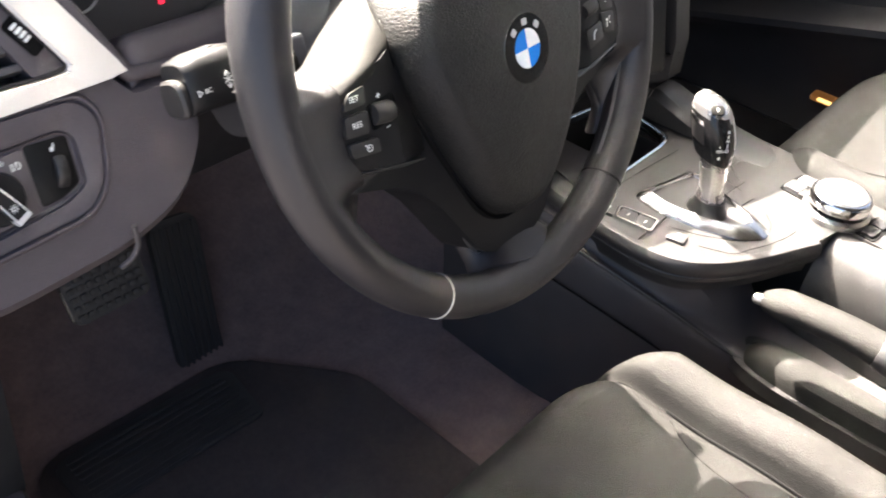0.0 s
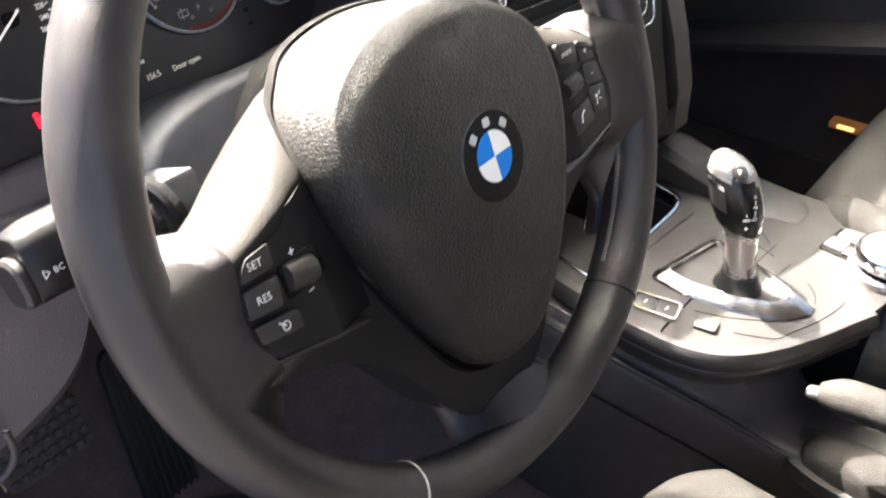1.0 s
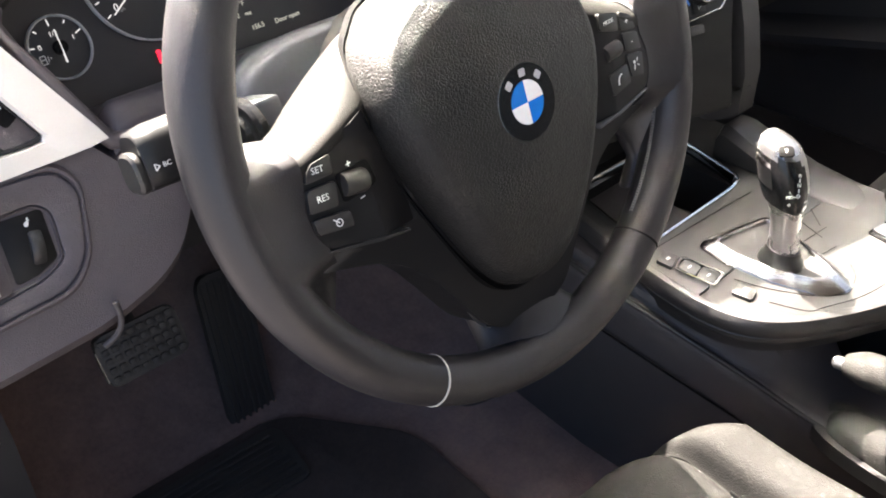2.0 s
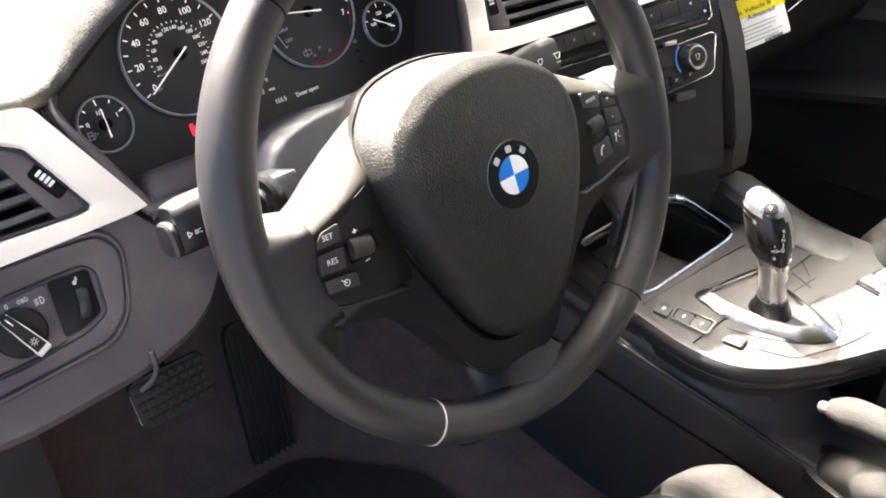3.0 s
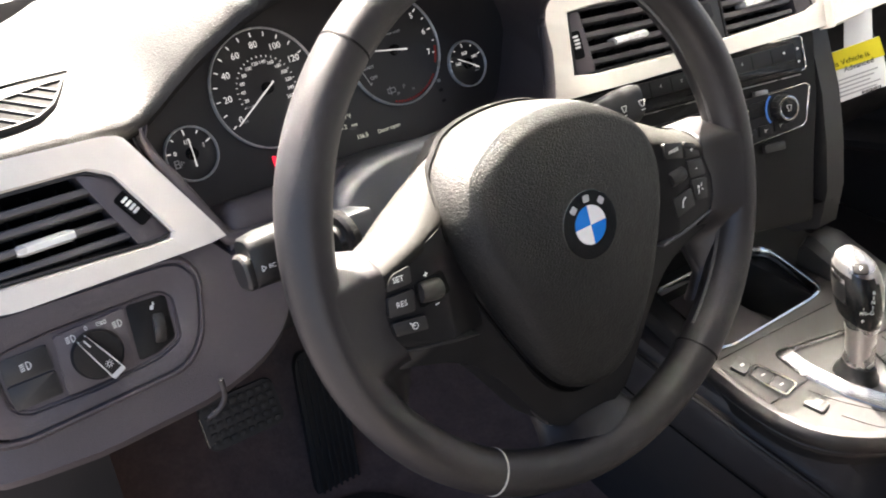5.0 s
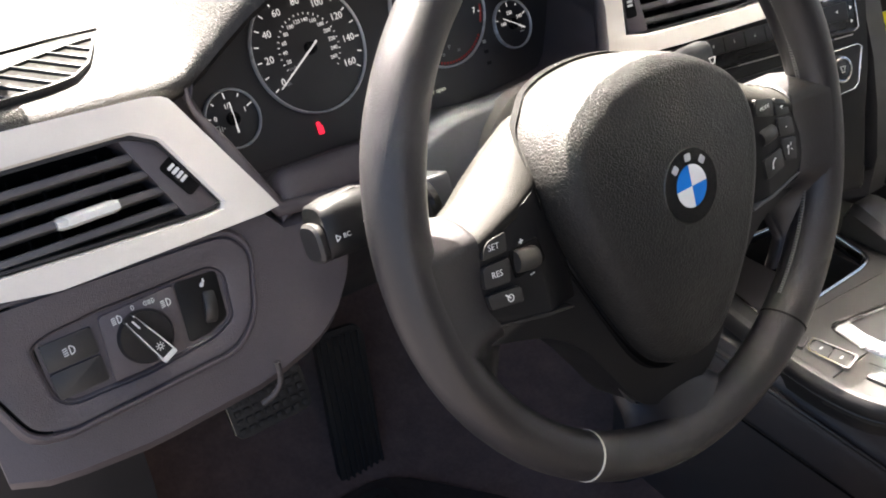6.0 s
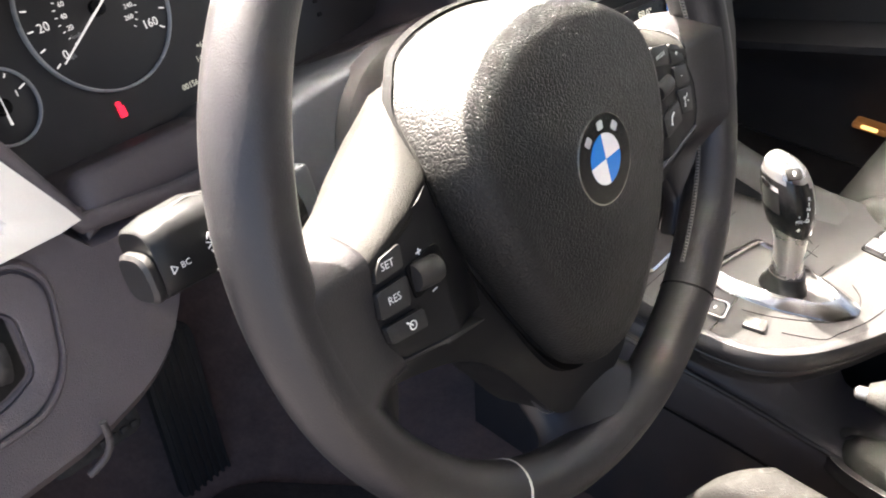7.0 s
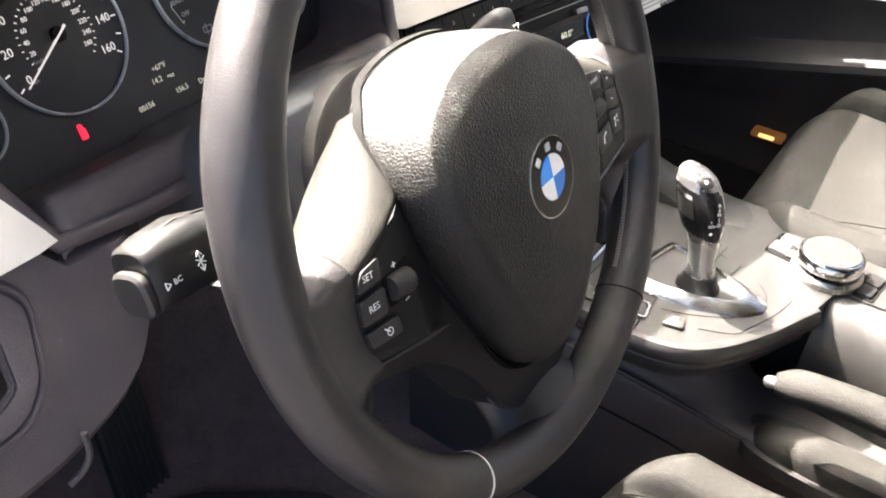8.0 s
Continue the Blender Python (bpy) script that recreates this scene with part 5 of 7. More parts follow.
tc_, tx_, ty_ = dial(0.065, 0.6325, 0.049, "rev counter dial")
numerals(tc_, tx_, ty_, [(str(k), 41 - 28.5 * (k - 5), 0.0375) for k in range(1, 8)], 0.0072)
ticks(tc_, tx_, ty_, [(41 - 28.5 * (k - 5), 0.0420, 0.0456, 0.0009) for k in range(1, 8)] + [(41 - 28.5 * (k - 4.5), 0.0430, 0.0452, 0.0007) for k in range(1, 7)])
redband = [((tx_ + 0.0446 * math.cos(radians(g)), ty_ + 0.0446 * math.sin(radians(g))), (tx_ + 0.0446 * math.cos(radians(g - 4)), ty_ + 0.0446 * math.sin(radians(g - 4)))) for g in [352 - 4 * k for k in range(5)]]
part("red_band", strokes(redband, 0.0022, 0.0006), RED, tc_, "red line arc")
eco = [((tx_ + 0.0455 * math.cos(radians(g)), ty_ + 0.0455 * math.sin(radians(g))), (tx_ + 0.0455 * math.cos(radians(g - 2.4)), ty_ + 0.0455 * math.sin(radians(g - 2.4)))) for g in [318 - 4 * k for k in range(17)]]
part("red_band", strokes(eco, 0.0020, 0.0006), RED, tc_, "dim red economy arc")
for tx, sz, x, y in (("READY", 0.0040, tx_ - 0.0315, ty_ - 0.0085), ("OFF", 0.0044, tx_ - 0.0285, ty_ - 0.0180), ("1/min x1000", 0.0032, tx_ + 0.004, ty_ + 0.0150)):
    part("lettering", words(tx, sz, x, y, 0.0006), WHITE, tc_, "small white word")
part("scale_bracket", strokes([((tx_ - 0.0385, ty_ - 0.0100), (tx_ - 0.0335, ty_ - 0.0235)), ((tx_ - 0.0335, ty_ - 0.0235), (tx_ - 0.0320, ty_ - 0.0215)), ((tx_ - 0.0385, ty_ - 0.0100), (tx_ - 0.0365, ty_ - 0.0095))], 0.0007, 0.0006), WHITE, tc_)
for tx, sz, x, y in (("P", 0.0056, tx_ - 0.001, ty_ - 0.0330), ("20", 0.0034, tx_ - 0.009, ty_ - 0.0375), ("30", 0.0034, tx_ + 0.008, ty_ - 0.0375)):
    part("lettering", words(tx, sz, x, y, 0.0006), GREYPRINT, tc_, "dim letters")
part("symbol", strokes([((tx_ - 0.019, ty_ - 0.031), (tx_ - 0.011, ty_ - 0.031)), ((tx_ - 0.019, ty_ - 0.035), (tx_ - 0.011, ty_ - 0.035)), ((tx_ - 0.019, ty_ - 0.031), (tx_ - 0.019, ty_ - 0.035)), ((tx_ - 0.011, ty_ - 0.031), (tx_ - 0.011, ty_ - 0.035)), ((tx_ - 0.016, ty_ - 0.029), (tx_ - 0.016, ty_ - 0.037))], 0.0008, 0.0006), GREYPRINT, tc_)
needle(tc_, tx_, ty_, 170, 0.0245, 0.0123, 0.0008)

fu, fx, fy = dial(-0.1415, 0.604, 0.0215, "fuel gauge dial")
numerals(fu, fx, fy, [("0", 165, 0.0130), ("1/2", 93, 0.0095), ("1", 18, 0.0120)], 0.0050)
ticks(fu, fx, fy, [(166, 0.0165, 0.0195, 0.0009), (130, 0.0165, 0.0190, 0.0006), (93, 0.0150, 0.0195, 0.0009), (57, 0.0165, 0.0190, 0.0006), (22, 0.0150, 0.0195, 0.0009)])
part("symbol", joined(strokes([((fx - 0.0155, fy - 0.0075), (fx - 0.0155, fy - 0.0020)), ((fx - 0.0155, fy - 0.0020), (fx - 0.0120, fy - 0.0020)), ((fx - 0.0120, fy - 0.0020), (fx - 0.0120, fy - 0.0075)), ((fx - 0.0160, fy - 0.0075), (fx - 0.0112, fy - 0.0075)), ((fx - 0.0155, fy - 0.0045), (fx - 0.0120, fy - 0.0045)), ((fx - 0.0105, fy - 0.0065), (fx - 0.0100, fy - 0.0030))], 0.0007, 0.0006), prism([(fx - 0.0088, fy - 0.0055), (fx - 0.0075, fy - 0.0046), (fx - 0.0088, fy - 0.0037)], 0.0006, 0.0008)), WHITE, fu, "white pump symbol")
needle(fu, fx, fy, 88, 0.0120, 0.0105, 0.0006)

te, ex, ey = dial(0.1405, 0.604, 0.0215, "oil temperature dial")
numerals(te, ex, ey, [("160", 170, 0.0105), ("250", 92, 0.0098), ("340", 25, 0.0110)], 0.0044)
ticks(te, ex, ey, [(160, 0.0165, 0.0195, 0.0007), (128, 0.0170, 0.0190, 0.0006), (93, 0.0155, 0.0195, 0.0007), (58, 0.0170, 0.0190, 0.0006), (22, 0.0155, 0.0195, 0.0007)])
part("symbol", joined(words("\u00b0F", 0.0038, ex + 0.001, ey + 0.0030, 0.0006), strokes([((ex + 0.0090, ey - 0.0070), (ex + 0.0090, ey - 0.0020)), ((ex + 0.0065, ey - 0.0085), (ex + 0.0115, ey - 0.0085))], 0.0007, 0.0006)), WHITE, te, "white thermometer symbol")
needle(te, ex, ey, 150, 0.0130, 0.0120, 0.0006)

for tx, sz, x, z in (("+67\u00b0F", 0.0052, -0.008, 0.5935), ("14.2", 0.0056, -0.012, 0.5865), ("mpg", 0.0036, 0.002, 0.5862), ("156.5", 0.0054, 0.004, 0.5755), ("00156", 0.0054, -0.030, 0.5750), ("Door open", 0.0054, 0.026, 0.5745)):
    part("display_text", words(tx, sz, *on(DIALS, x, z), -0.0004, align="LEFT"), SCREEN, cluster, "pale lit display text")
wx, wz = on(DIALS, -0.0755, 0.5785)
part("warning_lamp", joined(prism(rounded(rect(wx, wz - 0.001, 0.0046, 0.0068), 0.001), -0.0008, 0.0002), prism([(wx - 0.0006 + 0.0018 * math.cos(k * 0.785), wz + 0.0038 + 0.0018 * math.sin(k * 0.785)) for k in range(8)], -0.0008, 0.0002)), REDLAMP, cluster, "lit red seat belt lamp")
for z in (0.598, 0.590, 0.581):
    tx, tz = on(DIALS, 0.104, z)
    part("symbol", prism(rounded(rect(tx, tz, 0.0038, 0.0030), 0.0008), -0.0008, 0.0001), GREYPRINT if z > 0.59 else BUTTON, cluster)


# ---------- air vents ----------
def air_vent(m, outline, split, slats, tab, wheel_at, label, wheel_left=False):
    """outline: the whole opening; split: the line between the slats and the thumbwheel plate (two points, foot and head)."""
    v = thing("air_vent", m, label, "air vent", "dashboard air vents")
    cx = sum(p[0] for p in outline) / len(outline)
    cy = sum(p[1] for p in outline) / len(outline)
    part("vent_frame", ring_plate([(cx + (x - cx) * 1.012, cy + (y - cy) * 1.03) for x, y in outline], [(cx + (x - cx) * 0.985, cy + (y - cy) * 0.95) for x, y in outline], -0.03, 0.0042, 96, 0.001), BLACK, v, "black vent frame")
    part("vent_back", prism([(cx + (x - cx) * 0.99, cy + (y - cy) * 0.97) for x, y in outline], -0.050, -0.032), GROOVE, v, "dark vent duct")
    (fx0, fy0), (hx0, hy0) = split
    if wheel_left:
        plate = [p for p in outline if p[0] < max(fx0, hx0) - 0.004] + [(hx0, hy0), (fx0, fy0)]
    else:
        plate = [(fx0, fy0)] + [p for p in outline if p[0] > min(fx0, hx0) + 0.012] + [(hx0, hy0)]
    plate = [Vector(p) for p in plate]
    mid = sum(plate, Vector((0, 0))) / len(plate)
    plate.sort(key=lambda p: math.atan2(p.y - mid.y, p.x - mid.x))
    part("wheel_plate", prism(rounded([(p.x, p.y) for p in plate], 0.002), -0.03, 0.0032, 0.001), LOWER, v, "dark grey thumbwheel plate")
    for (x0, y0), (x1, y1) in slats:
        d = Vector((x1 - x0, y1 - y0, 0))
        L = d.length
        sl = loft([[(s, -0.0020, -0.022), (s, 0.0010, -0.022), (s, 0.0024, -0.006), (s, 0.0027, -0.0012), (s, 0.0018, 0.0006), (s, -0.0004, 0.0010), (s, -0.0022, 0.0002), (s, -0.0030, -0.004)] for s in (0, L)])
        part("slat", moved(sl, Matrix.Translation((x0, y0, 0)) @ Matrix.Rotation(math.atan2(d.y, d.x), 4, "Z") @ Matrix.Rotation(radians(-10), 4, "X")), SLATS, v)
    ys = [p[1] for s in slats for p in s]
    xa, xb = slats[0][0][0], slats[0][1][0]
    for k in range(1, 6):
        x = xa + (xb - xa) * k / 6
        part("guide_vane", box(x - 0.0006, x + 0.0006, min(ys) - 0.006, max(ys) + 0.006, -0.031, -0.012), GROOVE, v)
    (ax, ay), (bx, by) = tab
    d = Vector((bx - ax, by - ay))
    part("slider", moved(loft([[(s, -0.0032 * g, -0.012), (s, 0.0036 * g, -0.012), (s, 0.0040 * g, 0.0025), (s, 0.0016 * g, 0.0058), (s, -0.0022 * g, 0.0056), (s, -0.0040 * g, 0.002)] for s, g in ((0, 0.75), (0.003, 1.0), (d.length - 0.003, 1.0), (d.length, 0.75))]), Matrix.Translation((ax, ay, 0)) @ Matrix.Rotation(math.atan2(d.y, d.x), 4, "Z")), RINGPAINT, v, "silver-edged vent slider")
    (px, py), ang, ln = wheel_at
    frame_m = Matrix.Translation((px, py, 0)) @ Matrix.Rotation(radians(ang), 4, "Z")
    # Black plate just above its carrier, coloured as the thumbwheel slot's shade.
    part("wheel_well", moved(prism(rounded(rect(0, 0, ln * 1.18, 0.0115), 0.003), 0.002, 0.0038), frame_m), GROOVE, v, "black plate for the shade round the thumbwheel")
    tw = part("thumbwheel", moved(lathe([(0.0, -0.0038), (ln * 0.60, -0.0038), (ln * 0.62, -0.003), (ln * 0.62, 0.003), (ln * 0.60, 0.0038), (0.0, 0.0038)], 40), frame_m @ Matrix.Translation((0, 0, -ln * 0.42)) @ Matrix.Rotation(radians(90), 4, "X")), BUTTON, v, "ribbed black thumbwheel")
    for k in range(4):
        part("mark", moved(prism(rounded(rect(ln * (0.36 - 0.155 * k) * (1 if not wheel_left else 1), 0, 0.0020, 0.0050), 0.0005), 0.0030, 0.0062 - 0.0011 * abs(k - 1.5) + 0.0004), frame_m), WHITE, tw)
    return v


LV = [on(DASH_L, x, z) for x, z in ((-0.340, 0.592), (-0.206, 0.5865), (-0.192, 0.5875), (-0.218, 0.632), (-0.232, 0.639), (-0.340, 0.640))]
air_vent(DASH_L, LV, (on(DASH_L, -0.2145, 0.587), on(DASH_L, -0.240, 0.6395)),
         [(on(DASH_L, -0.338, z0), on(DASH_L, x1, z1)) for z0, x1, z1 in ((0.6285, -0.233, 0.6285), (0.6175, -0.2275, 0.6175), (0.6065, -0.222, 0.6065), (0.5950, -0.217, 0.5955))],
         (on(DASH_L, -0.288, 0.6055), on(DASH_L, -0.251, 0.6060)), (on(DASH_L, -0.2105, 0.6105), 121, 0.022), "outer black air vent with four slats and a silver slider")
CV = [on(STACK, x, z) for x, z in ((0.219, 0.5895), (0.352, 0.5965), (0.352, 0.6485), (0.226, 0.6445))]
air_vent(STACK, CV, (on(STACK, 0.241, 0.592), on(STACK, 0.237, 0.645)),
         [(on(STACK, 0.2395, z0), on(STACK, 0.3495, z1)) for z0, z1 in ((0.6350, 0.6390), (0.6230, 0.6270), (0.6110, 0.6155), (0.5995, 0.6040))],
         (on(STACK, 0.268, 0.6135), on(STACK, 0.303, 0.6160)), (on(STACK, 0.2275, 0.6160), 96, 0.022), "centre black air vent beside the wheel with a silver slider", wheel_left=True)
RV = [on(STACK, x, z) for x, z in ((0.390, 0.5985), (0.480, 0.6085), (0.4985, 0.6125), (0.489, 0.651), (0.390, 0.6495))]
air_vent(STACK, RV, (on(STACK, 0.478, 0.609), on(STACK, 0.473, 0.651)),
         [(on(STACK, 0.3915, z0), on(STACK, 0.4745, z1)) for z0, z1 in ((0.6405, 0.6435), (0.6295, 0.6335), (0.6185, 0.6230), (0.6075, 0.6125))],
         (on(STACK, 0.418, 0.6255), on(STACK, 0.453, 0.6285)), (on(STACK, 0.4855, 0.6330), 82, 0.020), "centre black air vent on the passenger side")
hz = thing("hazard_switch_panel", STACK, "black panel with hazard and lock buttons between the vents", "switch panel")
part("panel", prism(rounded([on(STACK, x, z) for x, z in ((0.354, 0.597), (0.3885, 0.5995), (0.387, 0.650), (0.352, 0.649))], 0.002), -0.02, 0.0035, 0.001), BLACK, hz)
hb_ = part("hazard_button", prism(rounded([on(STACK, x, z) for x, z in ((0.3560, 0.6345), (0.3765, 0.6355), (0.3755, 0.6490), (0.3550, 0.6480))], 0.002), 0.003, 0.0058, 0.0012), GLOSS, hz, "gloss black hazard button")
tx, ty = on(STACK, 0.3655, 0.6405)
part("symbol", prism([(tx - 0.0045, ty - 0.0038), (tx + 0.0045, ty - 0.0038), (tx, ty + 0.0042)], 0.0056, 0.0061), RED, hb_, "red warning triangle")
lk = part("lock_button", prism(rounded([on(STACK, x, z) for x, z in ((0.3575, 0.6170), (0.3785, 0.6185), (0.3770, 0.6325), (0.3565, 0.6315))], 0.002), 0.003, 0.0048, 0.001), BUTTON, hz, "black central locking button")
tx, ty = on(STACK, 0.3670, 0.6245)
part("symbol", joined(prism(rect(tx, ty - 0.001, 0.0040, 0.0032), 0.0047, 0.0051), strokes([((tx - 0.0014, ty + 0.0006), (tx - 0.0014, ty + 0.0028)), ((tx - 0.0014, ty + 0.0028), (tx + 0.0014, ty + 0.0028)), ((tx + 0.0014, ty + 0.0028), (tx + 0.0014, ty + 0.0010))], 0.0006, 0.0048)), WHITE, lk, "white padlock symbol")
part("blank_button", prism(rounded([on(STACK, x, z) for x, z in ((0.3585, 0.5995), (0.3800, 0.6010), (0.3790, 0.6150), (0.3580, 0.6135))], 0.002), 0.003, 0.0045, 0.001), BUTTON, hz, "black button")

# ---------- light switch panel ----------
lsw = thing("light_switch_panel", DASH_L, "anthracite panel with a rotary light switch and a dimmer wheel", "switch panel")
bez = [on(DASH_L, x, z) for x, z in ((-0.352, 0.5735), (-0.215, 0.5705), (-0.196, 0.5690), (-0.1865, 0.556), (-0.1975, 0.520), (-0.214, 0.5065), (-0.322, 0.5020), (-0.340, 0.5070), (-0.356, 0.545))]
rec = [on(DASH_L, x, z) for x, z in ((-0.3265, 0.5500), (-0.3160, 0.5535), (-0.2850, 0.5560), (-0.2140, 0.5565), (-0.2060, 0.5500), (-0.2095, 0.5230), (-0.2260, 0.5165), (-0.2700, 0.5130), (-0.3150, 0.5135), (-0.3235, 0.5200))]
gx = sum(p[0] for p in bez) / len(bez)
gy = sum(p[1] for p in bez) / len(bez)


def grown(pts, kx, ky):
    return [(gx + (x - gx) * kx, gy + (y - gy) * ky) for x, y in pts]


bz, rc = rounded(bez, 0.010), rounded(rec, 0.005)
part("bezel", ring_plate(bz, grown(rc, 1.02, 1.05), -0.012, 0.0040, 120, 0.0006), LOWER, lsw, "anthracite switch surround")
lipo, lipi = polar(grown(bz, 1.085, 1.20), (gx, gy), 140), polar(grown(bz, 1.022, 1.045), (gx, gy), 140)
mids = [[(i[0] + (o[0] - i[0]) * k, i[1] + (o[1] - i[1]) * k) for i, o in zip(lipi, lipo)] for k in (0.12, 0.40, 0.75)]
part("panel_lip", loft([[(x, y, -0.004) for x, y in lipi], [(x, y, 0.0035) for x, y in lipi], [(x, y, 0.0052) for x, y in mids[0]], [(x, y, 0.0052) for x, y in mids[1]], [(x, y, 0.0022) for x, y in mids[2]], [(x, y, -0.001) for x, y in lipo]], True, False), LOWER, lsw, "rolled edge of the lower dash round the panel")
part("bezel_gap", prism(grown(bz, 1.03, 1.06), -0.012, 0.0008), GROOVE, lsw, "thin shut line round the surround")
part("recess", prism(rc, -0.016, 0.0012), GROOVE, lsw, "dark recess")
ro_, ri_ = polar(rc, (gx, gy), 120), polar(grown(rc, 0.982, 0.94), (gx, gy), 120)
part("recess_frame", loft([[(x, y, -0.010) for x, y in ro_], [(x, y, 0.0034) for x, y in ro_], [(o[0] + (i[0] - o[0]) * 0.25, o[1] + (i[1] - o[1]) * 0.25, 0.0030) for o, i in zip(ro_, ri_)], [(x, y, 0.0014) for x, y in ri_], [(x, y, -0.010) for x, y in ri_]], True, False), LOWER, lsw, "sloping inner frame")
for zz0, zz1 in ((0.5335, 0.5490), (0.5175, 0.5325)):
    part("fog_lamp_key", prism(rounded([on(DASH_L, x, z) for x, z in ((-0.3215, zz0), (-0.2915, zz0 + 0.0005), (-0.2915, zz1 + 0.0002), (-0.3215, zz1))], 0.0012), -0.010, 0.0030, 0.0010), KEYGREY, lsw, "black rectangular key")


def lamp_symbol(x, z, s=1.0, flip=1):
    cx, cy = on(DASH_L, x, z)
    pts = [(cx + flip * s * (0.0002 + 0.0026 * math.cos(a)), cy + s * 0.0026 * math.sin(a)) for a in (-math.pi / 2 + math.pi * k / 8 for k in range(9))]
    segs = list(zip(pts, pts[1:])) + [(pts[0], pts[-1])]
    segs += [((cx - flip * s * 0.0012, cy + s * q), (cx - flip * s * 0.0040, cy + s * (q - 0.0004))) for q in (-0.0020, -0.0007, 0.0007, 0.0020)]
    return strokes(segs, 0.0006 * s, 0.0)


part("symbol", moved(lamp_symbol(-0.3065, 0.5412), Matrix.Translation((0, 0, 0.0030))), WHITE, lsw, "white fog lamp symbol")
plat = [on(DASH_L, x, z) for x, z in ((-0.2895, 0.5155), (-0.2435, 0.5165), (-0.2385, 0.5540), (-0.2860, 0.5520))]
part("switch_plate", prism(rounded(plat, 0.002), -0.010, 0.0042, 0.0012), LOWER, lsw, "anthracite plate under the rotary switch")
kx, ky = on(DASH_L, -0.2640, 0.5330)
kn = part("rotary_switch", moved(lathe([(0.0, 0.003), (0.0170, 0.003), (0.0168, 0.0065), (0.0155, 0.0085), (0.0, 0.0090)], 48), Matrix.Translation((kx, ky, 0))), BUTTON, lsw, "black round light switch")
ka = math.degrees(math.atan2(on(DASH_L, -0.258, 0.520)[1] - on(DASH_L, -0.2735, 0.5485)[1], 0.0155))
km = Matrix.Translation((kx, ky, 0)) @ Matrix.Rotation(radians(ka), 4, "Z")
part("grip", moved(loft([[(s, -w, 0.008), (s, -w * 0.85, h), (s, w * 0.85, h), (s, w, 0.008)] for s, w, h in ((-0.0178, 0.0028, 0.013), (-0.016, 0.0036, 0.0175), (0.0, 0.0045, 0.0185), (0.0165, 0.0050, 0.0180), (0.0185, 0.0046, 0.012))]), km), BUTTON, kn, "raised black grip")
for sgn in (-1, 1):
    part("grip_edge", moved(tube([(-0.0170, sgn * 0.0028, 0.0165), (0.0, sgn * 0.0041, 0.0186), (0.0160, sgn * 0.0046, 0.0180)], 0.00045, 6), km), RINGPAINT, kn, "chrome edge")
part("grip_tip", moved(loft([[(s, -w, 0.0085), (s, -w * 0.9, h), (s, w * 0.9, h), (s, w, 0.0085)] for s, w, h in ((0.0135, 0.0050, 0.0186), (0.0168, 0.0052, 0.0184), (0.0190, 0.0047, 0.0120))]), km), RINGPAINT, kn, "chrome tip")
part("pointer", moved(prism(rect(-0.0125, 0, 0.0060, 0.0009), 0.0180, 0.0190), km), WHITE, kn, "white pointer line")
part("symbol", moved(joined(lathe([(0.0009, 0.0), (0.0009, 0.0004), (0.0014, 0.0004), (0.0014, 0.0)], 16, True), *[strokes([((0.0018 * math.cos(k * 0.785), 0.0018 * math.sin(k * 0.785)), (0.0027 * math.cos(k * 0.785), 0.0027 * math.sin(k * 0.785)))], 0.0005) for k in range(8)]), km @ Matrix.Translation((0.0070, 0, 0.0184))), WHITE, kn, "white sun symbol")
part("symbol", moved(joined(lamp_symbol(-0.2760, 0.5472, 0.9), lamp_symbol(-0.2455, 0.5462, 0.9), words("0", 0.0046, *on(DASH_L, -0.2655, 0.5502), 0.0), lamp_symbol(-0.2535, 0.5502, 0.55, 1), lamp_symbol(-0.2570, 0.5502, 0.55, -1)), Matrix.Translation((0, 0, 0.0042))), WHITE, lsw, "white light symbols round the switch")
part("dimmer_plate", prism(rounded([on(DASH_L, x, z) for x, z in ((-0.2400, 0.5185), (-0.2260, 0.5195), (-0.2120, 0.5245), (-0.2095, 0.5530), (-0.2370, 0.5545))], 0.003), -0.0105, 0.0018, 0.0004), FASCIA, lsw, "sunken black dimmer plate")
dx_, dy_ = on(DASH_L, -0.2205, 0.5340)
part("dimmer_wheel", moved(lathe([(0.0, -0.0030), (0.0098, -0.0030), (0.0104, -0.0020), (0.0104, 0.0020), (0.0098, 0.0030), (0.0, 0.0030)], 36), Matrix.Translation((dx_, dy_, -0.0065)) @ Matrix.Rotation(radians(90), 4, "Y") @ Matrix.Rotation(radians(12), 4, "X") @ Matrix.Scale(1.28, 4)), KEYGREY, lsw, "ribbed black dimmer wheel")
part("symbol", joined(strokes([(on(DASH_L, -0.2215, 0.5485), on(DASH_L, -0.2185, 0.5495)), (on(DASH_L, -0.2200, 0.5475), on(DASH_L, -0.2190, 0.5510))], 0.0009, 0.0018), moved(lathe([(0.0, 0), (0.0013, 0), (0.0013, 0.0004), (0.0, 0.0004)], 12), Matrix.Translation((*on(DASH_L, -0.2210, 0.5475), 0.0017)))), WHITE, lsw, "white dimmer symbol")

# bonnet release under the panel
rel = thing("bonnet_release", Matrix.Translation((-0.195, 0.128, 0.478)), "dark grey bonnet release handle under the panel", "handle")
part("handle", tube(spline([(-0.001, -0.007, 0.020), (-0.001, -0.008, 0.006), (-0.006, -0.008, -0.003), (-0.015, -0.006, -0.009)], 5), 0.0020, 10), FLANK, rel)

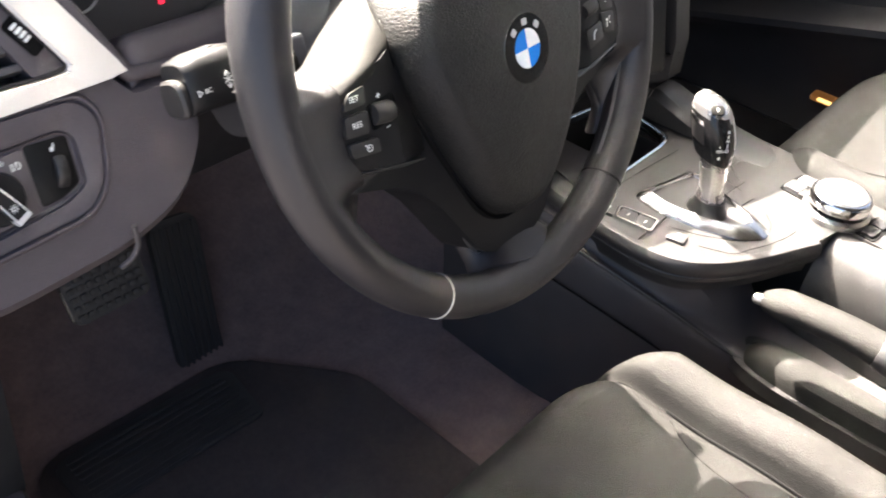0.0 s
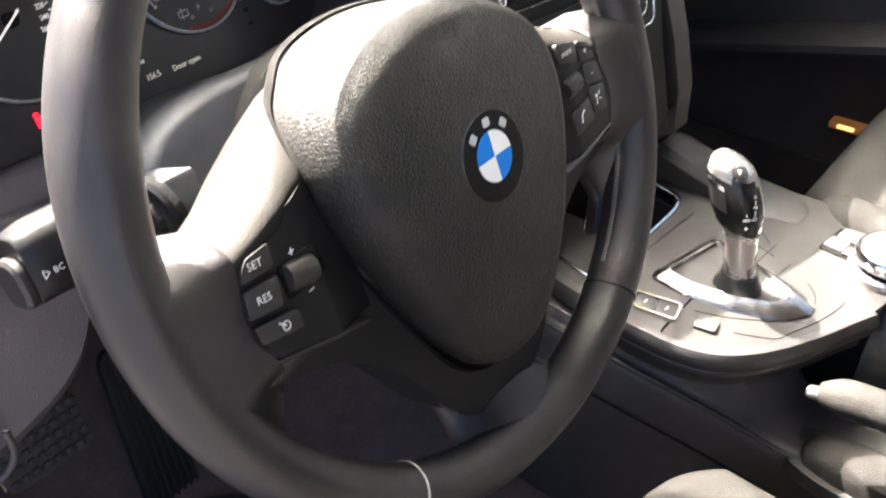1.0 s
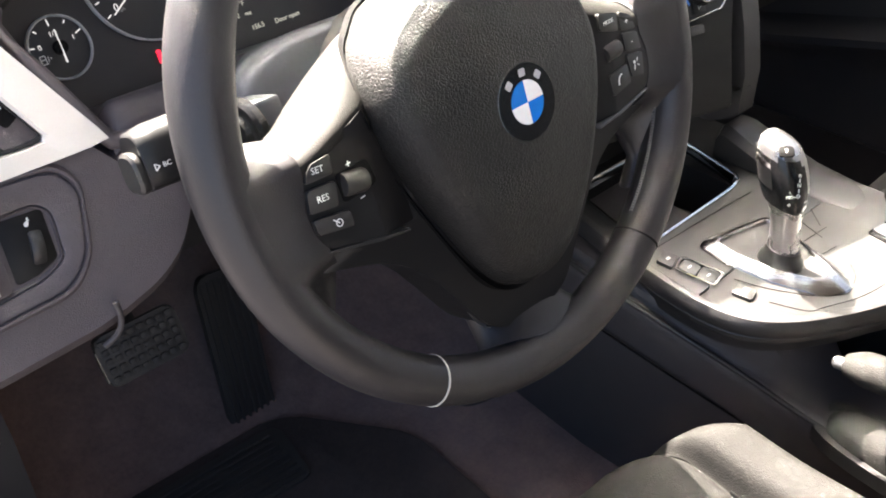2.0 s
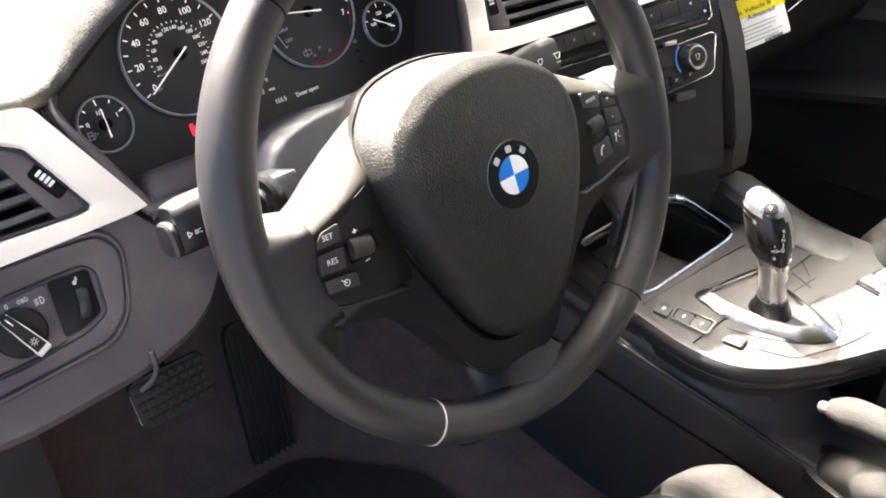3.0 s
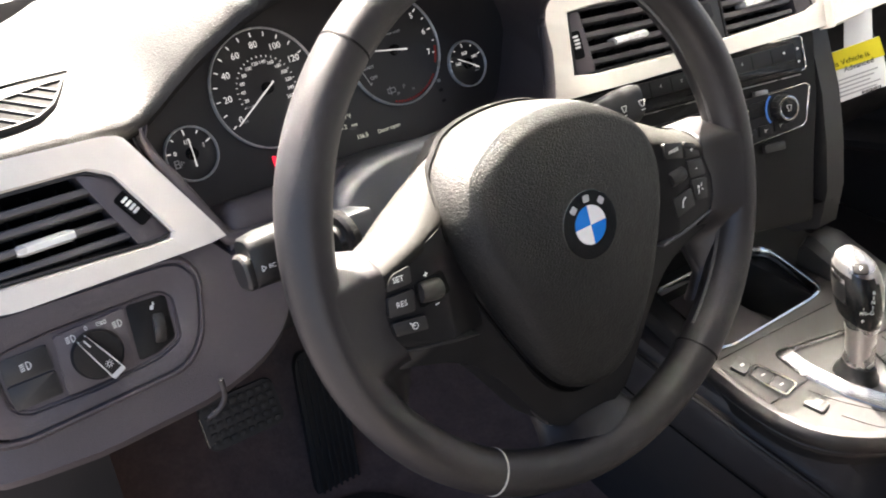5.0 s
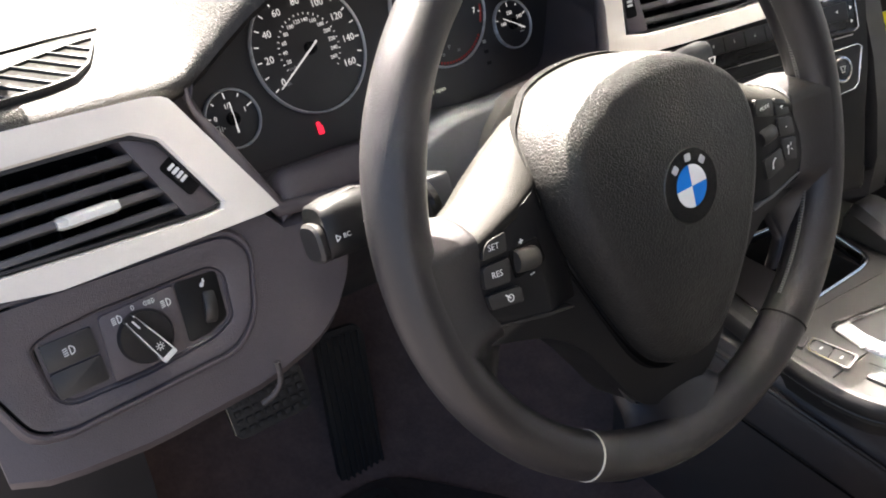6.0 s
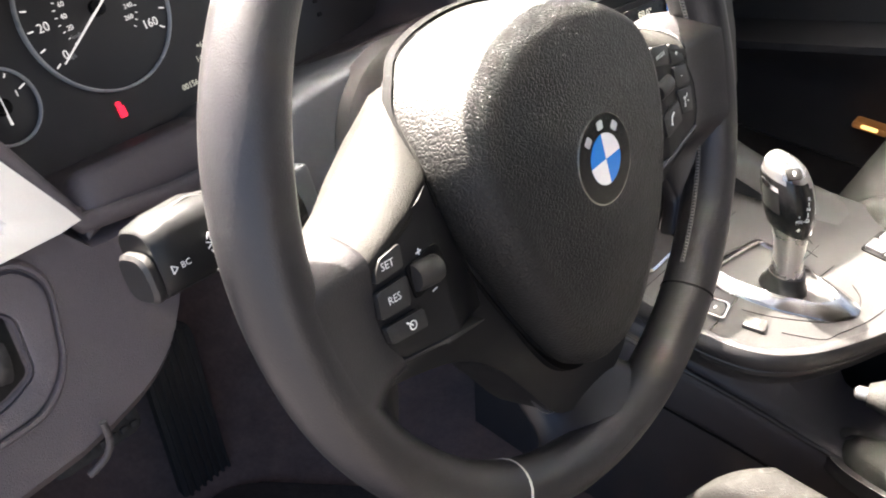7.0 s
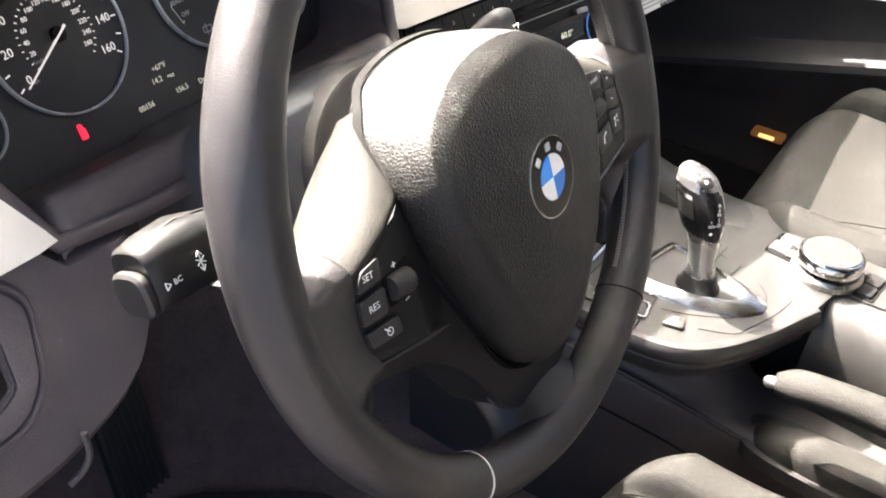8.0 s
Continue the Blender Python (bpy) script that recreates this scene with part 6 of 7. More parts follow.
# ---------- radio and climate panel ----------
radio = thing("car_radio", STACK, "black gloss radio unit with preset keys and a disc slot", "car radio")
rp = [on(STACK, x, z) for x, z in ((0.205, 0.5450), (0.470, 0.5555), (0.4765, 0.5585), (0.4775, 0.5860), (0.4720, 0.5885), (0.205, 0.5735))]
part("unit", prism(rounded(rp, 0.003), -0.003, 0.0030, 0.0012), GLOSS, radio, "gloss black front")
part("key_strip", prism([on(STACK, x, z) for x, z in ((0.215, 0.5560), (0.4655, 0.5670), (0.4660, 0.5830), (0.215, 0.5700))], 0.002, 0.0044, 0.001), BUTTON, radio, "black preset key strip")
for k in range(10):
    x = 0.232 + 0.0240 * k
    z = 0.5625 + (x - 0.215) * 0.048
    if k < 9:
        part("key_gap", prism([on(STACK, x + 0.0118, z - 0.0065), on(STACK, x + 0.0126, z - 0.0065), on(STACK, x + 0.0126, z + 0.0070), on(STACK, x + 0.0118, z + 0.0070)], 0.004, 0.0046), GROOVE, radio)
    if k < 8:
        part("lettering", words(str(k + 1), 0.0042, *on(STACK, x, z + 0.0008), 0.0044), GREYPRINT, radio)
for x, z, q in ((0.4515, 0.5752, -1), (0.4695, 0.5770, 1), (0.4685, 0.5650, 1)):
    cx, cy = on(STACK, x, z)
    part("symbol", prism([(cx - q * 0.0014, cy - 0.0016), (cx + q * 0.0016, cy), (cx - q * 0.0014, cy + 0.0016)][::q], 0.0043, 0.0047), WHITE, radio, "white arrow")
part("disc_slot", prism([on(STACK, x, z) for x, z in ((0.330, 0.5540), (0.460, 0.5585), (0.460, 0.5597), (0.330, 0.5552))], 0.0028, 0.0034), GROOVE, radio)
part("chrome_edge", tube([(*on(STACK, 0.4380, 0.5868), 0.0034), (*on(STACK, 0.4730, 0.5885), 0.0034), (*on(STACK, 0.4772, 0.5865), 0.0034), (*on(STACK, 0.4762, 0.5588), 0.0034), (*on(STACK, 0.4700, 0.5556), 0.0034)], 0.0008, 6), CHROME, radio, "thin chrome corner edge")
part("chrome_edge", tube([(*on(STACK, 0.205, 0.5425), 0.0010), (*on(STACK, 0.33, 0.5475), 0.0010), (*on(STACK, 0.470, 0.5525), 0.0010)], 0.0007, 6), SILVER, radio)

clim = thing("climate_panel", STACK, "black climate control panel with a silver-ringed rotary knob", "climate control")
cp = [on(STACK, x, z) for x, z in ((0.275, 0.4930), (0.378, 0.4955), (0.4590, 0.5045), (0.4640, 0.5090), (0.4755, 0.5405), (0.4700, 0.5435), (0.275, 0.5330))]
part("panel", prism(rounded(cp, 0.003), -0.003, 0.0035, 0.0012), BUTTON, clim, "black panel")
part("chrome_edge", tube([(*on(STACK, 0.4230, 0.5400), 0.0036), (*on(STACK, 0.4705, 0.5437), 0.0036), (*on(STACK, 0.4757, 0.5405), 0.0036), (*on(STACK, 0.4640, 0.5085), 0.0036), (*on(STACK, 0.4580, 0.5040), 0.0036), (*on(STACK, 0.3780, 0.4950), 0.0036)], 0.0009, 6), CHROME, clim, "thin chrome edge")
part("display", prism(rounded([on(STACK, x, z) for x, z in ((0.345, 0.5165), (0.4175, 0.5215), (0.4195, 0.5360), (0.345, 0.5315))], 0.001), 0.003, 0.0038), GLOSS, clim, "dark display window")
part("lettering", words("60.0\u00b0", 0.0085, *on(STACK, 0.3885, 0.5265), 0.0038), SCREEN, clim, "pale lit temperature figures")


def climate_knob(x, z):
    cx, cy = on(STACK, x, z)
    at = Matrix.Translation((cx, cy, 0))
    k = part("knob", moved(lathe([(0.0, 0.003), (0.0145, 0.003), (0.0150, 0.005), (0.0138, 0.0135), (0.0128, 0.0145), (0.0, 0.0145)], 48), at), BUTTON, clim, "ribbed black rotary knob")
    part("knob_ring", moved(lathe([(0.0103, 0.0140), (0.0103, 0.0152), (0.0113, 0.0155), (0.0126, 0.0150), (0.0128, 0.0138)], 48, True), at), CHROME, k, "silver knob ring")
    part("knob_cap", moved(lathe([(0.0, 0.0143), (0.0102, 0.0143), (0.0098, 0.0150), (0.0, 0.0152)], 32), at), GLOSS, k, "black knob cap")
    part("symbol", moved(strokes([((-0.003, 0.003), (0.003, 0.003)), ((-0.003, 0.003), (-0.0015, -0.001)), ((0.003, 0.003), (0.0015, -0.001)), ((-0.002, -0.0025), (0.002, -0.0025))], 0.0006, 0.0152), at), GREYPRINT, k)
    for q in range(30):
        a = 2 * math.pi * q / 30
        if q % 2 == 0:
            part("rib", moved(tube([(0.0149 * math.cos(a), 0.0149 * math.sin(a), 0.006), (0.0139 * math.cos(a), 0.0139 * math.sin(a), 0.0130)], 0.0006, 4), at), BUTTON, k)
    arc = [((cx + 0.0195 * math.cos(radians(g)), cy + 0.0195 * math.sin(radians(g))), (cx + 0.0195 * math.cos(radians(g + 8)), cy + 0.0195 * math.sin(radians(g + 8)))) for g in range(130, 215, 8)]
    part("cold_arc", strokes(arc, 0.0022, 0.0036), BLUEPRINT, clim, "blue cold arc")


climate_knob(0.4365, 0.5245)
for x, z in ((0.3930, 0.5055), (0.4120, 0.5075), (0.3740, 0.5035), (0.4310, 0.5095)):
    cx, cy = on(STACK, x, z)
    b_ = part("key", prism(rounded(rect(cx, cy, 0.0165, 0.0105), 0.0012), 0.003, 0.0050, 0.0008), BUTTON, clim, "small black climate key")
    part("symbol", strokes([((cx - 0.002, cy - 0.001), (cx + 0.002, cy + 0.001)), ((cx - 0.002, cy + 0.0015), (cx - 0.0008, cy - 0.0022))], 0.0006, 0.0050), GREYPRINT, b_)
cx, cy = on(STACK, 0.4150, 0.5430)
part("slider_key", prism(rounded(rect(cx, cy, 0.016, 0.0045), 0.001), 0.001, 0.0058, 0.0008), SILVER, clim, "small silver key above the panel")
cx, cy = on(STACK, 0.4200, 0.4900)
part("socket", prism(rounded(rect(cx, cy, 0.026, 0.009), 0.002), -0.002, 0.004, 0.001), BLACK, clim, "black socket cover below the panel")

# ---------- gear selector ----------
gear = thing("gear_selector", Matrix.Translation((0.37, -0.045, 0.322)), "satin silver electronic gear lever with a black display face", "gear lever")
G0 = Matrix.Translation((-0.37, 0.045, -0.322))
plate = [(0.330, 0.023), (0.345, 0.026), (0.424, 0.006), (0.419, -0.020), (0.397, -0.088), (0.384, -0.112), (0.368, -0.114), (0.346, -0.098), (0.330, -0.055), (0.3245, -0.010)]
inner = [(0.344, 0.012), (0.411, -0.003), (0.398, -0.050), (0.383, -0.084), (0.372, -0.090), (0.356, -0.080), (0.344, -0.048), (0.340, -0.010)]
so, si = polar(rounded(plate, 0.006), (0.372, -0.04), 96), polar(rounded(inner, 0.005), (0.372, -0.04), 96)


def between(k, z):
    return [(o[0] + (i[0] - o[0]) * k, o[1] + (i[1] - o[1]) * k, z) for o, i in zip(so, si)]


part("surround", moved(loft([between(0, 0.319), between(0.0, 0.3232), between(0.10, 0.3250), between(0.70, 0.3300), between(0.88, 0.3304), between(1.0, 0.3285), between(1.0, 0.320)], True, False), G0), SATIN, gear, "satin chrome gear lever surround")
part("gate", moved(prism([(0.372 + (x - 0.372) * 1.03, -0.04 + (y + 0.04) * 1.03) for x, y in si], 0.316, 0.3252), G0), KEYGREY, gear, "dark grey gate plate")
part("gaiter", moved(lathe([(0.0195, 0.324), (0.0185, 0.330), (0.0155, 0.335), (0.0145, 0.342)], 32), G0 @ Matrix.Translation((0.364, -0.046, 0)) @ Matrix.Diagonal((0.95, 1.15, 1, 1))), BUTTON, gear, "black rubber collar")
neck = []
for z, y, hw, hd in ((0.335, -0.046, 0.0125, 0.0150), (0.350, -0.0445, 0.0116, 0.0140), (0.368, -0.0415, 0.0118, 0.0140), (0.384, -0.0380, 0.0138, 0.0160), (0.397, -0.0345, 0.0160, 0.0185)):
    neck.append([(0.364 + hw * math.copysign(abs(math.cos(a)) ** 0.8, math.cos(a)), y + hd * math.copysign(abs(math.sin(a)) ** 0.8, math.sin(a)), z + 0.22 * hd * math.sin(a)) for a in (2 * math.pi * k / 28 for k in range(28))])
part("neck", moved(loft(neck), G0), SILVER, gear, "satin silver neck")
HEAD = [(0.392, -0.0360, 0.0165, 0.0185), (0.400, -0.0340, 0.0184, 0.0208), (0.412, -0.0305, 0.0196, 0.0226), (0.425, -0.0265, 0.0196, 0.0230), (0.437, -0.0225, 0.0186, 0.0216), (0.445, -0.0198, 0.0162, 0.0182), (0.4495, -0.0182, 0.0120, 0.0134), (0.4515, -0.0175, 0.0040, 0.0045)]


def head_at(z, deg, grow=1.0):
    """A point of the lever head's skin at a height and a bearing."""
    y, hw, hd = (table([(h[0], h[k]) for h in HEAD], z) for k in (1, 2, 3))
    c, q = math.cos(radians(deg)), math.sin(radians(deg))
    return (0.362 + grow * hw * math.copysign(abs(c) ** 0.72, c), y + grow * hd * math.copysign(abs(q) ** 0.78, q), z + 0.30 * hd * q)


def head_patch(zs, a0, a1, grow, thick=0.0012):
    bm = loft([[head_at(z, a0 + (a1 - a0) * k / 16, grow) for k in range(17)] for z in zs], False, False)
    bmesh.ops.recalc_face_normals(bm, faces=bm.faces)
    bmesh.ops.solidify(bm, geom=bm.faces[:], thickness=-thick)
    return bm


part("knob", moved(loft([[head_at(h[0], 360 * k / 36) for k in range(36)] for h in HEAD]), G0), SILVER, gear, "satin silver lever head")
part("side_cover", moved(head_patch((0.3935, 0.400, 0.408, 0.416, 0.424, 0.432, 0.438), 118, 272, 1.015), G0), GLOSS, gear, "dark grey side of the lever head")
scr = part("display_face", moved(head_patch((0.3970, 0.404, 0.412, 0.420, 0.428, 0.436, 0.4430), 194, 266, 1.045), G0), GLOSS, gear, "black gloss display face")
p0 = Vector(head_at(0.4190, 234, 1.10))
fm = facing(p0, (-0.62, -0.80, 0.33))
for tx, sz, x, y in (("R", 0.0046, 0.0030, 0.0150), ("N", 0.0046, 0.0030, 0.0060), ("D", 0.0050, 0.0030, -0.0040), ("M/S", 0.0042, -0.0050, -0.0045)):
    part("lettering", moved(words(tx, sz, x, y, 0.0002), G0 @ fm), WHITE, scr, "white gear letter")
part("shift_lines", moved(strokes([((0.003, 0.0123), (0.003, 0.0088)), ((0.003, 0.0032), (0.003, -0.0010)), ((-0.0016, -0.0045), (0.0006, -0.0045)), ((-0.005, -0.001), (-0.005, 0.001)), ((-0.0065, -0.0115), (-0.0035, -0.0115)), ((-0.005, -0.0130), (-0.005, -0.0100))], 0.0006, 0.0002), G0 @ fm), WHITE, scr, "white shift pattern")
part("unlock_button", moved(head_patch((0.410, 0.416, 0.424, 0.431), 142, 180, 1.085, 0.003), G0), BLACK, gear, "black unlock button")
part("unlock_edge", moved(head_patch((0.4295, 0.4315, 0.4335), 142, 180, 1.10, 0.003), G0), CHROME, gear, "bright upper edge of the button")
pm = facing(head_at(0.4475, 228, 1.0), (-0.36, -0.45, 1.0))
pb = part("park_button", moved(prism(rounded(rect(0.0, 0.0015, 0.0135, 0.0100), 0.0022), -0.004, 0.0012, 0.0008), G0 @ pm), FASCIA, gear, "grey park button")
part("lettering", moved(words("P", 0.0058, 0, 0.0015, 0.0013), G0 @ pm), WHITE, pb)

# ---------- console keys ----------
keys = thing("console_key_strip", Matrix.Translation((0.29, 0.0, 0.322)), "strip of dark console keys with silver surrounds", "switch panel")
K0 = Matrix.Translation((-0.29, 0.0, 0.0))


def console_key(pts, name, label, mat=KEYGREY, z0=-0.002, z1=0.0035):
    return part(name, moved(prism(rounded(pts, 0.0025), z0, z1, 0.001), K0), mat, keys, label)


console_key([(0.2785, 0.036), (0.2985, 0.042), (0.3000, 0.026), (0.2805, 0.019)], "key", "dark grey key")
part("key_frame", moved(ring_plate(rounded([(0.2800, 0.0165), (0.3015, 0.0235), (0.3100, -0.0205), (0.2850, -0.0255)], 0.005), rounded([(0.2825, 0.0145), (0.3000, 0.0205), (0.3075, -0.0185), (0.2870, -0.0230)], 0.004), -0.001, 0.0042, 72, 0.001), K0), CHROME, keys, "satin silver key frame")
console_key([(0.2835, 0.0135), (0.3000, 0.0190), (0.3030, 0.0010), (0.2850, -0.0035)], "key", "dark grey sport key")
console_key([(0.2852, -0.0045), (0.3032, 0.0000), (0.3068, -0.0175), (0.2872, -0.0220)], "key", "dark grey comfort key")
console_key([(0.2895, -0.0400), (0.3055, -0.0365), (0.3095, -0.0550), (0.2930, -0.0590)], "key", "dark grey parking aid key")
for x, y, w, h in ((0.3000, -0.0480, 0.0080, 0.0045), (0.2895, 0.030, 0.005, 0.003), (0.2935, 0.0080, 0.005, 0.0018), (0.2960, -0.0115, 0.005, 0.0018)):
    part("symbol", moved(prism(rounded(rect(x, y, w, h), 0.0006), 0.0034, 0.0038), K0), GREYPRINT, keys, "pale symbol")
TOP_LINES = (
    [(0.312, -0.030), (0.320, -0.054), (0.334, -0.079), (0.342, -0.091), (0.355, -0.100), (0.378, -0.110), (0.398, -0.106), (0.412, -0.094)],
    [(0.306, -0.070), (0.320, -0.100), (0.338, -0.109), (0.366, -0.121), (0.392, -0.128), (0.408, -0.130)],
    [(0.281, 0.051), (0.307, 0.050), (0.384, 0.046), (0.454, 0.041)],
    # The short crossing lines below draw a tiled shadow beside the lever.
    [(0.403, -0.043), (0.453, -0.047)], [(0.401, -0.066), (0.430, -0.070)],
    [(0.443, -0.025), (0.433, -0.053)], [(0.471, -0.020), (0.451, -0.041)])
for path_j in TOP_LINES:
    pts_j = [(x, y, 0.0002) for x, y in path_j]
    part("joint", moved(tube(spline(pts_j, 5) if len(pts_j) > 2 else pts_j, 0.0004, 5), K0), GROOVE, keys, "fine joint and shadow line in the console top")


# ---------- rotary controller ----------
ctl = thing("rotary_controller", Matrix.Translation((0.474, -0.145, 0.322)), "silver-rimmed rotary controller with a dark grey top", "controller")
part("controller_base", lathe([(0.0, 0.0), (0.036, 0.0), (0.036, 0.006), (0.033, 0.0095), (0.0, 0.0095)], 56), SILVER, ctl, "satin silver base ring")
part("controller_neck", lathe([(0.0, 0.009), (0.0275, 0.009), (0.0275, 0.014), (0.0, 0.014)], 40), GROOVE, ctl)
part("controller_knob", lathe([(0.0, 0.0125), (0.0310, 0.0125), (0.0330, 0.0145), (0.0325, 0.0235), (0.0305, 0.0265), (0.0285, 0.0272), (0.0, 0.0272)], 56), CHROME, ctl, "polished silver knob rim")
part("controller_top", lathe([(0.0, 0.0270), (0.0280, 0.0270), (0.0270, 0.0282), (0.0, 0.0286)], 48), BLACK, ctl, "dark grey knob top")
for g in (40, 130, 220, 310):
    part("dot", lathe([(0.0, 0.0282), (0.0014, 0.0282), (0.0012, 0.0290), (0.0, 0.0291)], 12), WHITE, ctl, at=Matrix.Translation((0.0205 * math.cos(radians(g)), 0.0205 * math.sin(radians(g)), 0)))
for k, (cx, cy, w, h, rot) in enumerate(((0.012, 0.052, 0.020, 0.018, -8), (0.031, 0.046, 0.017, 0.018, -8), (0.006, 0.036, 0.017, 0.013, -8), (0.026, 0.031, 0.016, 0.012, -8))):
    part("menu_key", moved(prism(rounded(rect(0, 0, w, h), 0.002), -0.001, 0.0042 + 0.0006 * (k % 2), 0.0012), Matrix.Translation((cx, cy, 0)) @ Matrix.Rotation(radians(rot), 4, "Z")), SILVER if k < 2 else CONSOLE, ctl, "small grey menu key")
# Shade round the menu keys, put in as a thin black plate.
part("menu_key_well", moved(prism(rounded(rect(0, 0, 0.046, 0.042), 0.004), -0.004, 0.0012), Matrix.Translation((0.019, 0.041, 0)) @ Matrix.Rotation(radians(-8), 4, "Z")), GROOVE, ctl, "black plate for the shade between the keys")
for k in range(2):
    part("menu_key", moved(prism(rounded(rect(0, 0, 0.020, 0.014), 0.002), -0.001, 0.0042, 0.0012), Matrix.Translation((-0.008 + 0.022 * k, -0.043 - 0.003 * k, 0)) @ Matrix.Rotation(radians(-8), 4, "Z")), BUTTON, ctl, "small black menu key")
# The same black plate of shade under the rear menu keys.
part("menu_key_well", moved(prism(rounded(rect(0, 0, 0.048, 0.022), 0.004), -0.004, 0.0012), Matrix.Translation((0.003, -0.044, 0)) @ Matrix.Rotation(radians(-8), 4, "Z")), GROOVE, ctl)

# ---------- parking brake ----------
hbk = thing("parking_brake", Matrix.Translation((0.305, -0.25, 0.265)), "black leather parking brake lever with a pale release button", "parking brake")
H0 = Matrix.Translation((-0.305, 0.25, -0.265))
lev = spline([(0.302, -0.152, 0.304), (0.303, -0.168, 0.309), (0.305, -0.200, 0.312), (0.307, -0.240, 0.313), (0.309, -0.300, 0.308), (0.312, -0.36, 0.292), (0.320, -0.42, 0.245), (0.326, -0.46, 0.205)], 5)
rad = [0.0110 + 0.0065 * smooth01(i / 6) + 0.002 * smooth01((i - 12) / 10) for i in range(len(lev))]
part("lever", moved(tube(lev, rad, 24, flat=0.85), H0), SEAT, hbk, "leather-covered brake lever")
part("release_button", moved(tube([(0.301, -0.141, 0.3012), (0.301, -0.143, 0.3018), (0.3015, -0.150, 0.3035), (0.302, -0.160, 0.306)], [0.0035, 0.0058, 0.0062, 0.0062], 20), H0), SILVER, hbk, "pale release button")
part("lever_lip", moved(tube([(0.3015, -0.1515, 0.296), (0.302, -0.156, 0.2975), (0.303, -0.175, 0.3000)], [0.003, 0.005, 0.006], 14), H0), SEAT, hbk)
part("stitching", moved(tube([(p.x - 0.0155, p.y, p.z - 0.004) for p in lev[6:]], 0.0007, 5), H0), THREAD, hbk, "pale seam along the lever")
gt = []
for z, sx_, sy_, cy in ((0.200, 0.031, 0.106, -0.250), (0.211, 0.0300, 0.104, -0.249), (0.221, 0.0270, 0.099, -0.250), (0.229, 0.021, 0.090, -0.254), (0.233, 0.012, 0.076, -0.258), (0.235, 0.004, 0.062, -0.262)):
    gt.append([(0.330 - 0.012 * smooth01((z - 0.210) / 0.04) + sx_ * math.copysign(abs(math.cos(a)) ** 0.7, math.cos(a)) * (1 + 0.02 * math.sin(7 * a)), cy + sy_ * math.copysign(abs(math.sin(a)) ** 0.7, math.sin(a)), z) for a in (2 * math.pi * k / 40 for k in range(40))])
part("sleeve", moved(tube([(0.308, -0.262, 0.3125), (0.3085, -0.268, 0.312), (0.310, -0.300, 0.308), (0.311, -0.306, 0.3065)], [0.0195, 0.0215, 0.0215, 0.0195], 24, flat=0.88), H0), BLACK, hbk, "black sleeve at the end of the grip")
part("gaiter", moved(loft(gt), H0), SEAT, hbk, "folded leather gaiter")
part("gaiter_frame", moved(ring_plate([(0.331 + 0.037 * math.copysign(abs(math.cos(a)) ** 0.6, math.cos(a)), -0.250 + 0.117 * math.copysign(abs(math.sin(a)) ** 0.6, math.sin(a))) for a in (2 * math.pi * k / 40 for k in range(40))], [(0.331 + 0.0300 * math.copysign(abs(math.cos(a)) ** 0.6, math.cos(a)), -0.250 + 0.106 * math.copysign(abs(math.sin(a)) ** 0.6, math.sin(a))) for a in (2 * math.pi * k / 40 for k in range(40))], 0.196, 0.2120, 80, 0.003), H0), BLACK, hbk, "dark plastic gaiter frame")

# ---------- pedals and mat ----------
gas = thing("accelerator_pedal", Matrix.Translation((0.03, 0.44, 0.02)), "tall ribbed black accelerator pedal", "pedal")
gp = facing((0.026, 0.450, 0.09), (0.02, -1, 0.42)) @ Matrix.Rotation(radians(-7), 4, "Z")
gl = Matrix.Translation((-0.03, -0.44, -0.02))
part("pad", moved(prism(rounded([(-0.033, -0.100), (0.030, -0.100), (0.037, 0.085), (0.030, 0.100), (-0.023, 0.100), (-0.031, 0.085)], 0.008), -0.012, 0.0, 0.003), gl @ gp), RUBBER, gas, "black rubber pad")
for k in range(7):
    x = -0.0245 + 0.0088 * k
    part("rib", moved(loft([[(x - 0.0022, y, -0.001), (x - 0.0015, y, 0.0035), (x + 0.0015, y, 0.0035), (x + 0.0022, y, -0.001)] for y in (-0.094, 0.0, 0.092)]), gl @ gp), RUBBER, gas)
part("hinge", moved(box(-0.028, 0.026, -0.125, -0.098, -0.03, 0.004, 0.004), gl @ gp), BLACK, gas, "black floor hinge")
brk = thing("brake_pedal", Matrix.Translation((-0.105, 0.39, 0.2)), "black rubber brake pedal with a studded face", "pedal")
bp = facing((-0.105, 0.385, 0.222), (0.0, -1, 0.55))
bl = Matrix.Translation((0.105, -0.39, -0.2))
part("pad", moved(prism(rounded(rect(0, 0, 0.090, 0.056), 0.010), -0.010, 0.0, 0.003), bl @ bp), RUBBER, brk, "black rubber pad")
part("metal_edge", moved(tube([(-0.0455, -0.020, -0.002), (-0.0455, 0.014, -0.002)], 0.0016, 6), bl @ bp), SILVER, brk, "bare metal edge")
for r_ in range(5):
    for c_ in range(8):
        part("stud", moved(prism(rounded(rect(-0.0370 + 0.0105 * c_, -0.0200 + 0.0100 * r_, 0.0072, 0.0062), 0.0015), -0.0005, 0.0026, 0.0008), bl @ bp), RUBBER, brk)
part("arm", moved(tube([(0, 0.0, -0.012), (0.005, 0.06, -0.05), (0.008, 0.16, -0.10)], 0.009, 10), bl @ bp), BLACK, brk, "black steel arm")
mt = thing("floor_mat", Matrix.Translation((-0.05, 0.1, 0.0)), "black pile floor mat in the driver's footwell", "floor mat")
mo = rounded([(-0.195, -0.48), (0.19, -0.48), (0.19, 0.15), (0.085, 0.29), (-0.17, 0.30), (-0.195, 0.25)], 0.03)
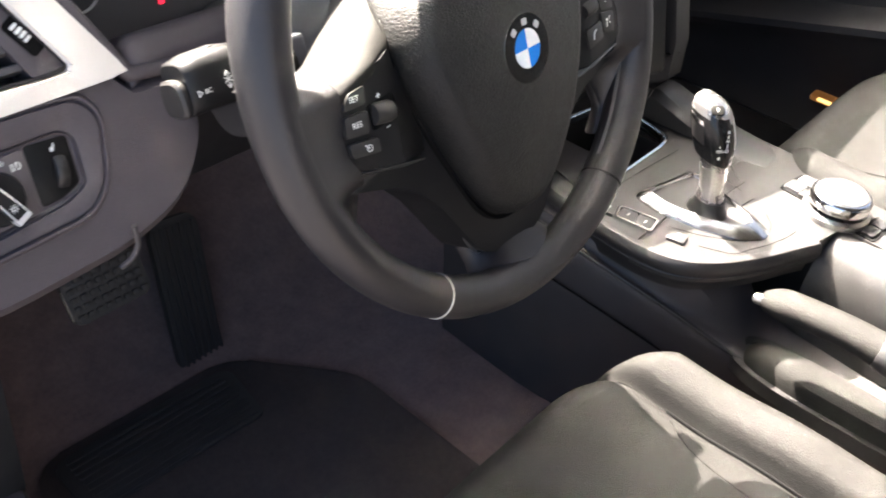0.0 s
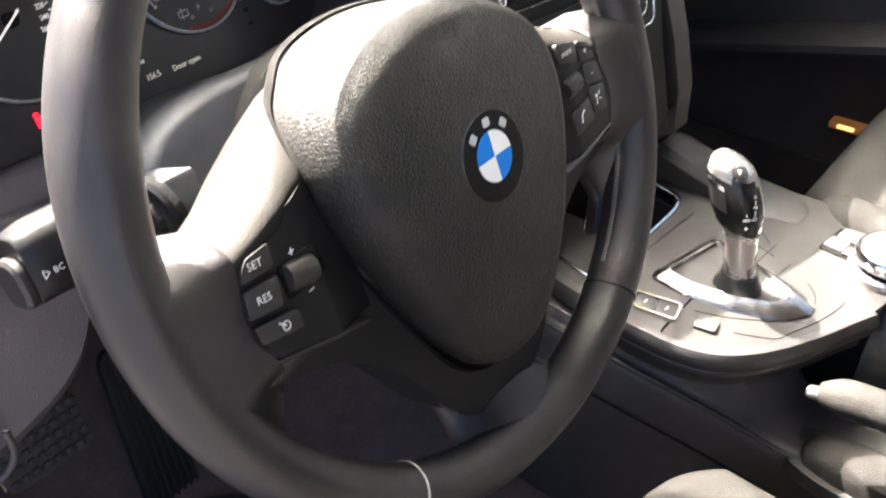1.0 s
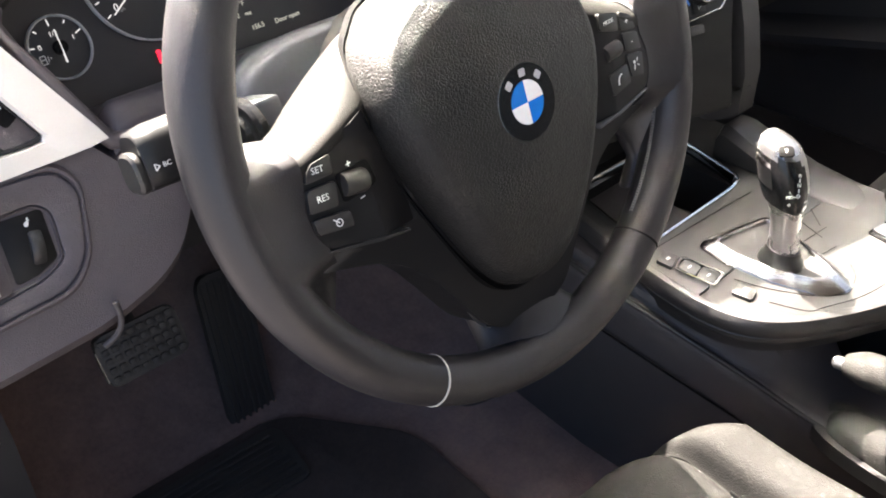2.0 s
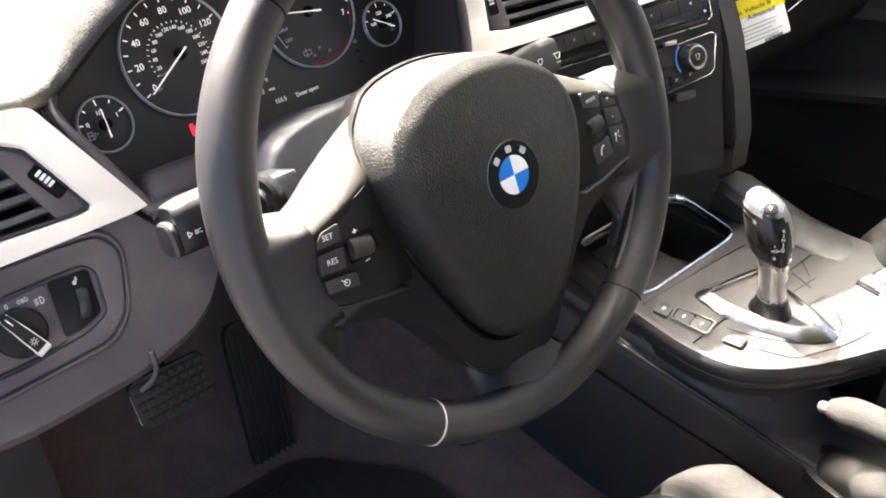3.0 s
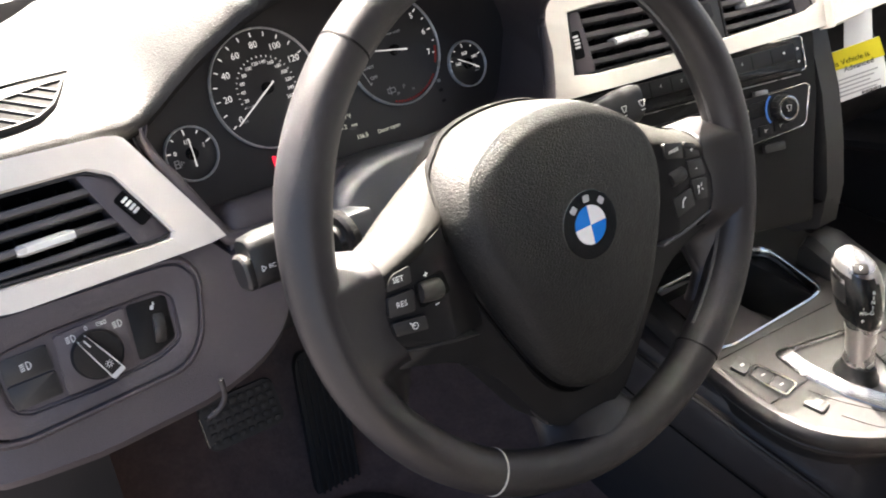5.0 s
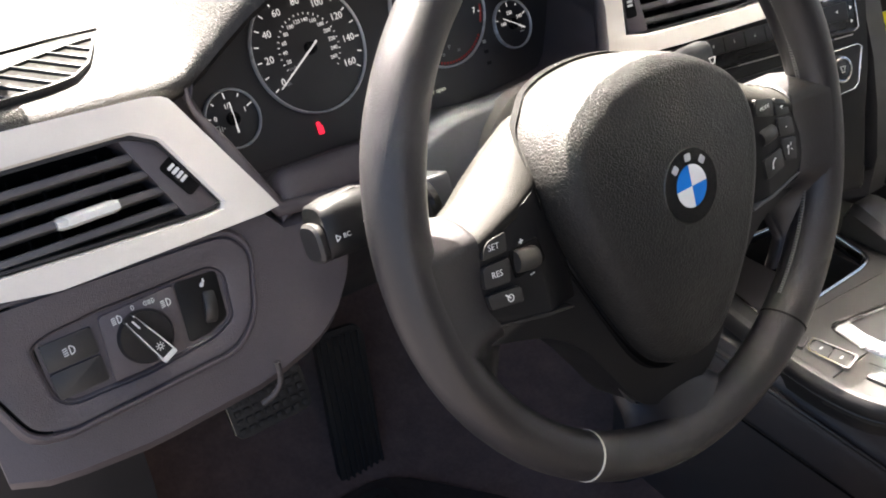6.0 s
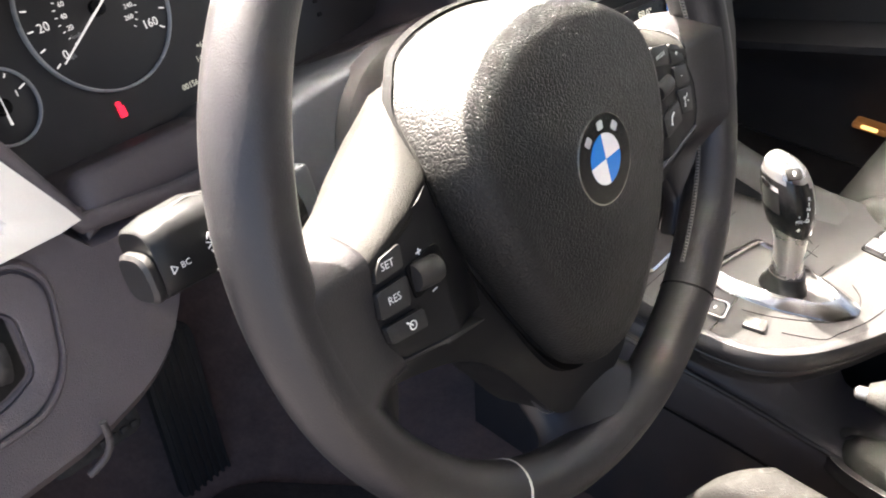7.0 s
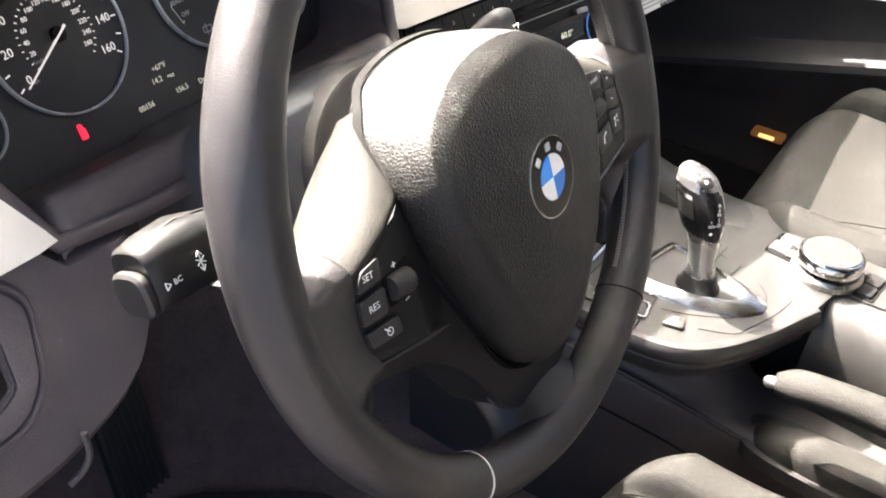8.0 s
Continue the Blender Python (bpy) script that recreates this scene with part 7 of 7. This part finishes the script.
part("mat_body", prism(mo, 0.001, 0.010, 0.004), MAT, mt)
hp = rounded([(-0.165, 0.195), (0.060, 0.180), (0.072, 0.265), (0.060, 0.275), (-0.150, 0.285), (-0.165, 0.275)], 0.012)
part("heel_pad", prism(hp, 0.008, 0.0135, 0.002), RUBBER, mt, "ribbed black heel pad")
for k in range(9):
    part("heel_rib", prism(rounded([(-0.150, 0.196 + 0.0095 * k), (0.055, 0.186 + 0.0095 * k), (0.055, 0.190 + 0.0095 * k), (-0.150, 0.200 + 0.0095 * k)], 0.001), 0.0130, 0.0158, 0.0008), RUBBER, mt)

# ---------- side defroster grille on the dash top ----------
df = thing("defroster_grille", Matrix.Translation((-0.245, 0.268, 0.6655)), "black defroster grille with slanting pale bars on the dash end", "air vent")
out = [(-0.085, -0.012), (-0.034, 0.012), (-0.009, 0.023), (0.017, 0.032), (0.033, 0.036), (0.025, 0.015), (0.014, -0.010), (0.0, -0.026), (-0.016, -0.031), (-0.045, -0.034), (-0.085, -0.037)]


def inside(px, py, poly):
    hit = False
    for (x0, y0), (x1, y1) in zip(poly, poly[1:] + poly[:1]):
        if (y0 > py) != (y1 > py) and px < (x1 - x0) * (py - y0) / (y1 - y0) + x0:
            hit = not hit
    return hit


oc = rounded(out, 0.003)
part("grille_well", prism(oc, -0.006, 0.0026), GROOVE, df, "dark duct")
part("grille_frame", ring_plate([(-0.02 + (x + 0.02) * 1.05, y * 1.09) for x, y in oc], oc, -0.006, 0.0046, 96, 0.0012), SOFT_DASH, df, "moulded rim")
part("grille_joint", tube([(-0.080, 0.0400, 0.0030), (-0.026, 0.0480, 0.0036), (0.006, 0.051, 0.004), (0.041, 0.0505, 0.0042)], 0.0011, 6), GROOVE, df, "dark joint along the grille")
for k in range(-4, 4):
    ox, oy = -0.012 + 0.0112 * k, -0.003 + 0.0075 * k
    ts = [t for t in (0.0005 * q for q in range(-120, 121)) if inside(ox + 0.55 * t, oy - 0.83 * t, out)]
    if len(ts) > 6:
        a0, a1 = ts[0], ts[-1]
        part("grille_bar", moved(prism(rect((a0 + a1) / 2, 0, a1 - a0, 0.0017), 0.0015, 0.0048, 0.0005), Matrix.Translation((ox, oy, 0)) @ Matrix.Rotation(math.atan2(-0.83, 0.55), 4, "Z")), CONSOLE, df, "pale grille bar")

# ---------- hanging information tag ----------
tag = thing("hang_tag", facing((0.530, 0.131, 0.5085), (-0.6, -0.75, 0.25)), "white card tag with a yellow head hung below the decor strip", "paper tag")
TR = Matrix.Translation((0.0135, 0.0310, 0)) @ Matrix.Rotation(radians(19.8), 4, "Z") @ Matrix.Scale(1.22, 4)
part("card", prism(rounded([(-0.0126, -0.0080), (0.0567, 0.0187), (0.0389, 0.0702), (-0.0302, 0.0457)], 0.003), -0.0004, 0.0004), PAPER, tag, "white card")
part("head", prism([(-0.0245, 0.0270), (0.0472, 0.0500), (0.0386, 0.0700), (-0.0298, 0.0456)], 0.0005, 0.0009), YELLOW, tag, "yellow printed head")
part("strap", prism([(0.0042, 0.0540), (0.0331, 0.0640), (0.0276, 0.1000), (0.0003, 0.0900)], -0.0014, -0.0006), PAPER, tag, "white hanging strip")
for tx, x, y in (("This Vehicle is", 0.0, 0.0118), ("Advanced", 0.008, 0.0050)):
    part("lettering", moved(words(tx, 0.0066, x, y, 0.0010), TR), GROOVE, tag, "dark printed words")
bars = [((-0.020 + 0.003 * (k % 2), -0.0030 - 0.0036 * k), (0.023 - 0.004 * (k % 3), -0.0030 - 0.0036 * k)) for k in range(5)]
part("print", moved(strokes(bars, 0.0012, 0.0005), TR), GREYPRINT, tag, "small grey print")
part("bar_mark", moved(joined(*[prism(rect(0.006 + 0.0013 * k, -0.0210, 0.0006 + 0.0004 * (k % 3 == 0), 0.0042), 0.0005, 0.0008) for k in range(13)]), TR), GROOVE, tag, "black bar mark")
part("tie", tube([(0.052, 0.040, -0.001), (0.062, 0.047, -0.004), (0.080, 0.060, -0.008)], 0.0006, 5), THREAD, tag, "thin plastic tie")
